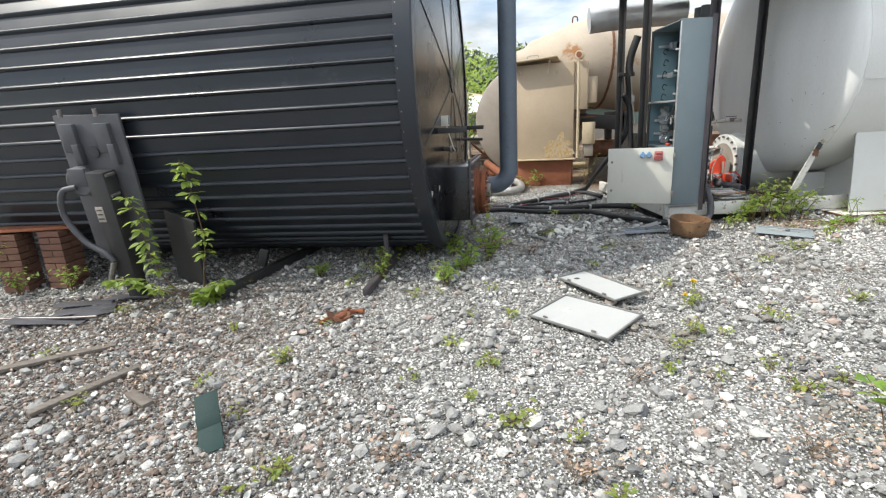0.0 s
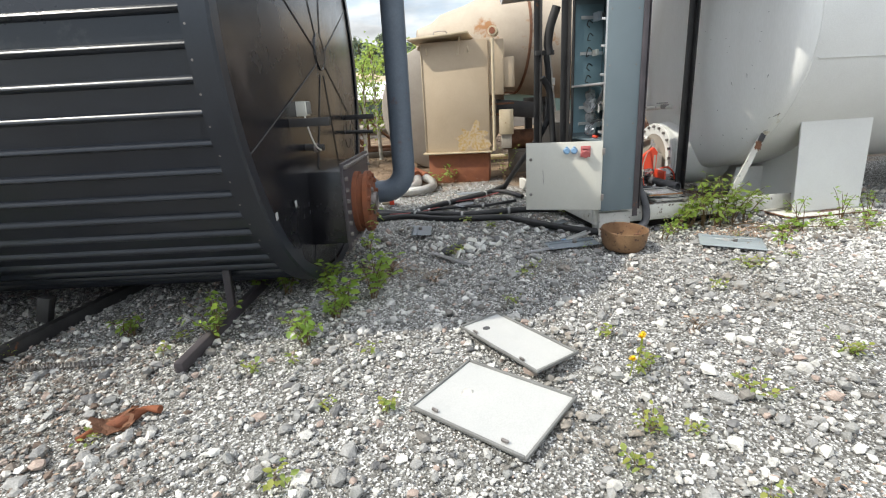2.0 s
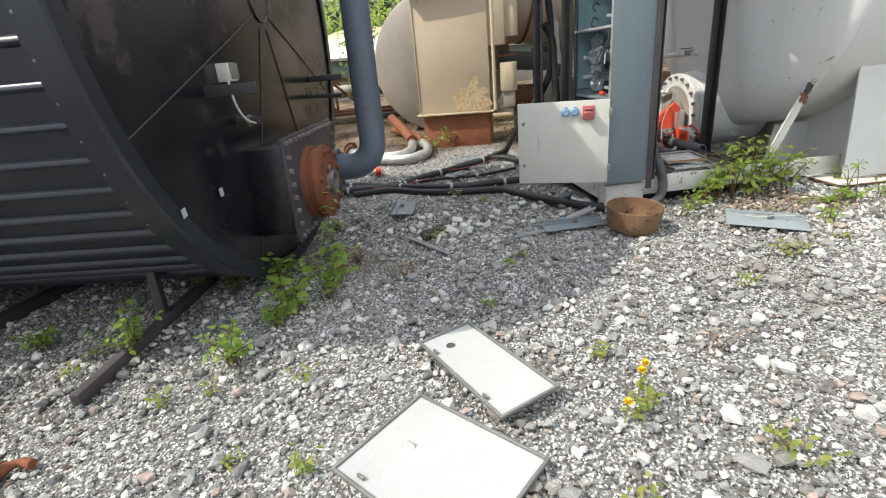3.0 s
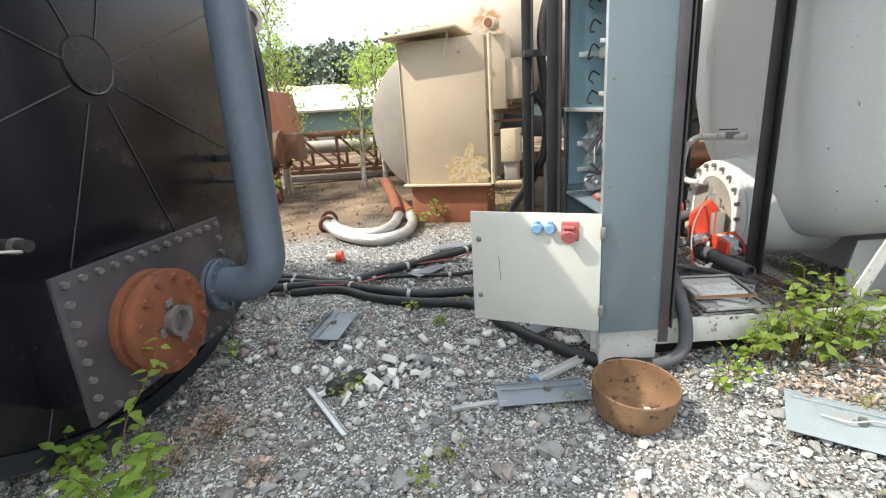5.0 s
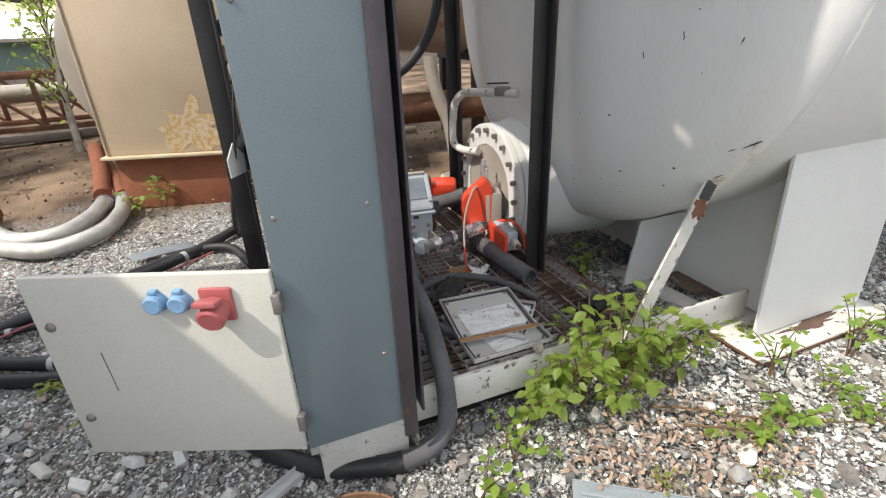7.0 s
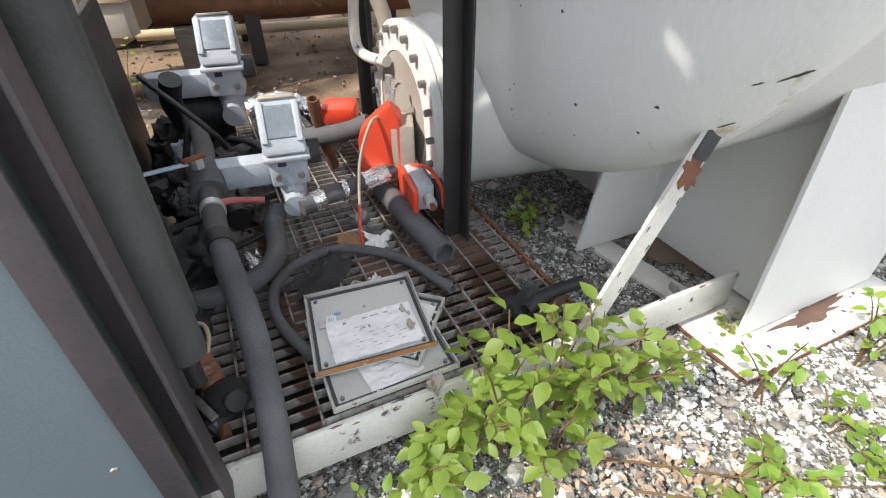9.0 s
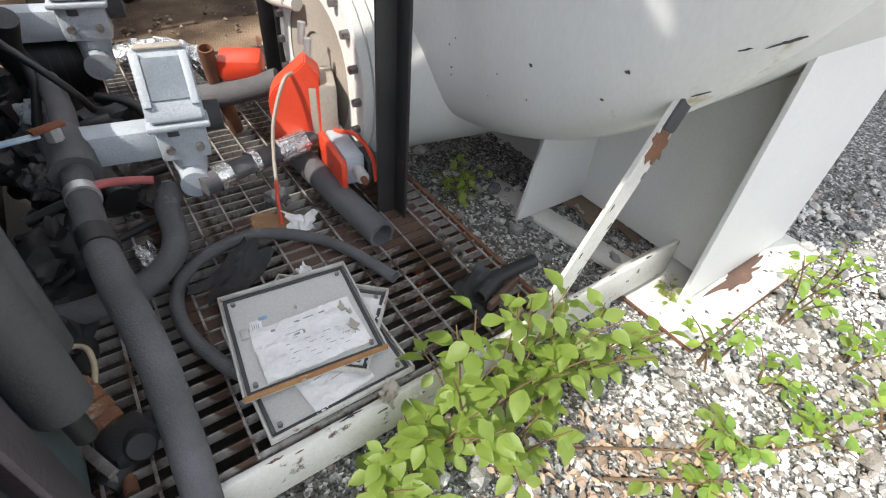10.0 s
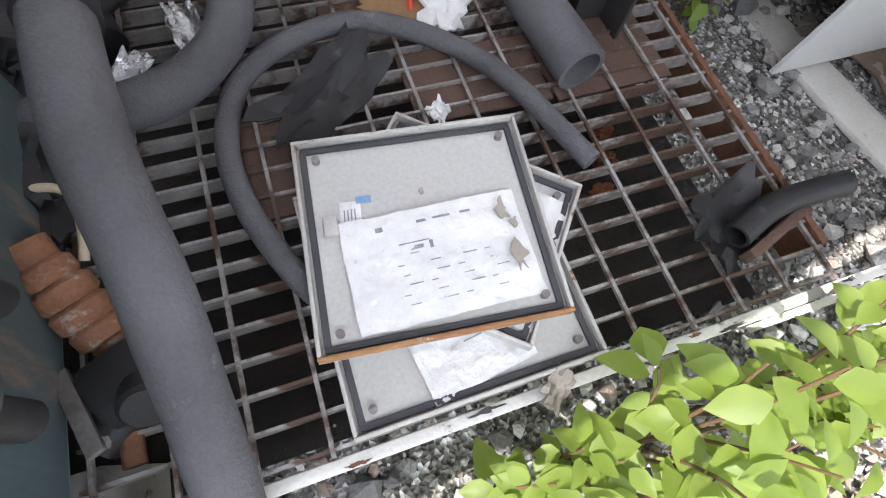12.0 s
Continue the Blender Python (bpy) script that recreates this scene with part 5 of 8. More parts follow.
# ---- burner gear on the skid ----
def build_gas_valve(at, deg, size):
    m = pose(*at, 0, 0, deg) @ Matrix.Diagonal((size, size, size, 1))
    r = turn(deg)
    t = thing("gas_valve", at, "grey enamelled gas valve with a tilted square head", "valve", "gas valves of the burner")

    def b(c, s, rx=0, bev=0.008):
        return B(m @ Vector(c), [v * size for v in s], r @ turn(0, rx), bev * size)
    part("body", b((0, 0, 0.12), (0.135, 0.13, 0.12)), "valve_grey", t)
    wedge = poly([(-0.078, 0.185), (0.082, 0.185), (0.088, 0.345), (0.035, 0.350), (-0.070, 0.225)], 0.15, turn(90))
    bmesh.ops.bevel(wedge, geom=list(wedge.edges), offset=0.008, segments=2, affect="EDGES")
    wedge.transform(m)
    part("head", wedge, "valve_grey", t)
    slope = math.degrees(math.atan2(0.125, 0.105))
    for x in (-0.060, 0.060):
        part("head_frame", b((x, -0.022, 0.288), (0.022, 0.150, 0.014), slope, 0.004), "valve_grey", t)
    part("head_window", b((0, -0.0195, 0.2895), (0.098, 0.118, 0.006), slope, 0.001), "window_grey", t, "dusty window in the valve head")
    part("top_plate", b((0, 0.060, 0.352), (0.12, 0.048, 0.006), -5, 0.001), "old_disc", t, "small yellowed plate on the head")
    part("skirt", b((0, -0.004, 0.175), (0.165, 0.16, 0.018), 4, 0.006), "valve_grey", t)
    part("neck", C(m @ Vector((0, 0, 0.07)), m @ Vector((0, 0, -0.03)), 0.055 * size, 0.045 * size), "valve_grey", t)
    part("end_cap", C(m @ Vector((0, -0.02, -0.015)), m @ Vector((0, -0.085, -0.02)), 0.045 * size), "valve_grey", t, "round screwed cap")
    part("actuator", b((-0.19, 0.02, 0.10), (0.26, 0.10, 0.10), 0, 0.02), "valve_grey", t)
    part("side_knob", C(m @ Vector((0.07, 0.02, 0.15)), m @ Vector((0.12, 0.02, 0.15)), 0.045 * size), "gasket", t)
    for x in (-0.04, 0.04):
        part("screw", C(m @ Vector((x, -0.065, 0.10)), m @ Vector((x, -0.08, 0.10)), 0.012 * size, seg=8), "bolt", t)
    part("badge", b((-0.02, -0.0655, 0.15), (0.03, 0.004, 0.022), 0, 0.001), "gasket", t)
    return t


build_gas_valve((3.36, 6.53, 0.63), -8, 1.0)
build_gas_valve((3.24, 7.38, 0.72), -8, 1.15)


def build_igniter():
    t = thing("ignition_box", (3.76, 6.56, 0.6), "orange-red wedge-shaped burner control box", "burner part")
    bm = poly([(-0.085, 0.0), (0.085, 0.0), (0.090, 0.25), (0.045, 0.30), (-0.062, 0.21), (-0.085, 0.17)], 0.11, Matrix.Translation((3.745, 6.60, 0.60)) @ turn(-22))
    bmesh.ops.bevel(bm, geom=list(bm.edges), offset=0.006, segments=2, affect="EDGES")
    part("case", bm, "red", t)
    part("back_case", B((3.84, 6.60, 0.72), (0.10, 0.18, 0.20), turn(-20), 0.01), "old_disc", t)
    part("slot", B((3.69, 6.570, 0.70), (0.040, 0.006, 0.03), turn(-22), 0.001), "gasket", t)
    for z in (0.94, 0.90):
        part("brass_nut", C((3.81, 6.66 - (0.94 - z), z - 0.03), (3.82, 6.66 - (0.94 - z), z + 0.04), 0.014, seg=8), "alu", t)
    part("lead", T([(3.74, 6.56, 0.86), (3.69, 6.53, 0.85), (3.63, 6.50, 0.74), (3.60, 6.46, 0.64), (3.58, 6.41, 0.57)], 0.006, seg=8), "old_disc", t)
    part("lead_end", T([(3.58, 6.41, 0.575), (3.56, 6.36, 0.53), (3.545, 6.30, 0.468)], 0.006, seg=8), "red", t, "orange lead end")
    return t


build_igniter()


def build_servo():
    t = thing("servo_motor", (3.83, 6.42, 0.55), "small grey actuator with an orange-red cover", "burner part")
    part("cover", B((3.785, 6.42, 0.595), (0.022, 0.27, 0.115), turn(-6), 0.006), "red", t)
    part("case", B((3.835, 6.43, 0.60), (0.07, 0.24, 0.11), turn(-6), 0.012), "valve_grey", t)
    part("gland", C((3.83, 6.31, 0.60), (3.825, 6.26, 0.595), 0.022, seg=12), "panel_white", t)
    part("gland_tip", C((3.825, 6.26, 0.595), (3.823, 6.235, 0.593), 0.011, seg=10), "orange_rust", t)
    part("lead", T([(3.84, 6.5, 0.655), (3.87, 6.40, 0.68), (3.89, 6.32, 0.63), (3.88, 6.27, 0.56)], 0.008, seg=8), "red", t)
    part("coupling", B((3.90, 6.36, 0.58), (0.05, 0.12, 0.08), turn(-10), 0.012), "gasket", t)
    return t


build_servo()


def hose(name, pts, r, material, label, category="hose", hollow=0.0, seg=16, group="", jitter=0.0):
    return solid(name, T(pts, r, seg=seg, hollow=hollow, n=8, jitter=jitter), material, label, category, group, smooth=50)


gasline = thing("gas_line", (3.5, 6.5, 0.58), "burner supply pipe patched with crumpled foil", "pipe")
part("pipe", T([(3.36, 6.44, 0.60), (3.46, 6.48, 0.605), (3.62, 6.52, 0.61), (3.80, 6.56, 0.63)], 0.034, seg=16), "foam", gasline)
for a, b in (((3.41, 6.465, 0.602), (3.455, 6.478, 0.605)), ((3.53, 6.497, 0.607), (3.555, 6.503, 0.608)), ((3.63, 6.523, 0.611), (3.74, 6.545, 0.62))):
    bm = C(a, b, 0.041, seg=20)
    bmesh.ops.subdivide_edges(bm, edges=list(bm.edges), cuts=2)
    for v in bm.verts:
        v.co += Vector((noise.noise(v.co * 60), noise.noise(v.co * 60 + Vector((9, 0, 0))), noise.noise(v.co * 60 + Vector((0, 9, 0))))) * 0.007
    part("foil_wrap", bm, "foil", gasline, "crumpled aluminium foil", smooth=None)
hose("foam_pipe", [(3.735, 6.60, 0.525), (3.745, 6.45, 0.52), (3.76, 6.28, 0.515), (3.785, 6.06, 0.51)], 0.046, "foam", "grey foam-insulated pipe lying on the grating", "pipe", 0.05, 20)
hose("stub_pipe", [(3.62, 7.02, 0.47), (3.59, 6.97, 0.6), (3.56, 6.92, 0.74), (3.545, 6.88, 0.86)], 0.027, "rust", "short rusty upright pipe end", "pipe", 0.06)
foilpipe = [(3.30, 7.30, 0.72), (3.42, 7.28, 0.74), (3.55, 7.22, 0.72), (3.62, 7.12, 0.66), (3.66, 7.0, 0.58)]
fb = T(foilpipe, 0.048, seg=20, n=10)
for v in fb.verts:
    v.co += Vector((noise.noise(v.co * 45), noise.noise(v.co * 45 + Vector((9, 0, 0))), noise.noise(v.co * 45 + Vector((0, 9, 0))))) * 0.012
solid("foil_pipe", fb, "foil", "bent pipe wrapped in crumpled aluminium foil", "pipe", smooth=None)
hose("upper_pipe", [(3.50, 6.95, 0.66), (3.64, 6.86, 0.70), (3.76, 6.80, 0.74)], 0.045, "foam", "short foam-clad burner pipe", "pipe")
rf = thing("red_flange_guard", (3.68, 6.9, 0.7), "orange-red plastic guard on the burner pipe", "burner part")
part("guard", B((3.66, 6.90, 0.78), (0.16, 0.12, 0.09), turn(-25, 10), 0.025), "red", rf)

# the long insulated hose from the burner over the skid edge to the yard
MAIN = [(3.06, 7.10, 0.74), (3.08, 6.80, 0.76), (3.075, 6.50, 0.74), (3.075, 6.32, 0.72), (3.085, 6.10, 0.74), (3.10, 5.93, 0.73), (3.115, 5.80, 0.672), (3.115, 5.68, 0.59), (3.10, 5.53, 0.45), (3.06, 5.475, 0.30), (2.90, 5.47, 0.235), (2.62, 5.57, 0.23), (2.38, 5.80, 0.235), (2.18, 6.10, 0.235), (1.95, 6.48, 0.235), (1.56, 6.60, 0.23), (1.20, 6.76, 0.225), (0.87, 7.00, 0.225), (0.46, 7.02, 0.215)]
mh = thing("main_hose", MAIN[8], "thick black insulated hose bending over the skid edge", "hose")
main_line = smooth_line(MAIN, 8)
part("upper_length", T(main_line[:82], 0.036, seg=16, n=0, jitter=0.06), "foam", mh, smooth=50)
part("lower_length", T(main_line[81:], 0.036, seg=16, n=0, jitter=0.06), "rubber", mh, smooth=50)
part("tape_band", T(main_line[80:84], 0.0385, seg=16, n=0), "rubber", mh, "black tape round the joint", smooth=50)
part("tape_band", C((3.083, 6.14, 0.739), (3.088, 6.07, 0.741), 0.0395, seg=18), "rubber", mh)
hose("collar_hose", [(3.065, 6.62, 0.75), (3.075, 6.52, 0.745), (3.075, 6.44, 0.73)], 0.058, "foam", "foam collar round the thick hose", "insulation", jitter=0.15)
valve = thing("ball_valve", (3.06, 6.5, 0.80), "brass ball valve with a blue lever", "valve")
part("stem", C((3.06, 6.52, 0.80), (3.06, 6.52, 0.835), 0.022, seg=8), "alu", valve)
part("handle", B((2.955, 6.47, 0.835), (0.17, 0.026, 0.008), turn(24, 0, 6), 0.003), "blue_lever", valve, "worn blue lever")
part("handle_root", B((3.055, 6.515, 0.838), (0.08, 0.03, 0.01), turn(24), 0.003), "orange_rust", valve)
part("hose_clip", C((3.075, 6.36, 0.722), (3.076, 6.325, 0.722), 0.041, seg=20), "alu", valve)
hose("branch_hose", [(3.28, 6.50, 0.58), (3.25, 6.42, 0.575), (3.24, 6.30, 0.55), (3.20, 6.22, 0.535), (3.11, 6.16, 0.525), (2.98, 6.15, 0.52), (2.88, 6.17, 0.52)], 0.035, "foam", "grey foam-insulated branch hose on the grating", jitter=0.1)
hose("loop_hose", [(3.30, 5.74, 0.486), (3.235, 5.83, 0.488), (3.185, 5.97, 0.488), (3.18, 6.09, 0.488), (3.225, 6.20, 0.49), (3.33, 6.262, 0.495), (3.45, 6.265, 0.50), (3.57, 6.20, 0.492), (3.66, 6.09, 0.488), (3.735, 5.895, 0.485)], 0.0185, "foam", "thin grey rubber hose looped on the grating", hollow=0.02)
hose("red_strap", [(3.06, 6.37, 0.72), (3.12, 6.36, 0.735), (3.18, 6.39, 0.71), (3.24, 6.38, 0.70)], 0.012, "red_socket", "faded red lever of a valve", "lever", seg=8)
for k, (a, b, r) in enumerate((((2.99, 7.3, 0.48), (3.02, 7.1, 0.95), 0.045), ((2.95, 6.9, 0.5), (3.2, 6.95, 0.62), 0.04), ((3.12, 7.0, 0.50), (3.14, 6.6, 0.52), 0.05), ((3.3, 7.0, 0.52), (3.05, 6.75, 0.55), 0.04), ((3.0, 6.6, 0.50), (3.02, 6.3, 0.5), 0.045))):
    a, b = Vector(a), Vector(b)
    hose("burner_hose", [a, a.lerp(b, 0.35) + Vector((0.02, 0, 0.04)), a.lerp(b, 0.7) + Vector((-0.02, 0.01, 0.02)), b], r, "rubber", "black rubber hose among the burner gear", group="burner hoses")
hose("burner_cable", [(2.9, 7.2, 0.95), (3.0, 7.0, 0.90), (3.12, 6.85, 0.80), (3.16, 6.9, 0.70)], 0.012, "cable", "black cable with a red plug among the burner gear", "cable", seg=8)
hose("burner_cable", [(3.10, 6.95, 0.74), (3.02, 6.8, 0.62), (3.0, 6.66, 0.50)], 0.010, "red", "red cable among the burner gear", "cable", seg=8)
motor = thing("pump_motor", (3.05, 7.5, 0.5), "black pump motor behind the hoses", "motor")
part("case", C((2.95, 7.55, 0.66), (3.22, 7.55, 0.66), 0.14), "rubber", motor)
part("foot", B((3.08, 7.55, 0.50), (0.2, 0.22, 0.06), None, 0.01), "frame_dark", motor)
for k in range(6):
    part("fin", C((2.98 + 0.04 * k, 7.55, 0.66), (2.99 + 0.04 * k, 7.55, 0.66), 0.152), "rubber", motor)

for x, y, z in ((2.975, 5.71, 0.72), (2.965, 5.83, 0.74)):
    p = thing("insulated_riser", (x, y, z), "upright grey insulated pipe beside the cabinet", "pipe", "insulated risers by the cabinet")
    part("insulation", T([(x, y, z), (x, y + 0.02, 1.3), (x, y + 0.03, 2.6)], 0.047, seg=24, hollow=0.01), "riser", p)
    part("core", C((x, y, z - 0.10), (x, y, z + 0.02), 0.02), "frame_dark", p)
fit_m = Matrix.Translation((2.985, 5.815, 0.462)) @ frame_of((-0.055, 0.13, 0.085))
fitting = thing("pipe_fitting", (2.985, 5.815, 0.462), "rusty ribbed pipe fitting with an open end on the grating", "fitting")
part("body", L([(0.0, -0.02), (0.022, -0.02), (0.024, 0.012), (0.033, 0.016), (0.034, 0.036), (0.030, 0.042), (0.036, 0.047), (0.037, 0.068), (0.031, 0.074), (0.037, 0.080), (0.037, 0.100), (0.030, 0.106), (0.034, 0.112), (0.034, 0.130), (0.027, 0.136), (0.029, 0.165), (0.021, 0.166), (0.019, 0.10), (0, 0.095)], fit_m, 28), "copper_rust", fitting)
part("nut", C(fit_m @ Vector((0, 0, -0.045)), fit_m @ Vector((0, 0, -0.018)), 0.024, seg=6), "bolt", fitting)
cap = thing("valve_cap", (3.02, 5.74, 0.47), "black cast valve body with a round cap on the grating", "valve")
part("body", B((3.01, 5.76, 0.485), (0.10, 0.09, 0.055), turn(25), 0.018), "rubber", cap)
part("round_cap", L([(0, 0.02), (0.026, 0.018), (0.031, 0.012), (0.032, -0.02)], Matrix.Translation((3.03, 5.725, 0.50)) @ turn(15, 50), 24), "rubber", cap)
part("stem", C((2.985, 5.745, 0.47), (2.965, 5.69, 0.47), 0.010, seg=10), "bolt", cap)
solid("steel_angle", B((2.955, 5.735, 0.50), (0.02, 0.13, 0.008), turn(24, -14), 0.001), "bolt", "short bright steel strip leaning beside the riser", "scrap")
hose("flange_scrap", [(2.95, 5.70, 0.45), (3.0, 5.74, 0.455), (3.05, 5.80, 0.452), (3.08, 5.76, 0.45)], 0.030, "rubber", "scrap of black rubber pipe by the cabinet", "scrap")
hose("flange_scrap", [(2.97, 5.82, 0.46), (2.985, 5.74, 0.452), (2.99, 5.66, 0.45)], 0.014, "rust", "scrap of rusty rod by the cabinet", "scrap")


# ---- lids and scraps on the grating ----
def build_tray(at, deg, w, h, label, rusty=False, tilt=(0, 0)):
    """An upturned cabinet lid: a shallow tray with a folded edge, a dark gasket and corner clips."""
    m = pose(*at, tilt[0], tilt[1], deg)
    t = thing("cabinet_lid", at, label, "lid", "cabinet lids stacked on the grating")
    r = m.to_3x3().to_4x4()

    def b(c, s, bev=0.002):
        return B(m @ Vector(c), s, r, bev)
    part("sheet", b((0, 0, 0), (w, h, 0.004), 0.0), "lid_grey", t)
    for sx, sy, a, c in ((0, 1, w, 0.006), (0, -1, w, 0.006), (1, 0, 0.006, h - 0.012), (-1, 0, 0.006, h - 0.012)):
        part("folded_edge", b((sx * (w / 2 - 0.003), sy * (h / 2 - 0.003), 0.008), (a, c, 0.018)), "rust_edge" if rusty and (sx, sy) == (0, -1) else "lid_edge", t)
        part("gasket", b((sx * (w / 2 - 0.014), sy * (h / 2 - 0.014), 0.0045), (a - 0.02 if sx == 0 else 0.0095, 0.0095 if sx == 0 else c - 0.02, 0.006), 0.0015), "gasket", t, "dark rubber gasket")
    for sx, sy in ((-1, 1), (1, 1), (-1, -1), (1, -1)):
        part("clip", C(m @ Vector((sx * (w / 2 - 0.032), sy * (h / 2 - 0.032), 0.002)), m @ Vector((sx * (w / 2 - 0.032), sy * (h / 2 - 0.032), 0.012)), 0.006, seg=10), "bolt", t)
    return t, m


t3, m3 = build_tray((3.435, 5.778, 0.472), 0, 0.365, 0.36, "grey upturned cabinet lid at the bottom of the stack")
t2, m2 = build_tray((3.475, 5.845, 0.492), -40, 0.32, 0.28, "grey upturned cabinet lid lying askew in the stack", tilt=(0, 1))
t1, m1 = build_tray((3.425, 5.843, 0.514), -6.5, 0.345, 0.325, "grey upturned cabinet lid on the stack, rust along one edge", rusty=True, tilt=(1.5, -1))


def sheet_height(x, y):
    return 0.004 + 0.0032 * noise.noise((x * 34, y * 40, 1)) + 0.0042 * abs(noise.noise((x * 60 + y * 45, y * 50 - x * 30, 5)))


def build_paper(m, w, h, label, lines):
    """A sheet of printed paper in a crumpled clear sleeve, its print unreadable."""
    t = thing("paper_sleeve", m.translation, label, "paper", "printed sheets in plastic sleeves")
    bm = bmesh.new()
    bmesh.ops.create_grid(bm, x_segments=36, y_segments=28, size=0.5)
    for v in bm.verts:
        x, y = v.co.x * w, v.co.y * h
        z = sheet_height(x, y)
        v.co = m @ Vector((x + 0.004 * noise.noise((y * 20, 2, 0)), y + 0.004 * noise.noise((x * 20, 7, 0)), z))
    part("sheet", bm, "paper", t, smooth=80)
    for x, y, a, c in lines:
        part("print_bar", B(m @ Vector((x * w, y * h, sheet_height(x * w, y * h) + 0.0006)), (a * w, c, 0.0006), m.to_3x3().to_4x4(), 0.0), "ink", t)
    return t


p1 = build_paper(m1 @ pose(0.010, -0.052, 0.003, 0, 0, 3), 0.26, 0.165, "crumpled printed data sheet in a clear sleeve",
                 [(-0.05, 0.37, 0.06, 0.004), (0.06, 0.375, 0.10, 0.003), (0.2, 0.38, 0.06, 0.003), (-0.29, 0.36, 0.04, 0.007), (-0.12, 0.19, 0.17, 0.0015), (-0.12, 0.10, 0.17, 0.0015), (-0.12, 0.145, 0.10, 0.006), (-0.03, 0.145, 0.02, 0.012)]
                 + [(-0.22 + 0.16 * k + 0.03 * ((j * 7 + k) % 3), 0.0 - 0.085 * j, 0.035 + 0.02 * ((j + k) % 3), 0.0014) for j in range(5) for k in range(4)])
build_paper(m3 @ pose(0.0, -0.10, 0.002, 0, 0, 8), 0.16, 0.12, "crumpled printed sheet under the stacked lids", [(-0.1, 0.2, 0.3, 0.002), (0.1, 0.0, 0.3, 0.002)])
build_paper(m2 @ pose(0.07, -0.01, 0.002, 0, 0, 2), 0.17, 0.22, "white sheet in the lower lid", [(0.1, 0.2, 0.2, 0.002)])
label_strip = thing("sticker", m1 @ Vector((-0.105, 0.005, 0.003)), "small worn sticker with a blue mark and tiny print", "sticker")
part("sheet", B(m1 @ Vector((-0.105, 0.01, 0.0032)), (0.03, 0.095, 0.0012), m1.to_3x3().to_4x4() @ turn(-4), 0.0), "paper", label_strip)
part("blue_mark", B(m1 @ Vector((-0.082, 0.058, 0.0040)), (0.022, 0.011, 0.001), m1.to_3x3().to_4x4(), 0.0), "blue_socket", label_strip)
for k in range(4):
    part("print_bar", B(m1 @ Vector((-0.113 + 0.005 * k, 0.02, 0.0041)), (0.0016, 0.05, 0.0008), m1.to_3x3().to_4x4() @ turn(-4), 0.0), "ink", label_strip)
part("holder", B(m1 @ Vector((-0.133, 0.022, 0.006)), (0.02, 0.03, 0.008), m1.to_3x3().to_4x4(), 0.002), "lid_edge", label_strip)
for x, y, s in ((0.112, 0.004, 0.020), (0.118, -0.068, 0.026), (0.124, -0.02, 0.012), (-0.0, 0.052, 0.008)):
    bm = bmesh.new()
    bmesh.ops.create_circle(bm, cap_ends=True, segments=17, radius=s * 0.6)
    for v in bm.verts:
        v.co = m1 @ Vector((x + v.co.x * (0.75 + 1.1 * noise.noise(v.co * 150)), y + v.co.y * (1.15 + 1.2 * noise.noise(v.co * 110)), 0.0125))
    ext = bmesh.ops.extrude_face_region(bm, geom=list(bm.faces))
    for v in ext["geom"]:
        if isinstance(v, bmesh.types.BMVert):
            v.co.z += 0.003
    solid("rust_flake", bm, "old_disc", "torn grey-brown flake on the printed sheet", "flake", "rust flakes")


def scrap_sheet(name, at, size, deg, material, label, category, bend=0.0, tilt=(0, 0), thick=0.003, seed=1, ragged=0.15, group=""):
    """A thin bent or crumpled piece of sheet."""
    bm = bmesh.new()
    bmesh.ops.create_grid(bm, x_segments=10, y_segments=8, size=0.5)
    m = pose(*at, tilt[0], tilt[1], deg)
    for v in bm.verts:
        x, y = v.co.x, v.co.y
        e = 1 + ragged * noise.noise((x * 4 + seed, y * 4, seed))
        z = bend * (x * x + 0.4 * y) + 0.25 * abs(bend) * noise.noise((x * 5, y * 5, seed))
        v.co = m @ Vector((x * size[0] * e, y * size[1] * e, z * size[0]))
    ext = bmesh.ops.extrude_face_region(bm, geom=list(bm.faces))
    for v in ext["geom"]:
        if isinstance(v, bmesh.types.BMVert):
            v.co.z += thick
    return solid(name, bm, material, label, category, group, smooth=40)


scrap_sheet("torn_sleeve", (3.35, 6.145, 0.475), (0.24, 0.10), 38, "rubber", "torn flat black foam sleeve on the grating", "scrap", 0.35, seed=2, ragged=0.4)
scrap_sheet("torn_sleeve", (3.92, 5.73, 0.468), (0.16, 0.11), 20, "rubber", "torn black foam sleeve by the skid edge", "scrap", 0.5, seed=5, ragged=0.4)
hose("sleeve_piece", [(3.90, 5.70, 0.49), (4.0, 5.73, 0.495), (4.14, 5.73, 0.50)], 0.022, "rubber", "short black rubber sleeve by the skid edge", "scrap", 0.03)
scrap_sheet("paper_scrap", (3.60, 6.28, 0.475), (0.09, 0.06), -20, "paper", "crumpled white paper scrap on the grating", "scrap", 0.9, seed=8, ragged=0.6)
scrap_sheet("paper_scrap", (3.52, 6.06, 0.475), (0.04, 0.03), 40, "paper", "crumpled pale scrap on the grating", "scrap", 0.9, seed=9, ragged=0.6)
scrap_sheet("paper_scrap", (3.53, 5.575, 0.463), (0.06, 0.035), 40, "old_disc", "crumpled clear plastic scrap at the grating edge", "scrap", 0.9, seed=11, ragged=0.6)
scrap_sheet("cardboard_scrap", (3.52, 6.33, 0.47), (0.12, 0.08), -30, "cardboard", "brown cardboard scrap on the grating", "scrap", 0.3, seed=12, ragged=0.3)
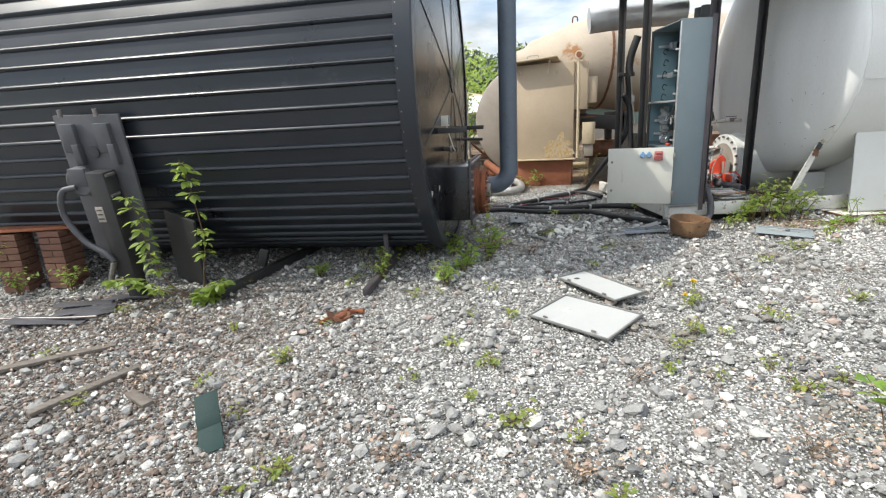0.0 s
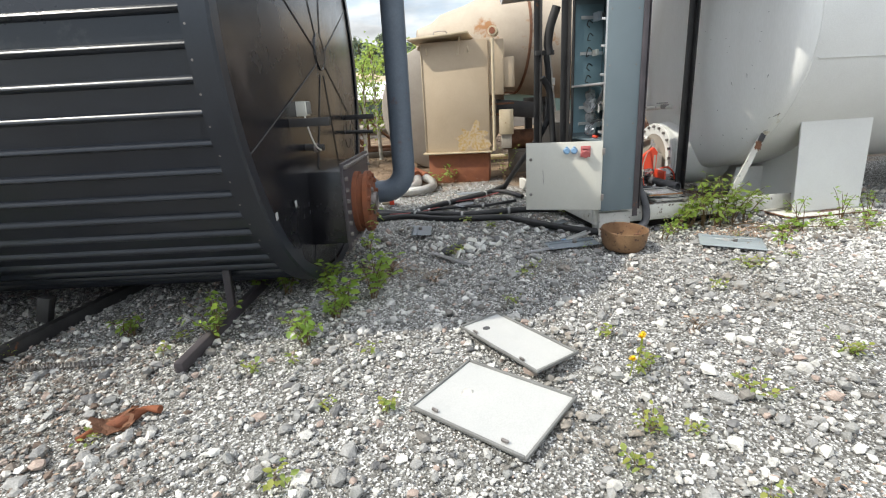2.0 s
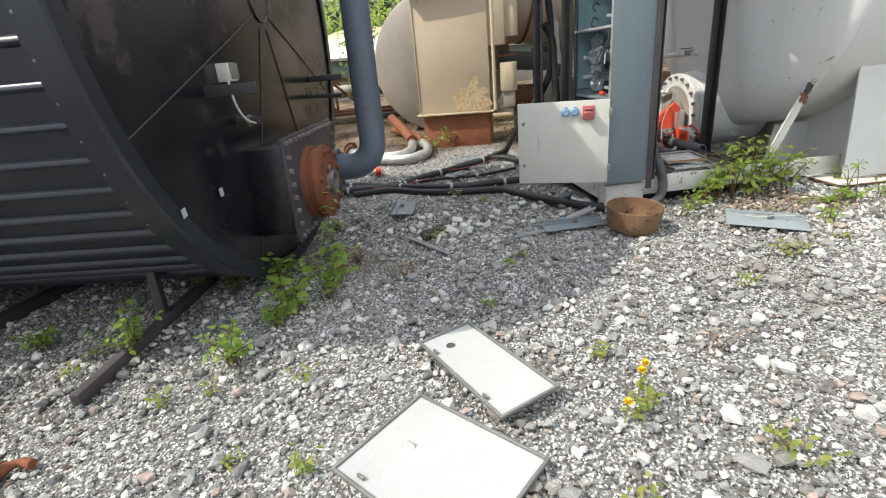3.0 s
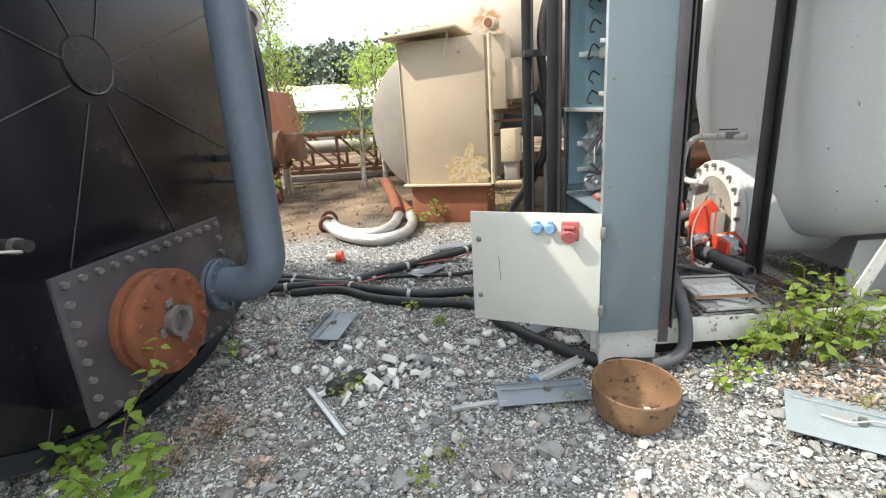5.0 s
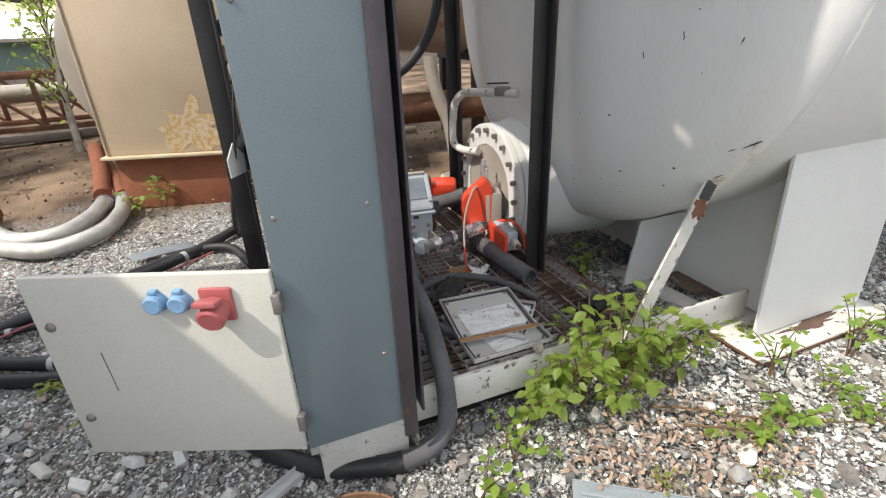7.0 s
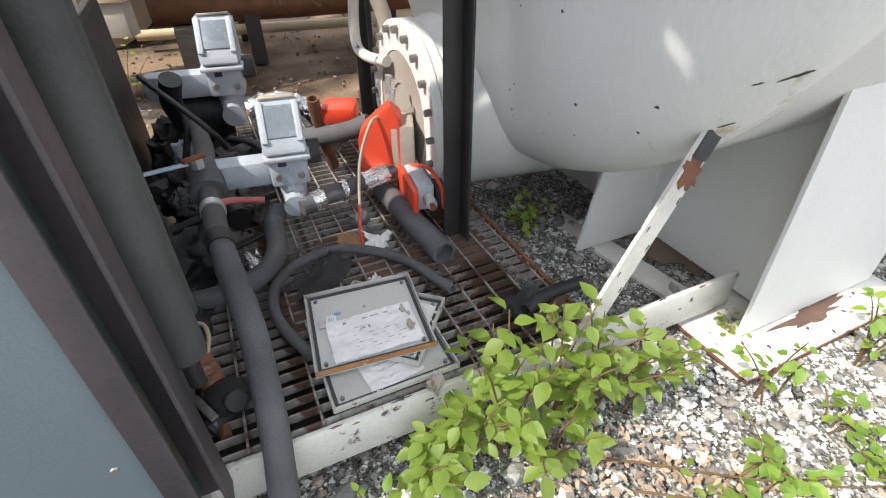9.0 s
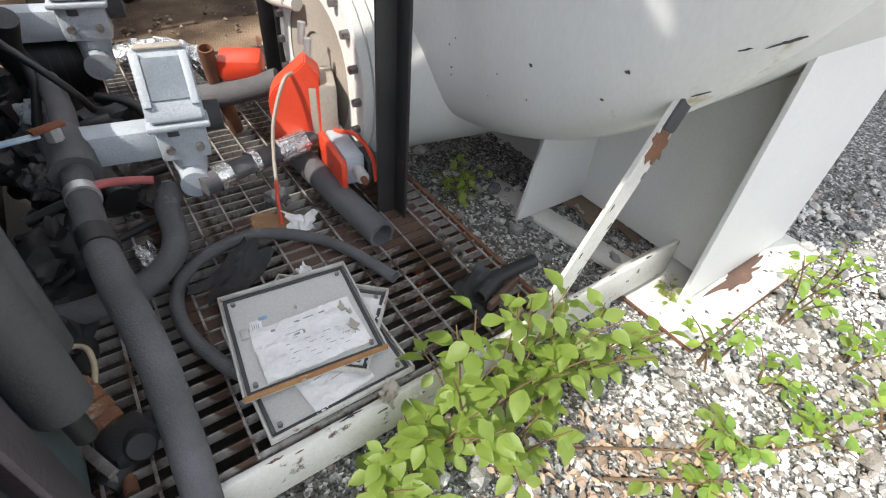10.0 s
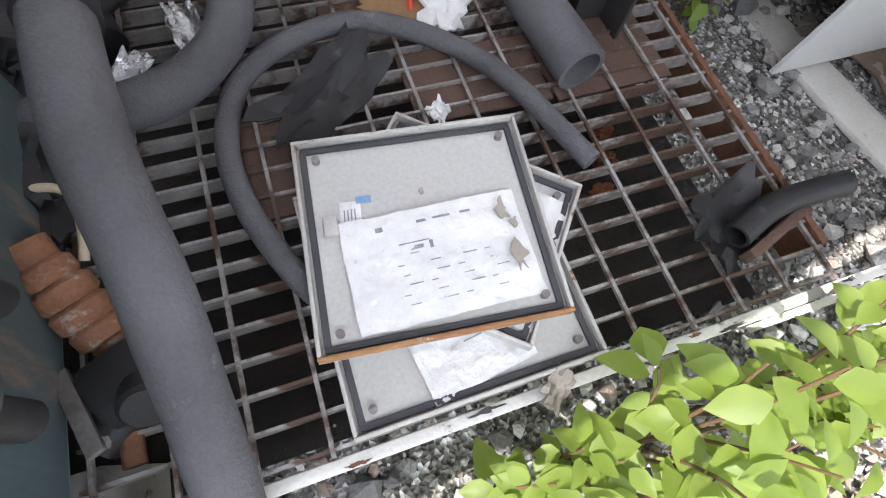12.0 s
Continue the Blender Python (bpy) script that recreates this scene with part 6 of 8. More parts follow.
scrap_sheet("tape_scrap", (3.57, 6.42, 0.50), (0.08, 0.06), 10, "gasket", "dark grey tape scrap on the grating", "scrap", 0.9, seed=13, ragged=0.3)
scrap_sheet("foil_scrap", (3.16, 6.30, 0.50), (0.05, 0.12), 10, "foil", "torn foil scrap among the hoses", "scrap", 0.8, seed=14, ragged=0.6)
scrap_sheet("foil_scrap", (3.06, 6.22, 0.50), (0.05, 0.10), -30, "foil", "torn foil scrap beside the hoses", "scrap", 0.8, seed=15, ragged=0.6)

backing = thing("rubber_screen", (2.80, 6.9, 0.5), "black rubber sheet standing behind the hoses", "screen")
part("sheet", B((2.80, 6.95, 0.82), (0.02, 1.35, 0.76), turn(1), 0.004), "rubber", backing)
part("rail", B((2.80, 6.95, 1.21), (0.03, 1.35, 0.03), turn(1), 0.004), "frame_dark", backing)


def crumpled(name, at, size, material, label, category, seed, group=""):
    """A crumpled lump of plastic or lagging."""
    return solid(name, crumple(at, size, seed, 4), material, label, category, group, smooth=35)


for k, (p, s) in enumerate((((2.96, 6.88, 0.54), (0.22, 0.30, 0.22)), ((3.16, 7.10, 0.52), (0.28, 0.24, 0.18)), ((2.95, 6.45, 0.50), (0.17, 0.34, 0.14)), ((3.16, 6.72, 0.50), (0.16, 0.22, 0.14)), ((2.93, 7.25, 0.58), (0.20, 0.26, 0.30)), ((2.93, 6.12, 0.49), (0.12, 0.26, 0.10)))):
    crumpled("plastic_wrap", p, s, "rubber", "crumpled black plastic wrap among the burner gear", "wrapping", k + 1, "black wraps on the grating")
crumpled("lagging_lump", (3.00, 7.0, 0.66), (0.10, 0.09, 0.12), "valve_grey", "dusty grey pipe joint among the burner gear", "fitting", 9)
crumpled("lagging_lump", (2.97, 6.72, 0.585), (0.10, 0.13, 0.10), "foam", "lump of torn grey lagging among the hoses", "lagging", 10)
hose("yellow_tube", [(2.88, 5.98, 0.53), (2.93, 6.03, 0.535), (2.975, 6.02, 0.53), (2.985, 5.97, 0.52), (2.975, 5.93, 0.50)], 0.0065, "tan_trim", "thin yellowed tube bent beside the risers", "tube", seg=8)
for a, b, r in (((2.88, 6.30, 0.49), (3.22, 6.44, 0.53), 0.012), ((2.9, 6.55, 0.56), (3.3, 6.75, 0.52), 0.016), ((3.0, 7.15, 0.85), (3.0, 6.75, 0.50), 0.014), ((3.18, 7.2, 0.62), (3.45, 6.85, 0.50), 0.02)):
    a, b = Vector(a), Vector(b)
    hose("burner_cable", [a, a.lerp(b, 0.3) + Vector((0.03, -0.02, 0.03)), a.lerp(b, 0.7) + Vector((-0.03, 0.02, -0.01)), b], r, "cable", "black cable lying among the burner gear", "cable", seg=8)
for x, y, w, h, d in ((3.88, 6.15, 0.25, 0.20, 2), (3.62, 6.14, 0.26, 0.16, -3), (3.47, 6.36, 0.18, 0.16, 0), (3.24, 6.05, 0.10, 0.20, 0)):
    solid("rust_plate", B((x, y, 0.449), (w, h, 0.006), turn(d * 0.3), 0.001), "grating_rust", "flat rust-brown steel plate lying on the grating", "plate", "rusty plates on the grating")
solid("bar_end", B((3.99, 5.69, 0.472), (0.16, 0.018, 0.03), turn(18), 0.003), "grating_rust", "rusty flat-bar offcut by the skid edge", "scrap")
for k, (x, y) in enumerate(((3.86, 5.92), (3.90, 5.99), (3.93, 6.06), (3.87, 6.02))):
    crumpled("rust_lump", (x, y, 0.285), (0.045, 0.035, 0.03), "orange_rust", "rusty red lump on the soil under the grating", "scrap", 20 + k, "rusty lumps under the grating")


# ---- cables and debris in the yard ----
def on_ground(x, y, up=0.0):
    return Vector((x, y, ground_z(x, y) + up))


def ground_line(pts, up):
    return [on_ground(x, y, up) for x, y in pts]


for pts, r, label in (
        ([(0.02, 7.50), (0.5, 7.28), (0.85, 7.16), (1.2, 7.27), (1.5, 7.42), (1.9, 7.64), (2.2, 7.9), (2.38, 8.1)], 0.034, "black sleeved cable bundle with white tape marks on the gravel"),
        ([(0.05, 7.38), (0.5, 7.20), (0.9, 7.12), (1.25, 7.34), (1.6, 7.55), (2.0, 7.8), (2.3, 7.75), (2.45, 7.4)], 0.030, "black sleeved cable on the gravel"),
        ([(0.1, 7.05), (0.46, 7.10), (0.87, 7.10), (1.2, 6.86), (1.56, 6.70), (1.91, 6.66), (2.3, 6.62), (2.6, 6.5)], 0.036, "black hose lying on the gravel"),
        ([(0.3, 7.15), (0.6, 7.12), (1.0, 7.2), (1.5, 7.15), (1.9, 7.1), (2.3, 7.2)], 0.018, "thin black cable on the gravel")):
    z = ground_line(pts, r)
    z = [v + Vector((0, 0, 0.02 * (1 + noise.noise(v * 3)))) for v in z]
    c = thing("yard_cable", z[0], label, "cable", "cables across the yard")
    part("sheath", T(z, r, seg=12, n=6), "cable", c)
    line = smooth_line(z, 6)
    for k in range(5, len(line) - 2, 9):
        d = (line[k + 1] - line[k]).normalized()
        part("tape_mark", C(line[k] - d * 0.014, line[k] + d * 0.014, r + 0.003, seg=14), "panel_white", c, "white tape mark")
hose("riser_cable", [(2.38, 8.08, 0.28), (2.40, 7.75, 0.50), (2.46, 7.35, 0.80), (2.58, 7.06, 1.10), (2.66, 7.02, 1.35), (2.66, 7.02, 1.7), (2.62, 7.0, 2.0)], 0.034, "cable", "black sleeved cable rising to the skid frame", "cable")
hose("riser_cable", [(2.70, 6.9, 0.5), (2.70, 6.95, 0.9), (2.69, 7.0, 1.3), (2.66, 7.0, 1.6), (2.56, 6.98, 1.75)], 0.038, "rubber", "thick black hose rising in the skid frame", "hose")
hose("riser_pipe", [(2.66, 7.0, 2.0), (2.64, 7.0, 2.12), (2.66, 6.98, 2.3), (2.72, 6.95, 2.5)], 0.05, "frame_dark", "dark bent pipe at the skid frame's head", "pipe")
hose("slant_pipe", [(2.72, 7.2, 2.05), (2.82, 7.35, 1.7), (2.92, 7.5, 1.35)], 0.024, "white_worn", "slanting pale pipe behind the frame", "pipe")
hose("hanging_hose", [(3.78, 7.0, 2.5), (3.76, 7.0, 2.1), (3.68, 7.0, 1.72), (3.52, 7.0, 1.5), (3.3, 7.02, 1.38)], 0.028, "cable", "black hose hanging from the platform", "hose")
jb = thing("junction_box", (2.68, 7.1, 1.7), "small pale junction box on the frame", "box")
part("case", B((2.69, 7.08, 1.70), (0.12, 0.08, 0.09), None, 0.006), "door_grey", jb)
part("gland", C((2.69, 7.08, 1.655), (2.69, 7.08, 1.62), 0.016, seg=10), "gasket", jb)
part("crossbar", B((2.60, 7.0, 2.02), (0.22, 0.05, 0.05), None, 0.004), "frame_dark", jb)


def red_tape(pts):
    return hose("warning_tape", ground_line(pts, 0.06), 0.006, "red_socket", "faded red tape along the cables", "tape", seg=6)


red_tape([(1.2, 7.3), (1.5, 7.4), (1.9, 7.5), (2.2, 7.7)])
red_tape([(0.6, 7.1), (1.0, 7.05), (1.3, 7.2)])

# flexible steel hoses with flanges, and the red pipe they come from
for pts in ([(0.30, 9.45), (0.50, 8.98), (0.80, 8.62), (1.06, 8.62), (1.20, 8.90), (1.24, 9.3)], [(0.34, 9.15), (0.62, 8.62), (1.05, 8.30), (1.36, 8.48), (1.44, 8.9), (1.40, 9.3)]):
    z = ground_line(pts, 0.075)
    f = thing("flexible_hose", z[0], "braided steel flexible hose with a rusty flange", "hose", "braided hoses on the soil")
    bm = T(z, 0.062, seg=16, n=10)
    part("braid", bm, "braid", f)
    d = (z[0] - z[1]).normalized()
    part("flange", C(z[0], z[0] + d * 0.03, 0.115, seg=24), "rust", f, "rusty round flange")
    part("ferrule", C(z[0] - d * 0.08, z[0], 0.072, seg=20), "alu", f)
    e = (z[-1] - z[-2]).normalized()
    part("ferrule", C(z[-1] - e * 0.02, z[-1] + e * 0.07, 0.072, seg=20), "alu", f)
hose("red_pipe", [(1.24, 9.32, 0.40), (1.14, 9.9, 0.50), (0.98, 10.6, 0.62)], 0.075, "orange_rust", "rusty red pipe leading to the braided hoses", "pipe")
hose("red_pipe", [(1.40, 9.32, 0.38), (1.22, 10.0, 0.42), (1.0, 10.8, 0.40)], 0.06, "orange_rust", "thinner rusty red pipe beside the old tank", "pipe")
cap = thing("pipe_plug", on_ground(0.70, 7.86), "orange plastic pipe plug lying on the gravel", "plug")
part("body", C(on_ground(0.60, 7.87, 0.05), on_ground(0.70, 7.86, 0.055), 0.04), "tan_trim", cap)
part("rim", C(on_ground(0.70, 7.86, 0.055), on_ground(0.76, 7.855, 0.056), 0.055), "red", cap)


def flat_plate(name, x, y, w, d, deg, material, label, up=0.03, tilt=(0, 0), lip=0.0):
    at = on_ground(x, y, up)
    t = thing(name, at, label, "scrap", "metal scraps on the gravel")
    m = turn(deg, tilt[0], tilt[1])
    part("sheet", B(at, (w, d, 0.004), m, 0.0012), material, t)
    if lip:
        part("fold", B(at + m.to_3x3() @ Vector((0, d / 2, lip / 2)), (w, 0.004, lip), m, 0.001), material, t)
        part("fold", B(at + m.to_3x3() @ Vector((0, d / 2 - 0.05, 0.008)), (w * 0.9, 0.012, 0.012), m, 0.002), material, t)
        part("boss", C(at + m.to_3x3() @ Vector((0.03, 0.02, 0.0)), at + m.to_3x3() @ Vector((0.03, 0.02, 0.03)), 0.02, seg=12), "bolt", t)
    return t


flat_plate("bracket_plate", 0.975, 6.31, 0.47, 0.20, 82, "scrap_blue", "blue-grey bracket plate lying on the gravel", 0.035, (3, 2), 0.03)
flat_plate("sheet_strip", 2.255, 5.30, 0.47, 0.17, 0, "scrap_blue", "blue-grey sheet strip lying by the rusty pot", 0.04, (4, -1), 0.012)
flat_plate("metal_sheet", 3.53, 4.88, 0.50, 0.32, -33, "scrap_sheet", "pale blue-grey metal sheet lying on the gravel", 0.035, (2, 2), 0.008)
flat_plate("sheet_strip", 2.42, 6.05, 0.3, 0.10, 40, "scrap_blue", "blue-grey sheet offcut under the cabinet door", 0.03, (5, 3))
flat_plate("sheet_strip", 1.65, 7.25, 0.4, 0.12, 50, "scrap_blue", "dark sheet offcut among the cables", 0.05, (5, 3))
flat_plate("sheet_strip", 1.85, 7.95, 0.4, 0.12, 20, "scrap_blue", "dark sheet offcut behind the cables", 0.04, (5, 3))
hose("drip", [(3.42, 4.94, 0.250), (3.50, 4.87, 0.252), (3.60, 4.86, 0.255), (3.69, 4.80, 0.255)], 0.004, "panel_white", "white cord lying on the sheet panel", "cord", seg=6)


def bar(name, a, b, w, h, material, label):
    a, b = Vector(a), Vector(b)
    d = b - a
    m = turn(math.degrees(math.atan2(d.y, d.x)), 0, -math.degrees(math.asin(d.z / d.length)))
    t = thing(name, a, label, "profile", "metal scraps on the gravel")
    part("web", B((a + b) / 2, (d.length, w, 0.003), m, 0.0), material, t)
    for s in (-1, 1):
        part("flange", B((a + b) / 2 + m.to_3x3() @ Vector((0, s * (w / 2 - 0.002), h / 2)), (d.length, 0.003, h), m, 0.0), material, t)


bar("aluminium_rail", on_ground(0.97, 5.54, 0.03), on_ground(1.25, 5.12, 0.02), 0.035, 0.012, "alu", "bare aluminium mounting rail on the gravel")
bar("aluminium_rail", on_ground(1.78, 5.24, 0.025), on_ground(2.06, 5.27, 0.03), 0.03, 0.012, "alu", "short bare aluminium rail on the gravel")
bar("plastic_duct", on_ground(2.27, 5.43, 0.03), on_ground(2.54, 5.58, 0.04), 0.05, 0.02, "panel_white", "white plastic cable duct piece on the gravel")
rag = bmesh.new()
bmesh.ops.create_grid(rag, x_segments=16, y_segments=12, size=0.5)
for v in rag.verts:
    p = v.co.copy()
    v.co = on_ground(1.22, 5.60) + Vector((p.x * 0.30, p.y * 0.16 + 0.08 * p.x, 0.05 + 0.035 * noise.noise(p * 4) - 0.10 * (p.x ** 2 + p.y ** 2)))
solid("black_rag", rag, "cable", "crumpled black rag on the gravel", "rag", smooth=60)

block_rng = random.Random(11)


def terminal_block(x, y):
    s = block_rng.uniform(0.042, 0.074)
    at = on_ground(x, y, 0.022)
    t = thing("terminal_block", at, "broken white terminal block on the gravel", "terminal", "terminal blocks strewn on the gravel")
    m = turn(block_rng.uniform(0, 180), block_rng.uniform(-40, 40), block_rng.uniform(-40, 40))
    bm = B(at, (s * block_rng.uniform(0.9, 1.5), s * 0.8, s * block_rng.uniform(0.35, 0.7)), m, 0.004)
    for v in bm.verts:
        v.co += Vector((noise.noise(v.co * 37), noise.noise(v.co * 37 + Vector((5, 0, 0))), noise.noise(v.co * 37 + Vector((0, 5, 0))))) * s * 0.22
    part("body", bm, block_rng.choice(["ceramic", "ceramic", "door_grey"]), t)
    if block_rng.random() < 0.45:
        for k in range(2):
            part("slot", B(at + m.to_3x3() @ Vector((s * 0.3 * (k - 0.5), -s * 0.40, 0)), (s * 0.14, 0.006, s * 0.2), m, 0.0), "gasket", t)


for x, y in ((1.02, 5.72), (1.08, 5.62), (1.30, 5.66), (1.38, 5.70), (1.44, 5.62), (1.50, 5.68), (1.34, 5.55), (1.26, 5.52), (1.40, 5.44), (1.58, 5.62), (1.64, 5.60), (1.12, 5.98), (1.20, 6.0), (1.34, 5.98), (1.62, 6.02), (1.05, 5.48), (1.55, 5.80), (1.72, 5.72), (1.30, 5.36), (2.50, 5.90), (2.56, 5.84), (1.95, 5.92), (1.42, 5.80), (1.47, 5.52), (1.10, 5.80), (1.20, 5.42), (1.78, 5.88), (2.05, 6.02), (2.12, 5.86)):
    terminal_block(x, y)
blue_bit = thing("wire_connector", on_ground(2.24, 5.46), "small blue wire connector on the gravel", "connector")
part("body", B(on_ground(2.24, 5.46, 0.03), (0.05, 0.03, 0.02), turn(20), 0.005), "blue_socket", blue_bit)
part("cap", C(on_ground(2.265, 5.47, 0.03), on_ground(2.29, 5.48, 0.03), 0.009, seg=10), "blue_socket", blue_bit)

clampm = pose(-1.26, 2.17, ground_z(-1.26, 2.17) + 0.075, 14, 24, -66)
cl = thing("sheet_clip", clampm.translation, "dark green folded sheet-metal clip on the gravel", "scrap")
for c, s in (((-0.10, 0, 0.02), (0.14, 0.12, 0.005)), ((0.0, 0, 0.006), (0.07, 0.12, 0.005)), ((0.10, 0, 0.0), (0.14, 0.12, 0.005))):
    part("fold", B(clampm @ Vector(c), s, clampm.to_3x3().to_4x4() @ turn(0, 0, 22 if c[0] == 0 else 4), 0.001), "green_clip", cl)
hose("rusty_wrap", ground_line([(-0.99, 3.42), (-0.93, 3.50), (-0.84, 3.52), (-0.76, 3.60), (-0.68, 3.58)], 0.03), 0.02, "orange_rust", "crumpled rusty strip on the gravel", "scrap", jitter=0.9)
scrap_sheet("rusty_strip", on_ground(-0.86, 3.50, 0.03), (0.17, 0.07), 25, "rust", "curled rusty brown strip on the gravel", "scrap", 0.7, seed=4, ragged=0.6)
spring = [on_ground(-1.78 + 0.55 * k / 160, 4.27 - 0.09 * k / 160, 0.028) + Vector((0, 0.018 * math.cos(k * 0.9), 0.018 * math.sin(k * 0.9))) for k in range(161)]
solid("coil_spring", T(spring, 0.0035, seg=5, n=0), "bolt", "long thin coil spring lying on the gravel", "spring")
for x0, y0, x1, y1, w in ((-3.3, 2.9, -2.5, 3.32, 0.07), (-2.42, 2.42, -2.1, 2.95, 0.06), (-1.95, 2.6, -1.75, 2.45, 0.06)):
    a, b = on_ground(x0, y0, 0.03), on_ground(x1, y1, 0.03)
    d = b - a
    solid("timber_batten", B((a + b) / 2, (d.length, w, 0.025), turn(math.degrees(math.atan2(d.y, d.x)), 3), 0.004), "wood", "grey weathered timber batten on the gravel", "timber", "weathered battens")
for x, y, w, d, a, tl in ((-3.38, 4.22, 0.5, 0.12, 8, 3), (-3.25, 4.05, 0.46, 0.13, 22, 6), (-3.45, 3.86, 0.7, 0.16, -2, 3), (-3.0, 4.32, 0.36, 0.16, 5, -4), (-3.1, 3.95, 0.3, 0.1, 35, 8)):
    flat_plate("sheet_offcut", x, y, w, d, a, "dark_paint", "dark grey sheet-metal offcut on the gravel", 0.04, (tl, 2))
hose("grey_conduit", ground_line([(-4.4, 3.95), (-3.8, 3.93), (-3.3, 3.86), (-3.0, 3.84)], 0.05), 0.012, "bolt", "thin grey conduit lying among offcuts", "conduit", seg=8)


def build_pier(x, y, courses, deg):
    t = thing("brick_pier", on_ground(x, y), "small pier of stacked red-brown bricks", "pier", "brick piers by the tank")
    me = finish(B((0, 0, 0), (0.25, 0.12, 0.062), None, 0.004), "brick", "brick")
    for k in range(courses):
        for j in range(2):
            ob = hang(new("brick", me), t)
            across = k % 2
            off = Vector((0, (j - 0.5) * 0.128, 0)) if not across else Vector(((j - 0.5) * 0.128, 0, 0))
            ob.matrix_basis = Matrix.Translation(on_ground(x, y, 0.03 + 0.069 * k)) @ turn(deg + (90 if across else 0) + 2 * math.sin(k * 3.1)) @ Matrix.Translation(off if not across else Vector((0, (j - 0.5) * 0.128, 0)))
    return t


build_pier(-4.55, 4.95, 9, 4)
build_pier(-4.08, 4.98, 9, -6)
plank = solid("timber_plank", B((-4.3, 4.97, ground_z(-4.3, 4.97) + 0.645), (0.85, 0.24, 0.03), turn(4), 0.004), "rust_base", "reddish plank laid over two brick piers", "timber")


# ---- plants ----
def leaf_mesh(name, length, width, fold, material="leaf"):
    """One oval pointed leaf with a fold along its midrib."""
    prof = ((0.0, 0.0), (0.10, 0.42), (0.34, 0.96), (0.6, 0.86), (0.84, 0.38), (1.0, 0.0))
    bm = bmesh.new()
    mid, lft, rgt = [], [], []
    for u, w in prof:
        z = -fold * 0.8 * u * u * length
        mid.append(bm.verts.new((u * length, 0, z)))
        if w:
            lft.append(bm.verts.new((u * length, w * width / 2, z + fold * w * width / 2)))
            rgt.append(bm.verts.new((u * length, -w * width / 2, z + fold * w * width / 2)))
    for side in (lft, rgt):
        bm.faces.new((mid[0], mid[1], side[0]))
        for k in range(3):
            bm.faces.new((mid[k + 1], mid[k + 2], side[k + 1], side[k]))
        bm.faces.new((mid[4], mid[5], side[3]))
    return finish(bm, name, material, 80)


def leaf_into(bm, m, length, width, fold=0.3):
    pts = [(0, 0), (0.3, 0.9), (0.65, 0.75), (1, 0)]
    v = [bm.verts.new(m @ Vector((u * length, 0, -fold * 0.5 * u * u * length))) for u, _ in pts]
    for s in (1, -1):
        w = [bm.verts.new(m @ Vector((u * length, s * p * width / 2, fold * p * width / 2 - fold * 0.5 * u * u * length))) for u, p in pts[1:3]]
        bm.faces.new((v[0], v[1], w[0]))
        bm.faces.new((v[1], v[2], w[1], w[0]))
        bm.faces.new((v[2], v[3], w[1]))


def stems_of(base, count, height, spread, rng, lean=(0, 0)):
    out = []
    for _ in range(count):
        a = rng.uniform(0, 2 * math.pi)
        h = height * rng.uniform(0.6, 1.0)
        s = spread * rng.uniform(0.3, 1.0)
        tip = Vector((math.cos(a) * s + lean[0], math.sin(a) * s + lean[1], h))
        b = Vector(base) + Vector((rng.uniform(-0.03, 0.03), rng.uniform(-0.03, 0.03), 0))
        out.append([b, b + Vector((tip.x * 0.25, tip.y * 0.25, h * 0.45)), b + Vector((tip.x * 0.65, tip.y * 0.65, h * 0.8)), b + tip])
    return out


def build_sapling(base, stems, leaf, rng, label, nodes=6, bunch=7, start=0.35, thick=0.006):
    """A young tree: thin stems with bunches of leaves at their nodes."""
    t = thing("sapling", base, label, "sapling")
    meshes = [leaf_mesh("leaf", leaf * f, leaf * 0.58 * f, fo) for f, fo in ((1.0, 0.2), (0.8, 0.3), (0.6, 0.3))]
    for pts in stems:
        part("stem", T(pts, thick, seg=6, n=5, radii=(thick, thick * 0.4)), "stem", t)
        line = smooth_line(pts, 12)
        for k in range(nodes):
            p = line[min(len(line) - 1, int((start + (1 - start) * (k + 0.6) / nodes) * (len(line) - 1)))]
            side = rng.uniform(0, 360)
            for j in range(bunch):
                m = Matrix.Translation(p) @ turn(side + 360 * j / bunch + rng.uniform(-25, 25), rng.uniform(-30, 30), rng.uniform(-15, 35)) @ Matrix.Translation((rng.uniform(0.01, 0.05), 0, 0))
                ob = hang(new("leaf", rng.choice(meshes)), t)
                ob.matrix_basis = m
    return t


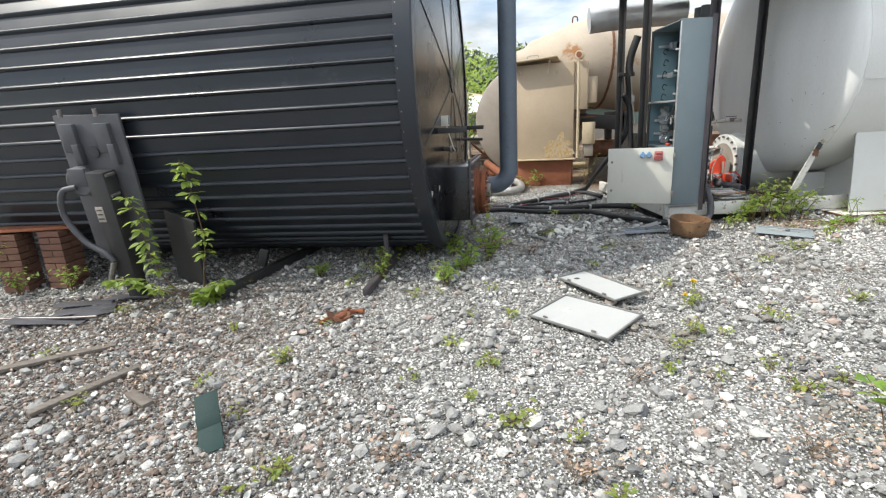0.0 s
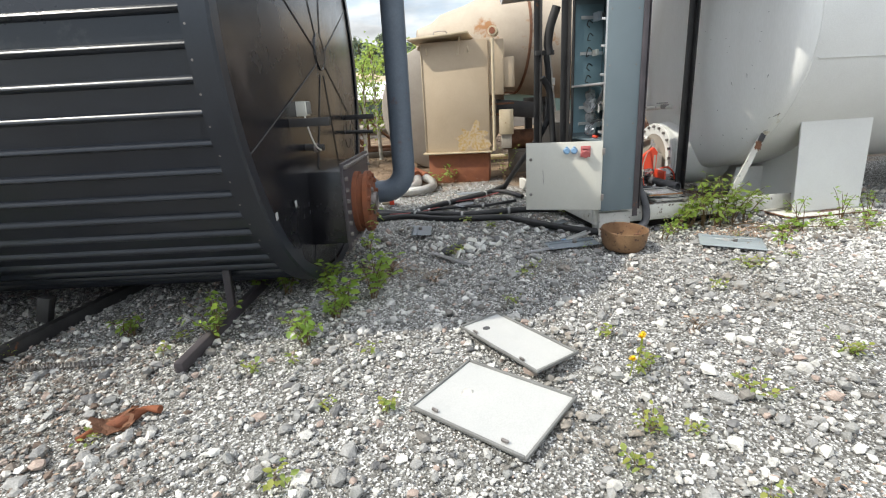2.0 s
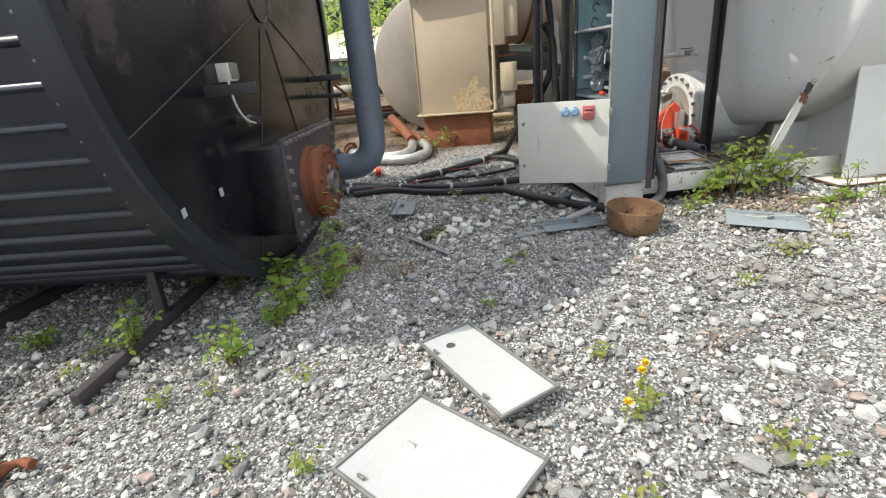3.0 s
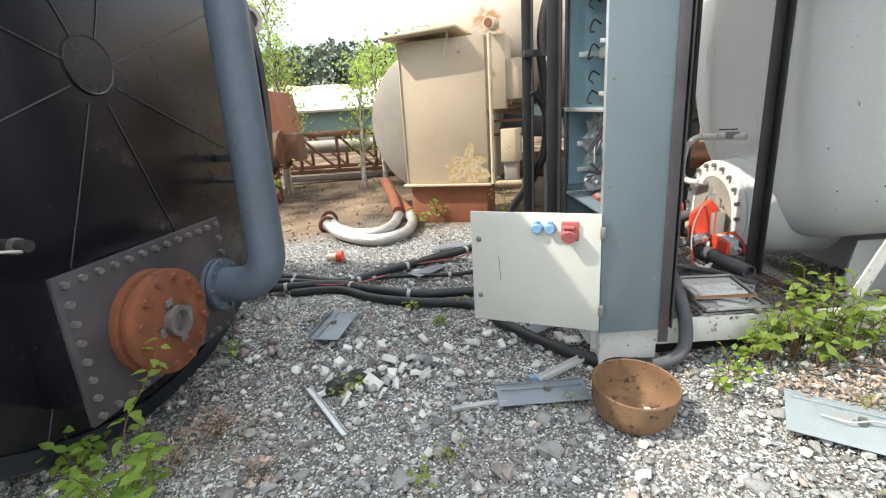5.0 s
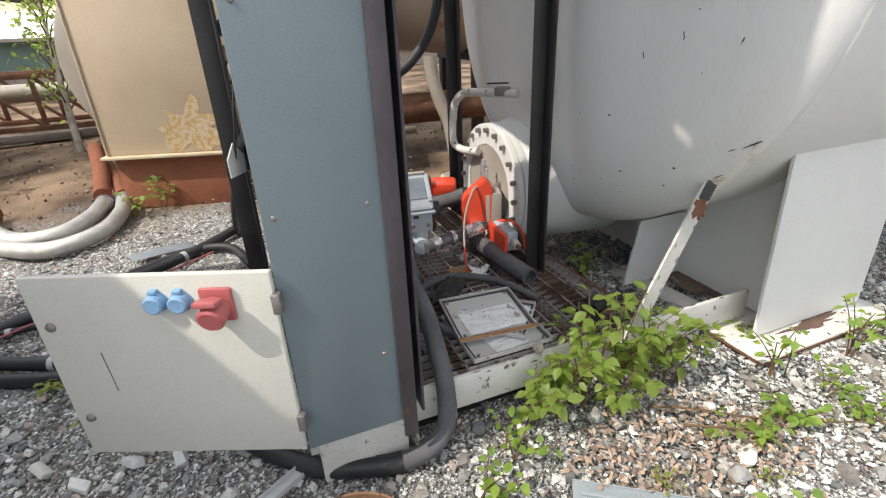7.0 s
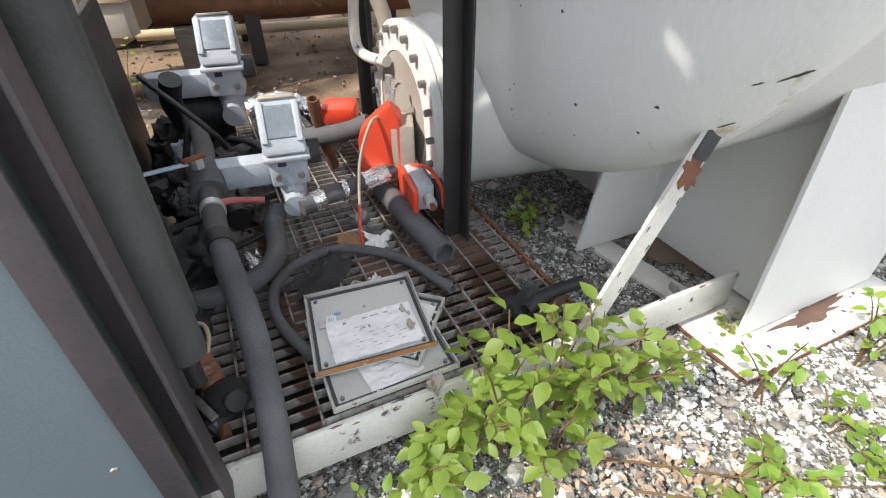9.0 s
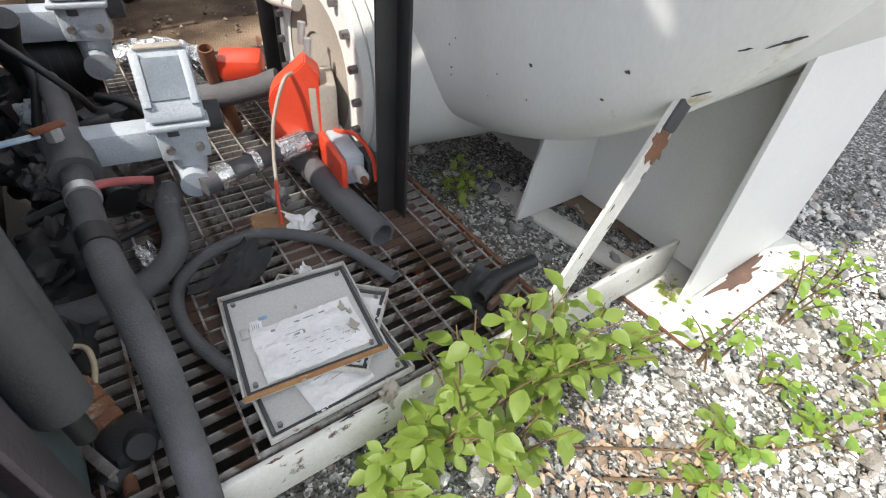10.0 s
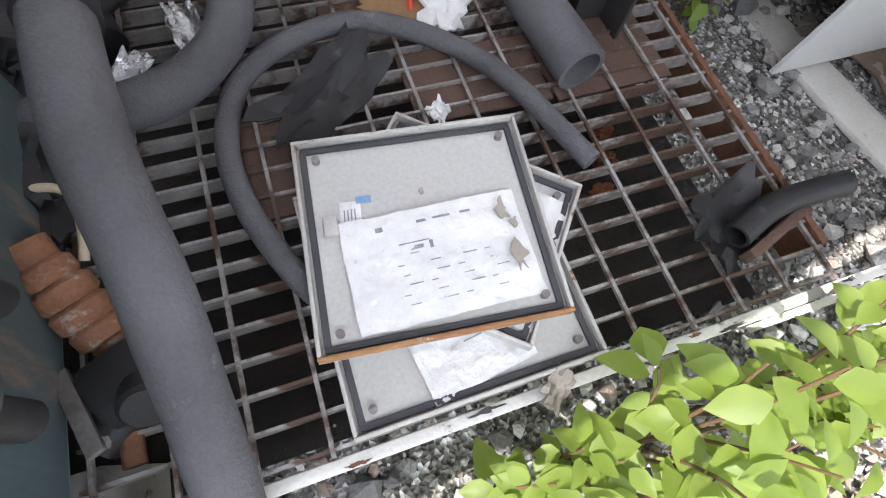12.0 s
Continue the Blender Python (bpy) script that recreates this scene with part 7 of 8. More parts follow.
def build_plant(name, base, stems, leaf, rng, label, category, per_stem=9, singles=False, start=0.3, thick=0.004, green="leaf"):
    """A sapling or bush: thin stems with leaves along them."""
    t = thing(name, base, label, category)
    joined = bmesh.new()
    meshes = [leaf_mesh("leaf", leaf * f, leaf * 0.66 * f, fo) for f, fo in ((1.0, 0.25), (0.8, 0.35), (0.62, 0.3))] if singles else None
    for pts in stems:
        part("stem", T(pts, thick, seg=6, n=4, radii=(thick, thick * 0.4)), "stem", t)
        line = smooth_line(pts, 12)
        for k in range(per_stem):
            u = start + (1 - start) * (k + rng.uniform(0, 0.8)) / per_stem
            i = min(len(line) - 2, int(u * (len(line) - 1)))
            p = line[i]
            m = Matrix.Translation(p) @ turn(rng.uniform(0, 360), rng.uniform(-30, 30), rng.uniform(-35, 30)) @ Matrix.Translation((0.012, 0, 0))
            if singles:
                ob = hang(new("leaf", rng.choice(meshes)), t)
                ob.matrix_basis = m
            else:
                f = rng.uniform(0.6, 1.1)
                leaf_into(joined, m, leaf * f, leaf * 0.68 * f)
    if singles:
        joined.free()
    else:
        part("foliage", joined, green, t, "fresh green leaves", smooth=80)
    return t


plant_rng = random.Random(21)
# the bush along the skid edge
for x, y, n, h, s, lean in ((3.42, 5.46, 6, 0.26, 0.13, (0.03, -0.06)), (3.56, 5.47, 7, 0.40, 0.15, (0.02, -0.05)), (3.70, 5.47, 7, 0.54, 0.17, (0.03, 0.0)), (3.84, 5.46, 7, 0.52, 0.19, (0.06, 0.0)), (3.98, 5.44, 7, 0.40, 0.20, (0.06, -0.02)), (4.10, 5.42, 5, 0.34, 0.17, (0.06, -0.03)), (3.76, 5.38, 5, 0.26, 0.18, (0.02, -0.06))):
    build_plant("shrub", on_ground(x, y), stems_of(on_ground(x, y), n, h, s, plant_rng, lean), 0.069, plant_rng, "leafy green shrub growing along the skid edge", "shrub", 10, True)
for x, y, n, h in ((4.55, 5.25, 4, 0.30), (4.95, 5.22, 5, 0.34), (5.25, 5.20, 4, 0.3), (3.30, 5.36, 4, 0.16), (4.35, 5.05, 5, 0.15), (4.62, 4.92, 4, 0.13), (4.17, 5.02, 4, 0.12), (4.65, 5.10, 4, 0.13), (4.98, 4.99, 4, 0.15), (4.83, 4.83, 3, 0.12), (3.9, 4.75, 4, 0.12), (3.12, 5.22, 4, 0.16)):
    build_plant("shrub", on_ground(x, y), stems_of(on_ground(x, y), n, h, 0.14, plant_rng), 0.05, plant_rng, "small green sapling in the gravel", "shrub", 7)
b2 = on_ground(-1.03, 10.3)
build_sapling(b2, [[b2, b2 + Vector((0.10, 0, 0.5)), b2 + Vector((0.28, 0, 0.95)), b2 + Vector((0.30, 0, 1.45))], [b2 + Vector((0.14, 0, 0.35)), b2 + Vector((0.32, 0, 0.45)), b2 + Vector((0.44, 0, 0.56))]], 0.12, plant_rng, "slim leafy sapling on the soil beside the black tank", 6, 6)
# sapling before the support leg
b0 = on_ground(-2.22, 4.12)
sap = [[b0, b0 + Vector((0.05, 0, 0.3)), b0 + Vector((0.10, 0, 0.6)), b0 + Vector((0.06, 0, 1.05)), b0 + Vector((0.0, 0.02, 1.28))],
       [b0, b0 + Vector((-0.25, -0.02, 0.18)), b0 + Vector((-0.38, -0.02, 0.45)), b0 + Vector((-0.42, 0, 0.75)), b0 + Vector((-0.50, 0, 1.02))],
       [b0, b0 + Vector((-0.3, -0.04, 0.14)), b0 + Vector((-0.55, -0.06, 0.24)), b0 + Vector((-0.75, -0.06, 0.28))],
       [b0, b0 + Vector((0.1, -0.02, 0.1)), b0 + Vector((0.2, -0.04, 0.22))], [b0, b0 + Vector((0.02, -0.04, 0.08)), b0 + Vector((0.05, -0.06, 0.12))]]
build_sapling(b0, sap, 0.105, plant_rng, "young tree sapling with pale green leaves before the support leg", 8, 9)
b1 = on_ground(-4.75, 4.6)
build_plant("sapling", b1, stems_of(b1, 5, 0.9, 0.3, plant_rng), 0.07, plant_rng, "small leafy sapling beside the brick piers", "sapling", 10)
for x, y, n, h, l, lab in ((-0.62, 4.36, 16, 0.34, 0.05, "bright green weed clump at the beam end"), (-1.26, 4.60, 12, 0.16, 0.045, "low bright green weed clump"), (-0.02, 4.12, 16, 0.22, 0.055, "bright green weed clump before the black tank"), (0.15, 4.47, 12, 0.16, 0.05, "low green weed clump by the tank end"), (-0.50, 5.15, 9, 0.22, 0.06, "green leaves at the tank's foot"), (-0.25, 5.02, 10, 0.26, 0.07, "green leaves at the tank's foot"), (0.06, 4.95, 10, 0.26, 0.07, "green leaves at the tank's foot"), (0.42, 4.72, 11, 0.36, 0.08, "broad-leaved weeds at the burner cover"), (0.22, 4.60, 9, 0.26, 0.08, "broad-leaved weeds at the burner cover"), (-4.4, 4.7, 14, 0.34, 0.05, "tangled weeds at the brick piers"), (-3.9, 4.75, 12, 0.3, 0.05, "tangled weeds at the brick piers"), (4.35, 6.35, 9, 0.2, 0.05, "dark green weeds beside the skid"), (1.75, 9.0, 6, 0.34, 0.06, "green sprout before the hopper"), (1.55, 8.95, 6, 0.28, 0.06, "green sprout before the hopper"), (2.6, 8.75, 7, 0.6, 0.05, "thin green sapling beside the hopper"), (-0.6, 9.2, 8, 1.4, 0.06, "thin green sapling by the black tank"), (2.62, 6.4, 5, 0.2, 0.05, "green sprout by the skid"), (0.35, 6.02, 4, 0.12, 0.05, "small sprout by the burner cover")):
    build_plant("weed", on_ground(x, y), stems_of(on_ground(x, y), n, h, h * 0.6, plant_rng), l, plant_rng, lab, "weed", 6, False, 0.25, 0.003)
vb = on_ground(0.46, 4.80)
build_plant("weed", vb, [[vb, vb + Vector((-0.02, 0.01, 0.18)), vb + Vector((-0.03, 0.03, 0.36)), vb + Vector((0.02, 0.15, 0.50)), vb + Vector((0.06, 0.28, 0.66))], [vb, vb + Vector((0.05, 0.02, 0.15)), vb + Vector((0.02, 0.05, 0.36))]], 0.072, plant_rng, "climbing green weed before the rusted flange", "weed", 22, True)
for k in range(95):
    x, y = plant_rng.uniform(-3.2, 5.6), plant_rng.uniform(1.3, 7.2)
    if (2.3 < x < 4.2 and y > 5.3) or (x < 0.9 and y > 4.7):
        continue
    build_plant("weed", on_ground(x, y), stems_of(on_ground(x, y), plant_rng.randint(4, 9), plant_rng.uniform(0.04, 0.10), 0.06, plant_rng), plant_rng.uniform(0.02, 0.045), plant_rng, "small green weed growing through the gravel", "weed", 3, False, 0.3, 0.0015, "grass")
for x, y in ((1.81, 3.34), (2.19, 3.0), (0.32, 2.1), (-0.82, 1.86), (2.5, 2.1), (1.8, 2.2), (0.24, 2.66), (-1.1, 2.92), (1.6, 2.9), (2.9, 3.2), (3.3, 4.4)):
    build_plant("weed", on_ground(x, y), stems_of(on_ground(x, y), 10, 0.09, 0.13, plant_rng), 0.038, plant_rng, "tuft of yellowish green weeds growing through the gravel", "weed", 4, False, 0.2, 0.002, "grass")
for x, y, h in ((1.79, 3.36, 0.17), (1.70, 3.28, 0.10), (1.86, 3.46, 0.12)):
    p = on_ground(x, y)
    d = thing("dandelion", p, "yellow dandelion flower on a thin stalk", "flower", "dandelions in the gravel")
    part("stalk", T([p, p + Vector((0.01, 0, h * 0.5)), p + Vector((0.015, 0.005, h))], 0.003, seg=6), "grass", d)
    bm = bmesh.new()
    for k in range(40):
        leaf_into(bm, Matrix.Translation(p + Vector((0.015, 0.005, h))) @ turn(k * 137.5, 0, -10 - 65 * (k / 40)), 0.024, 0.008, 0.1)
    part("petals", bm, "yellow", d, "yellow petals")


def scatter_leaves(name, count, spots, length, material, label, seed, up=(0.01, 0.05), tilt=40):
    rng = random.Random(seed)
    bm = bmesh.new()
    for _ in range(count):
        x, y, r = rng.choice(spots)
        a, q = rng.uniform(0, 6.28), r * math.sqrt(rng.random())
        p = on_ground(x + q * math.cos(a), y + q * math.sin(a), rng.uniform(*up))
        leaf_into(bm, Matrix.Translation(p) @ turn(rng.uniform(0, 360), rng.uniform(-tilt, tilt), rng.uniform(-tilt, tilt)), length * rng.uniform(0.6, 1.2), length * rng.uniform(0.35, 0.6), rng.uniform(0.1, 0.6))
    return solid(name, bm, material, label, "litter", kind="stuff", smooth=80)


scatter_leaves("leaf_litter", 480, [(3.80, 5.18, 0.26), (3.60, 5.16, 0.18), (4.05, 5.12, 0.22), (3.95, 5.32, 0.2), (4.2, 5.0, 0.15), (4.1, 4.9, 0.5)], 0.030, "dry", "dry brown fallen leaves beside the skid", 8)
scatter_leaves("yard_litter", 1900, [(0.5, 9.6, 1.5), (-0.6, 10.4, 1.4), (0.9, 8.3, 1.2), (1.9, 8.4, 0.9), (0.2, 8.6, 0.9), (1.6, 2.0, 0.5), (0.4, 1.6, 0.5), (-1.7, 3.0, 0.8), (-2.6, 3.4, 0.7), (0.55, 5.2, 0.25), (2.0, 2.0, 0.5)], 0.028, "dry", "scattered dry leaves and twigs on the yard", 9)


scatter_leaves("fallen_leaves", 260, [(3.72, 5.14, 0.22), (3.92, 5.08, 0.22), (3.56, 5.12, 0.15), (4.1, 5.1, 0.16)], 0.036, "dry", "large pinkish-brown fallen leaves beside the skid", 14, (0.012, 0.03), 22)
for k, pts in enumerate((((3.90, 5.31), (4.02, 5.22), (4.23, 5.09), (4.48, 4.93), (4.84, 4.81)), ((3.95, 5.18), (4.08, 5.08), (4.22, 4.98)), ((4.23, 5.09), (4.33, 5.10), (4.42, 5.20)))):
    base = on_ground(*pts[0])
    line = [on_ground(x, y, 0.035 + 0.02 * (j % 2)) for j, (x, y) in enumerate(pts)]
    build_plant("fallen_twig", base, [line], 0.055, plant_rng, "leafy brown twig lying on the gravel", "twig", 9, True, 0.3, 0.005)


# dry grass tufts and a tall weed by the path
for x, y, n in ((0.57, 5.24, 30), (0.45, 5.05, 22), (0.9, 4.9, 14), (0.5, 1.7, 16), (-0.3, 1.9, 16), (1.5, 1.75, 16), (2.1, 1.8, 14), (-1.9, 2.7, 14), (-2.4, 3.6, 14), (1.0, 2.4, 10), (2.3, 3.6, 10)):
    build_plant("dry_grass", on_ground(x, y), stems_of(on_ground(x, y), n, 0.12, 0.17, plant_rng), 0.03, plant_rng, "tuft of dry brown grass on the gravel", "grass", 2, False, 0.4, 0.0016, "dry")
tb = on_ground(1.95, 1.85)
build_plant("weed", tb, stems_of(tb, 6, 0.32, 0.15, plant_rng), 0.095, plant_rng, "leafy green weed standing in the gravel", "weed", 7, False, 0.3, 0.003)


# ---- background ----
def build_hopper():
    t = thing("rusty_loader", (-1.3, 11.6, 0.4), "rusty orange loader hopper over a grey cylinder", "machine")
    part("hopper", poly([(-2.3, 1.50), (-0.72, 1.42), (-0.82, 2.10), (-2.5, 2.14)], 1.2, Matrix.Translation((0, 12.0, 0)) @ turn(0)), "rust_base", t, "orange-red rusted hopper")
    part("drum", C((-2.6, 11.6, 1.16), (-0.78, 11.4, 1.16), 0.30, seg=32), "dark_paint", t, "grey rusted cylinder")
    part("drum_rim", C((-0.80, 11.4, 1.16), (-0.74, 11.39, 1.16), 0.32, seg=32), "rust", t)
    part("chute", poly([(-0.86, 1.45), (-0.52, 1.40), (-0.50, 0.95), (-0.74, 0.98)], 0.5, Matrix.Translation((0, 11.6, 0))), "rust", t)
    for x in (-2.2, -1.0):
        part("leg", B((x, 11.5, 0.58), (0.12, 0.12, 0.70), None, 0.005), "rust", t)
    part("blade", B((-1.5, 11.2, 0.42), (1.2, 0.12, 0.16), turn(4, 20), 0.01), "orange_rust", t)
    part("vent_head", C((-1.35, 12.0, 3.25), (-1.15, 11.8, 3.25), 0.20, seg=24), "frame_dark", t)
    part("vent_ring", L([(0.15, 0.0), (0.23, 0.0), (0.23, 0.04), (0.15, 0.04)], Matrix.Translation((-1.15, 11.8, 3.25)) @ frame_of((0.03, -0.03, 0)), 28, True), "old_disc", t, "pale ring round the vent")
    for z in (2.95, 2.55):
        part("vent_elbow", T([(-1.5, 12.0, z - 0.3), (-1.45, 12.0, z), (-1.2, 11.85, z)], 0.17, seg=16), "frame_dark", t)
    part("stack", B((-1.62, 12.1, 2.7), (0.26, 0.3, 1.4), None, 0.01), "tan", t)
    return t


build_hopper()


def build_truss():
    t = thing("conveyor_truss", (-0.6, 14.0, 0.4), "rusty steel conveyor truss lying on the soil", "truss")
    for y in (13.6, 14.6):
        for z in (0.52, 1.28):
            part("chord", B((0.1, y, z), (4.4, 0.08, 0.08), None, 0.004), "rust", t)
        for k in range(6):
            part("upright", B((-1.9 + 0.8 * k, y, 0.9), (0.06, 0.06, 0.76), None, 0.003), "rust", t)
        for k in range(5):
            a, b = Vector((-1.9 + 0.8 * k, y, 1.28)), Vector((-1.1 + 0.8 * k, y, 0.52))
            part("diagonal", C(a, b, 0.03, seg=8), "rust", t)
    part("pipe", C((-2.0, 14.2, 1.0), (2.4, 14.2, 1.0), 0.14), "old_disc", t)
    for k in range(3):
        part("sleeper", B((-0.6 + 0.9 * k, 13.2 + 0.1 * k, 0.44), (1.6, 0.16, 0.12), turn(3 * k), 0.01), "wood", t)
    return t


build_truss()
shed = thing("long_shed", (-2.0, 22.0, 0.4), "long low white-roofed shed behind the truss", "shed")
part("roof", poly([(20.6, 1.80), (24.5, 2.62), (24.5, 2.70), (20.5, 1.88)], 26.0, Matrix.Translation((2.0, 0, 0)) @ turn(90)), "tarp", shed, "white sheet roof")
part("wall", B((2.0, 21.0, 1.46), (25.6, 0.12, 0.78), None, 0.0), "green_band", shed, "faded green wall band")
part("plinth", B((2.0, 21.1, 0.70), (25.4, 0.1, 0.8), None, 0.0), "old_disc", shed)

mound = bmesh.new()
bmesh.ops.create_grid(mound, x_segments=60, y_segments=24, size=0.5)
for v in mound.verts:
    x, y = v.co.x * 60, v.co.y * 22
    h = max(0.0, (1 - (2 * v.co.x) ** 2) * (1 - (2 * v.co.y) ** 2))
    v.co = Vector((x - 2, y + 52, 0.2 + 5.6 * h ** 0.7 * (0.75 + 0.6 * noise.noise((x * 0.09, y * 0.12, 4))) + 0.35 * noise.noise((x * 0.5, y * 0.5, 1)) * h))
solid("sand_mound", mound, "sand", "pale mound of quarry sand behind the shed", "mound", kind="structure", smooth=80)


def clump(bm, c, r, n, size, rng, flat=1.0):
    for _ in range(n):
        d = Vector((rng.gauss(0, 1), rng.gauss(0, 1), rng.gauss(0, 1))).normalized() * r * rng.uniform(0.4, 1.0)
        d.z *= flat
        leaf_into(bm, Matrix.Translation(Vector(c) + d) @ turn(rng.uniform(0, 360), rng.uniform(-60, 60), rng.uniform(-60, 60)), size * rng.uniform(0.6, 1.3), size * rng.uniform(0.5, 0.9), 0.2)


def build_forest(name, trees, label, seed):
    """Far pines: bare trunks and ragged crowns, joined as one stuff."""
    rng = random.Random(seed)
    bm, wood = bmesh.new(), bmesh.new()
    for x, y, h in trees:
        z = 0.3
        cyl(wood, (x, y, z), (x + rng.uniform(-0.4, 0.4), y, z + h), 0.20, 0.05, 6)
        for k in range(9):
            u = 0.42 + 0.58 * k / 8
            r = h * 0.15 * (1.25 - u) + 0.35
            for _ in range(3):
                a = rng.uniform(0, 6.28)
                clump(bm, (x + r * math.cos(a), y + r * math.sin(a), z + h * u + rng.uniform(-0.3, 0.3)), r * 0.8, 8, 1.15, rng, 0.5)
    solid(name, bm, "pine", label, "forest", kind="stuff", smooth=80)
    solid(name + "_trunks", wood, "pine_bark", "brown pine trunks of the far forest", "forest", kind="stuff")


frng = random.Random(31)
build_forest("pine_forest", [(-62 + 0.72 * k + frng.uniform(-0.6, 0.6), 118 + frng.uniform(-6, 16), frng.uniform(13, 17)) for k in range(170)], "far pine forest beyond the sand pit, its colour paled for haze", 32)
# trees out of view, added for what the black tank reflects
build_forest("unseen_side_forest", [(120 * math.cos(a), 120 * math.sin(a) + 5, frng.uniform(13, 19)) for a in [2.3 + 4.9 * k / 60 for k in range(60)] if not 1.0 < a % 6.283 < 2.2], "unseen pine forest added around the yard for reflections", 33)


def build_thicket(name, spots, h, size, label, seed, per=46):
    rng = random.Random(seed)
    bm = bmesh.new()
    for x, y in spots:
        hh = h * rng.uniform(0.6, 1.15) * (0.4 if x < -9 else 1.0)
        for k in range(5):
            u = 0.15 + 0.85 * k / 4
            clump(bm, (x + rng.uniform(-0.3, 0.3), y + rng.uniform(-0.3, 0.3), 0.4 + hh * u), hh * 0.20 * (1.25 - u) + 0.12, per // 5, size, rng, 1.5)
    solid(name, bm, "birch_leaf", label, "thicket", kind="stuff", smooth=80)


trng = random.Random(41)
build_thicket("birch_thicket", [(trng.uniform(-34, 26), trng.uniform(62, 80)) for _ in range(210)], 8.6, 0.6, "bright green young birches beyond the sand", 42)
build_thicket("shrub_belt", [(trng.uniform(-14, 12), trng.uniform(26, 32)) for _ in range(50)], 1.5, 0.2, "green shrubs behind the long shed", 43)


def build_birch(x, y, h, lean, seed, leaves=1200, size=0.075, spread=1.0):
    rng = random.Random(seed)
    p = on_ground(x, y)
    t = thing("birch", p, "slender young birch with fresh light leaves", "tree", "birches by the hopper")
    line = [p, p + Vector((lean * 0.3, 0, h * 0.4)), p + Vector((lean * 0.7, 0, h * 0.75)), p + Vector((lean, 0, h))]
    part("trunk", T(line, 0.05, seg=10, n=6, radii=(0.05, 0.008)), "birch_bark", t)
    crown = bmesh.new()
    s = smooth_line(line, 8)
    for k in range(26):
        u = 0.22 + 0.76 * k / 26
        b = s[int(u * (len(s) - 1))]
        a = k * 2.4
        r = spread * (1.15 - u) * rng.uniform(0.6, 1.0)
        e = b + Vector((math.cos(a) * r, math.sin(a) * r, 0.25 + 0.3 * r))
        part("limb", T([b, b.lerp(e, 0.5) + Vector((0, 0, 0.06)), e], 0.010, seg=5, n=3, radii=(0.012, 0.003)), "stem", t)
        for _ in range(leaves // 26):
            q = b.lerp(e, rng.uniform(0.25, 1.1)) + Vector((rng.gauss(0, 0.13), rng.gauss(0, 0.13), rng.gauss(0, 0.13)))
            leaf_into(crown, Matrix.Translation(q) @ turn(rng.uniform(0, 360), rng.uniform(-70, 70), rng.uniform(-70, 70)), size * rng.uniform(0.6, 1.2), size * 0.7, 0.2)
    part("crown", crown, "birch_leaf", t, "light green leaves", smooth=80)


build_birch(-1.25, 12.8, 4.2, 0.15, 51, 1100, 0.075, 0.8)
build_birch(-2.0, 13.4, 3.6, 0.2, 52, 1000, 0.075, 0.9)
build_birch(-1.0, 12.2, 2.5, 0.1, 55, 700, 0.07, 0.55)
build_birch(0.40, 12.2, 2.0, 0.12, 53, 420, 0.075, 0.45)
build_birch(0.75, 12.8, 2.4, -0.05, 54, 450, 0.075, 0.45)


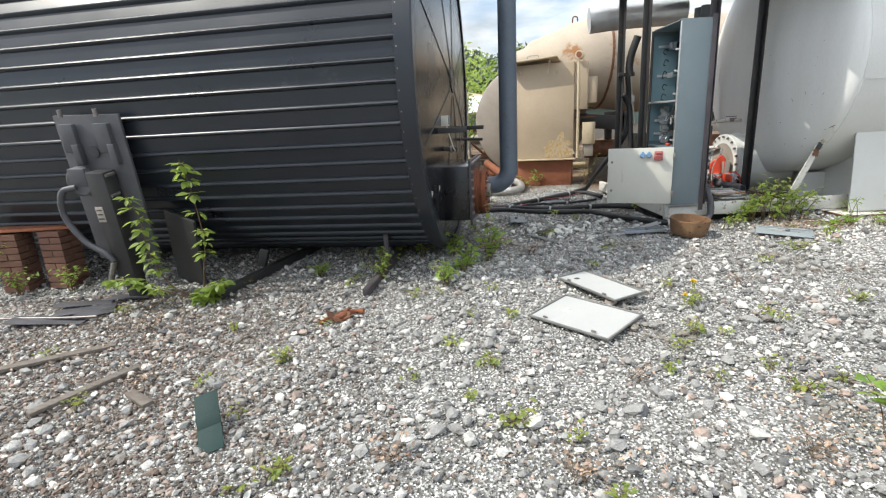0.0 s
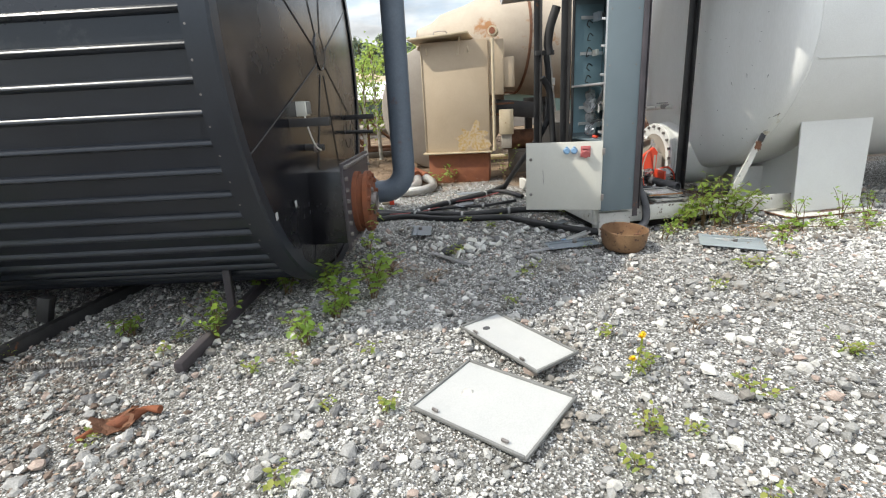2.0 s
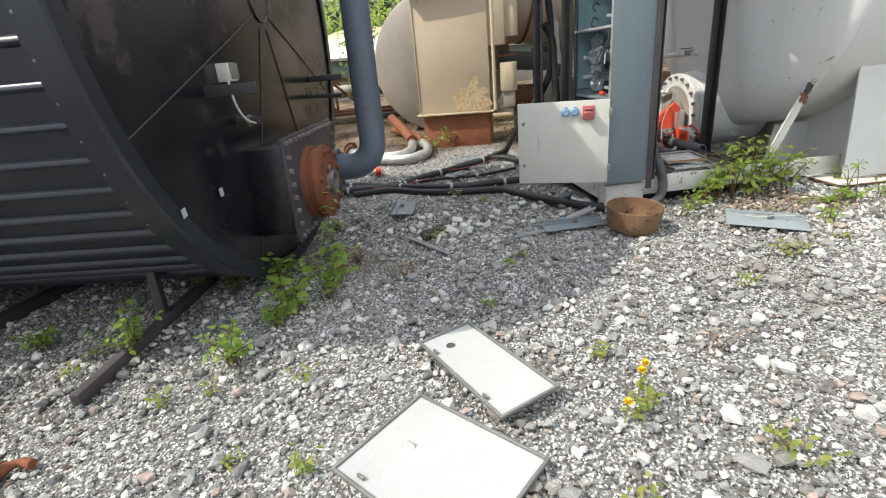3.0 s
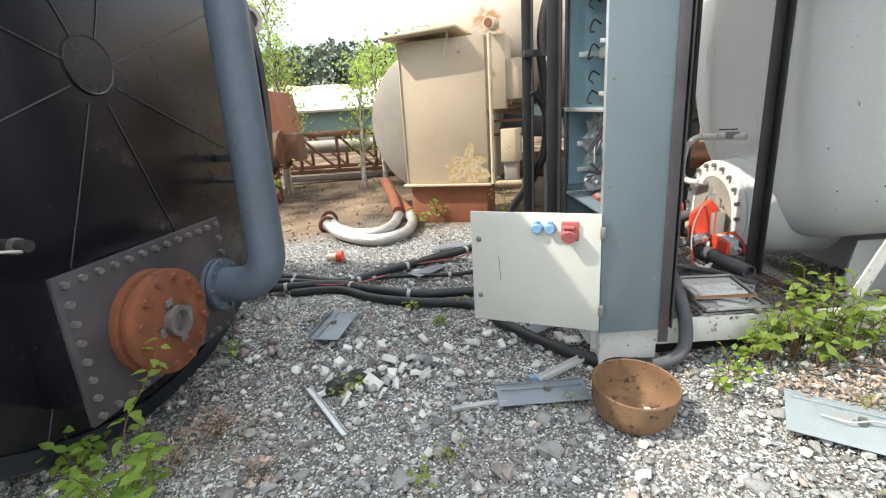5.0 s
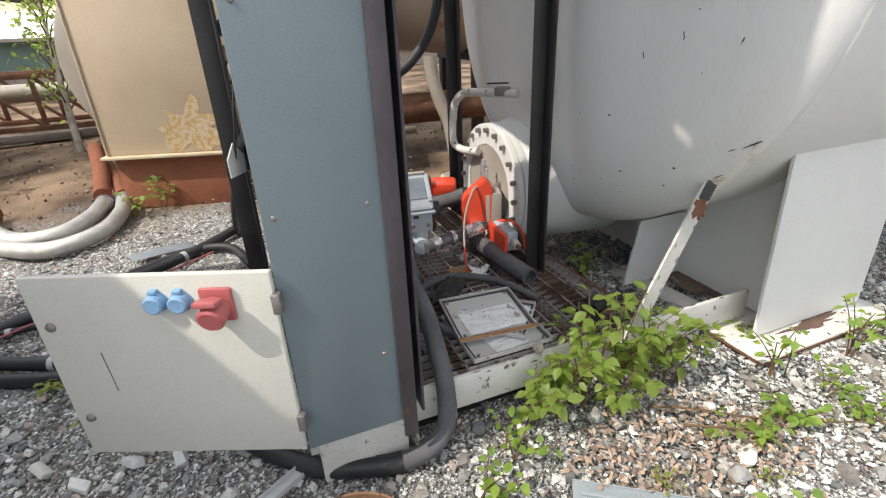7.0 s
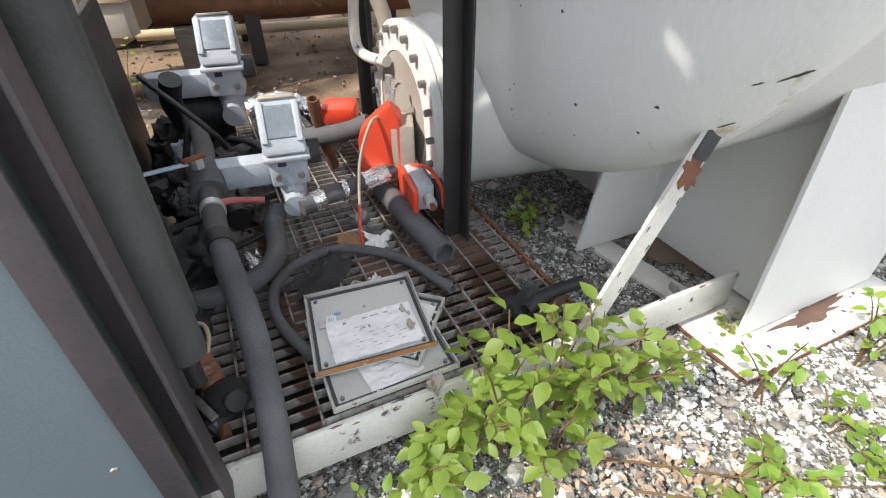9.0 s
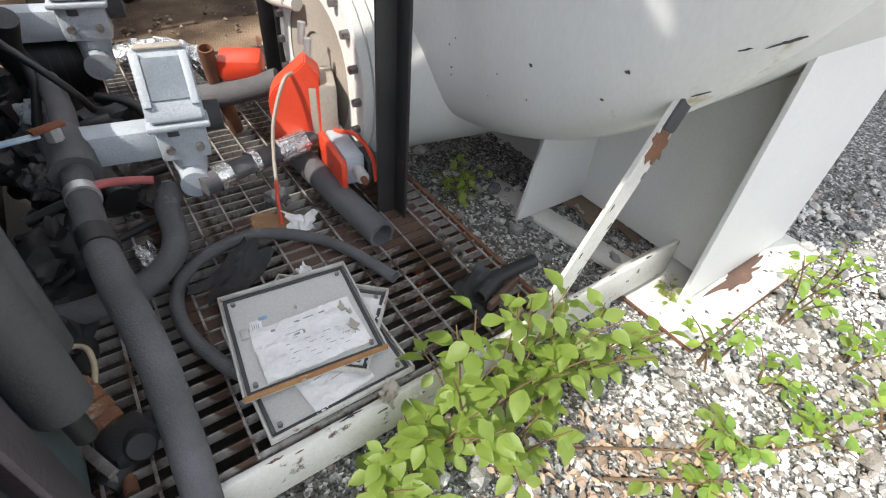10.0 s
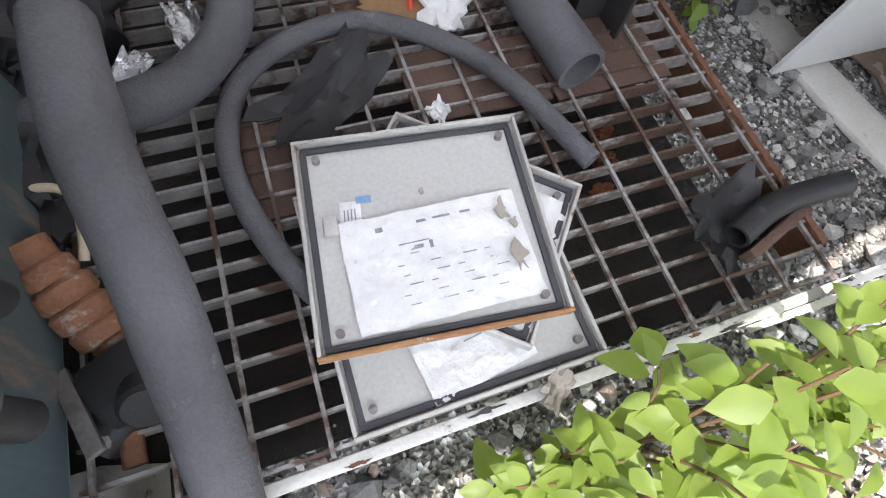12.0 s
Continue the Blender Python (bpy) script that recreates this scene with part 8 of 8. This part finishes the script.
# drum and pipes behind the skid
def build_drum():
    t = thing("mixing_drum", (3.6, 10.1, 0.4), "large beige rust-stained drum with a conical end on a steel cradle", "tank")
    m = Matrix.Translation((3.2, 10.1, 2.475)) @ turn(0, 0, 94)
    part("cone", L([(0, -1.75), (0.16, -1.74), (0.26, -1.5), (0.40, -1.35), (0.56, -0.95), (0.74, -0.58), (0.81, -0.25), (0.83, 0.0)], m, 64), "tan_rusty", t, "conical end with rust along the top", 60)
    part("ring", L([(0.82, -0.02), (0.85, -0.02), (0.85, 0.02), (0.82, 0.02)], m, 64), "rust", t, "rusted joint ring")
    part("shell", L([(0.83, 0.0), (0.89, 0.8), (0.95, 1.8), (0.98, 3.0), (0, 3.0)], m, 64), "tan_rusty", t, "beige shell with rust stains", 60)
    for x, z in ((2.72, 3.27), (3.18, 3.31)):
        part("lifting_lug", T([(x - 0.05, 10.1, z - 0.04), (x - 0.04, 10.1, z + 0.08), (x + 0.04, 10.1, z + 0.08), (x + 0.05, 10.1, z - 0.04)], 0.014, seg=8, n=3), "rust", t)
    part("hatch", B((4.55, 9.215, 2.12), (0.18, 0.05, 0.18), turn(0, -18), 0.008), "rust", t, "square rusty hatch")
    for x in (3.6, 5.2):
        for y in (9.6, 10.6):
            part("leg", B((x, y, 0.90), (0.12, 0.12, 1.10), None, 0.005), "frame_dark", t)
        part("cradle", B((x, 10.1, 1.50 - 0.07 * (x - 3.6)), (0.14, 1.2, 0.12), None, 0.006), "frame_dark", t)
    part("trough", B((3.05, 9.55, 1.38), (0.80, 0.30, 0.26), turn(0, 0, 6), 0.02), "frame_dark", t, "dark trough under the drum")
    return t


build_drum()
hose("ground_pipe", [(2.85, 9.75, 0.86), (4.2, 9.62, 0.86), (6.2, 9.5, 0.86)], 0.17, "rust", "thick brown pipe lying behind the skid", "pipe")
hose("bent_pipe", [(4.52, 9.35, 1.42), (4.54, 9.33, 1.2), (4.60, 9.3, 0.95), (4.68, 9.25, 0.70), (4.72, 9.2, 0.34)], 0.07, "old_disc", "bent grey pipe behind the skid", "pipe")
for x in (3.1, 5.6):
    solid("pipe_block", B((x, 9.68, 0.49), (0.25, 0.4, 0.42), None, 0.01), "wood", "timber block under the brown pipe", "block", "pipe blocks")
hose("yellow_pipe", [(2.6, 10.5, 0.5), (3.2, 10.4, 0.5), (3.9, 10.3, 0.5), (4.6, 10.2, 0.5)], 0.05, "tan_trim", "yellowed pipe lying behind the burner", "pipe")
solid("foam_board", B((4.35, 8.0, 0.40), (0.45, 0.35, 0.18), turn(30, 12), 0.01), "cream_foam", "cream foam block behind the burner", "block")
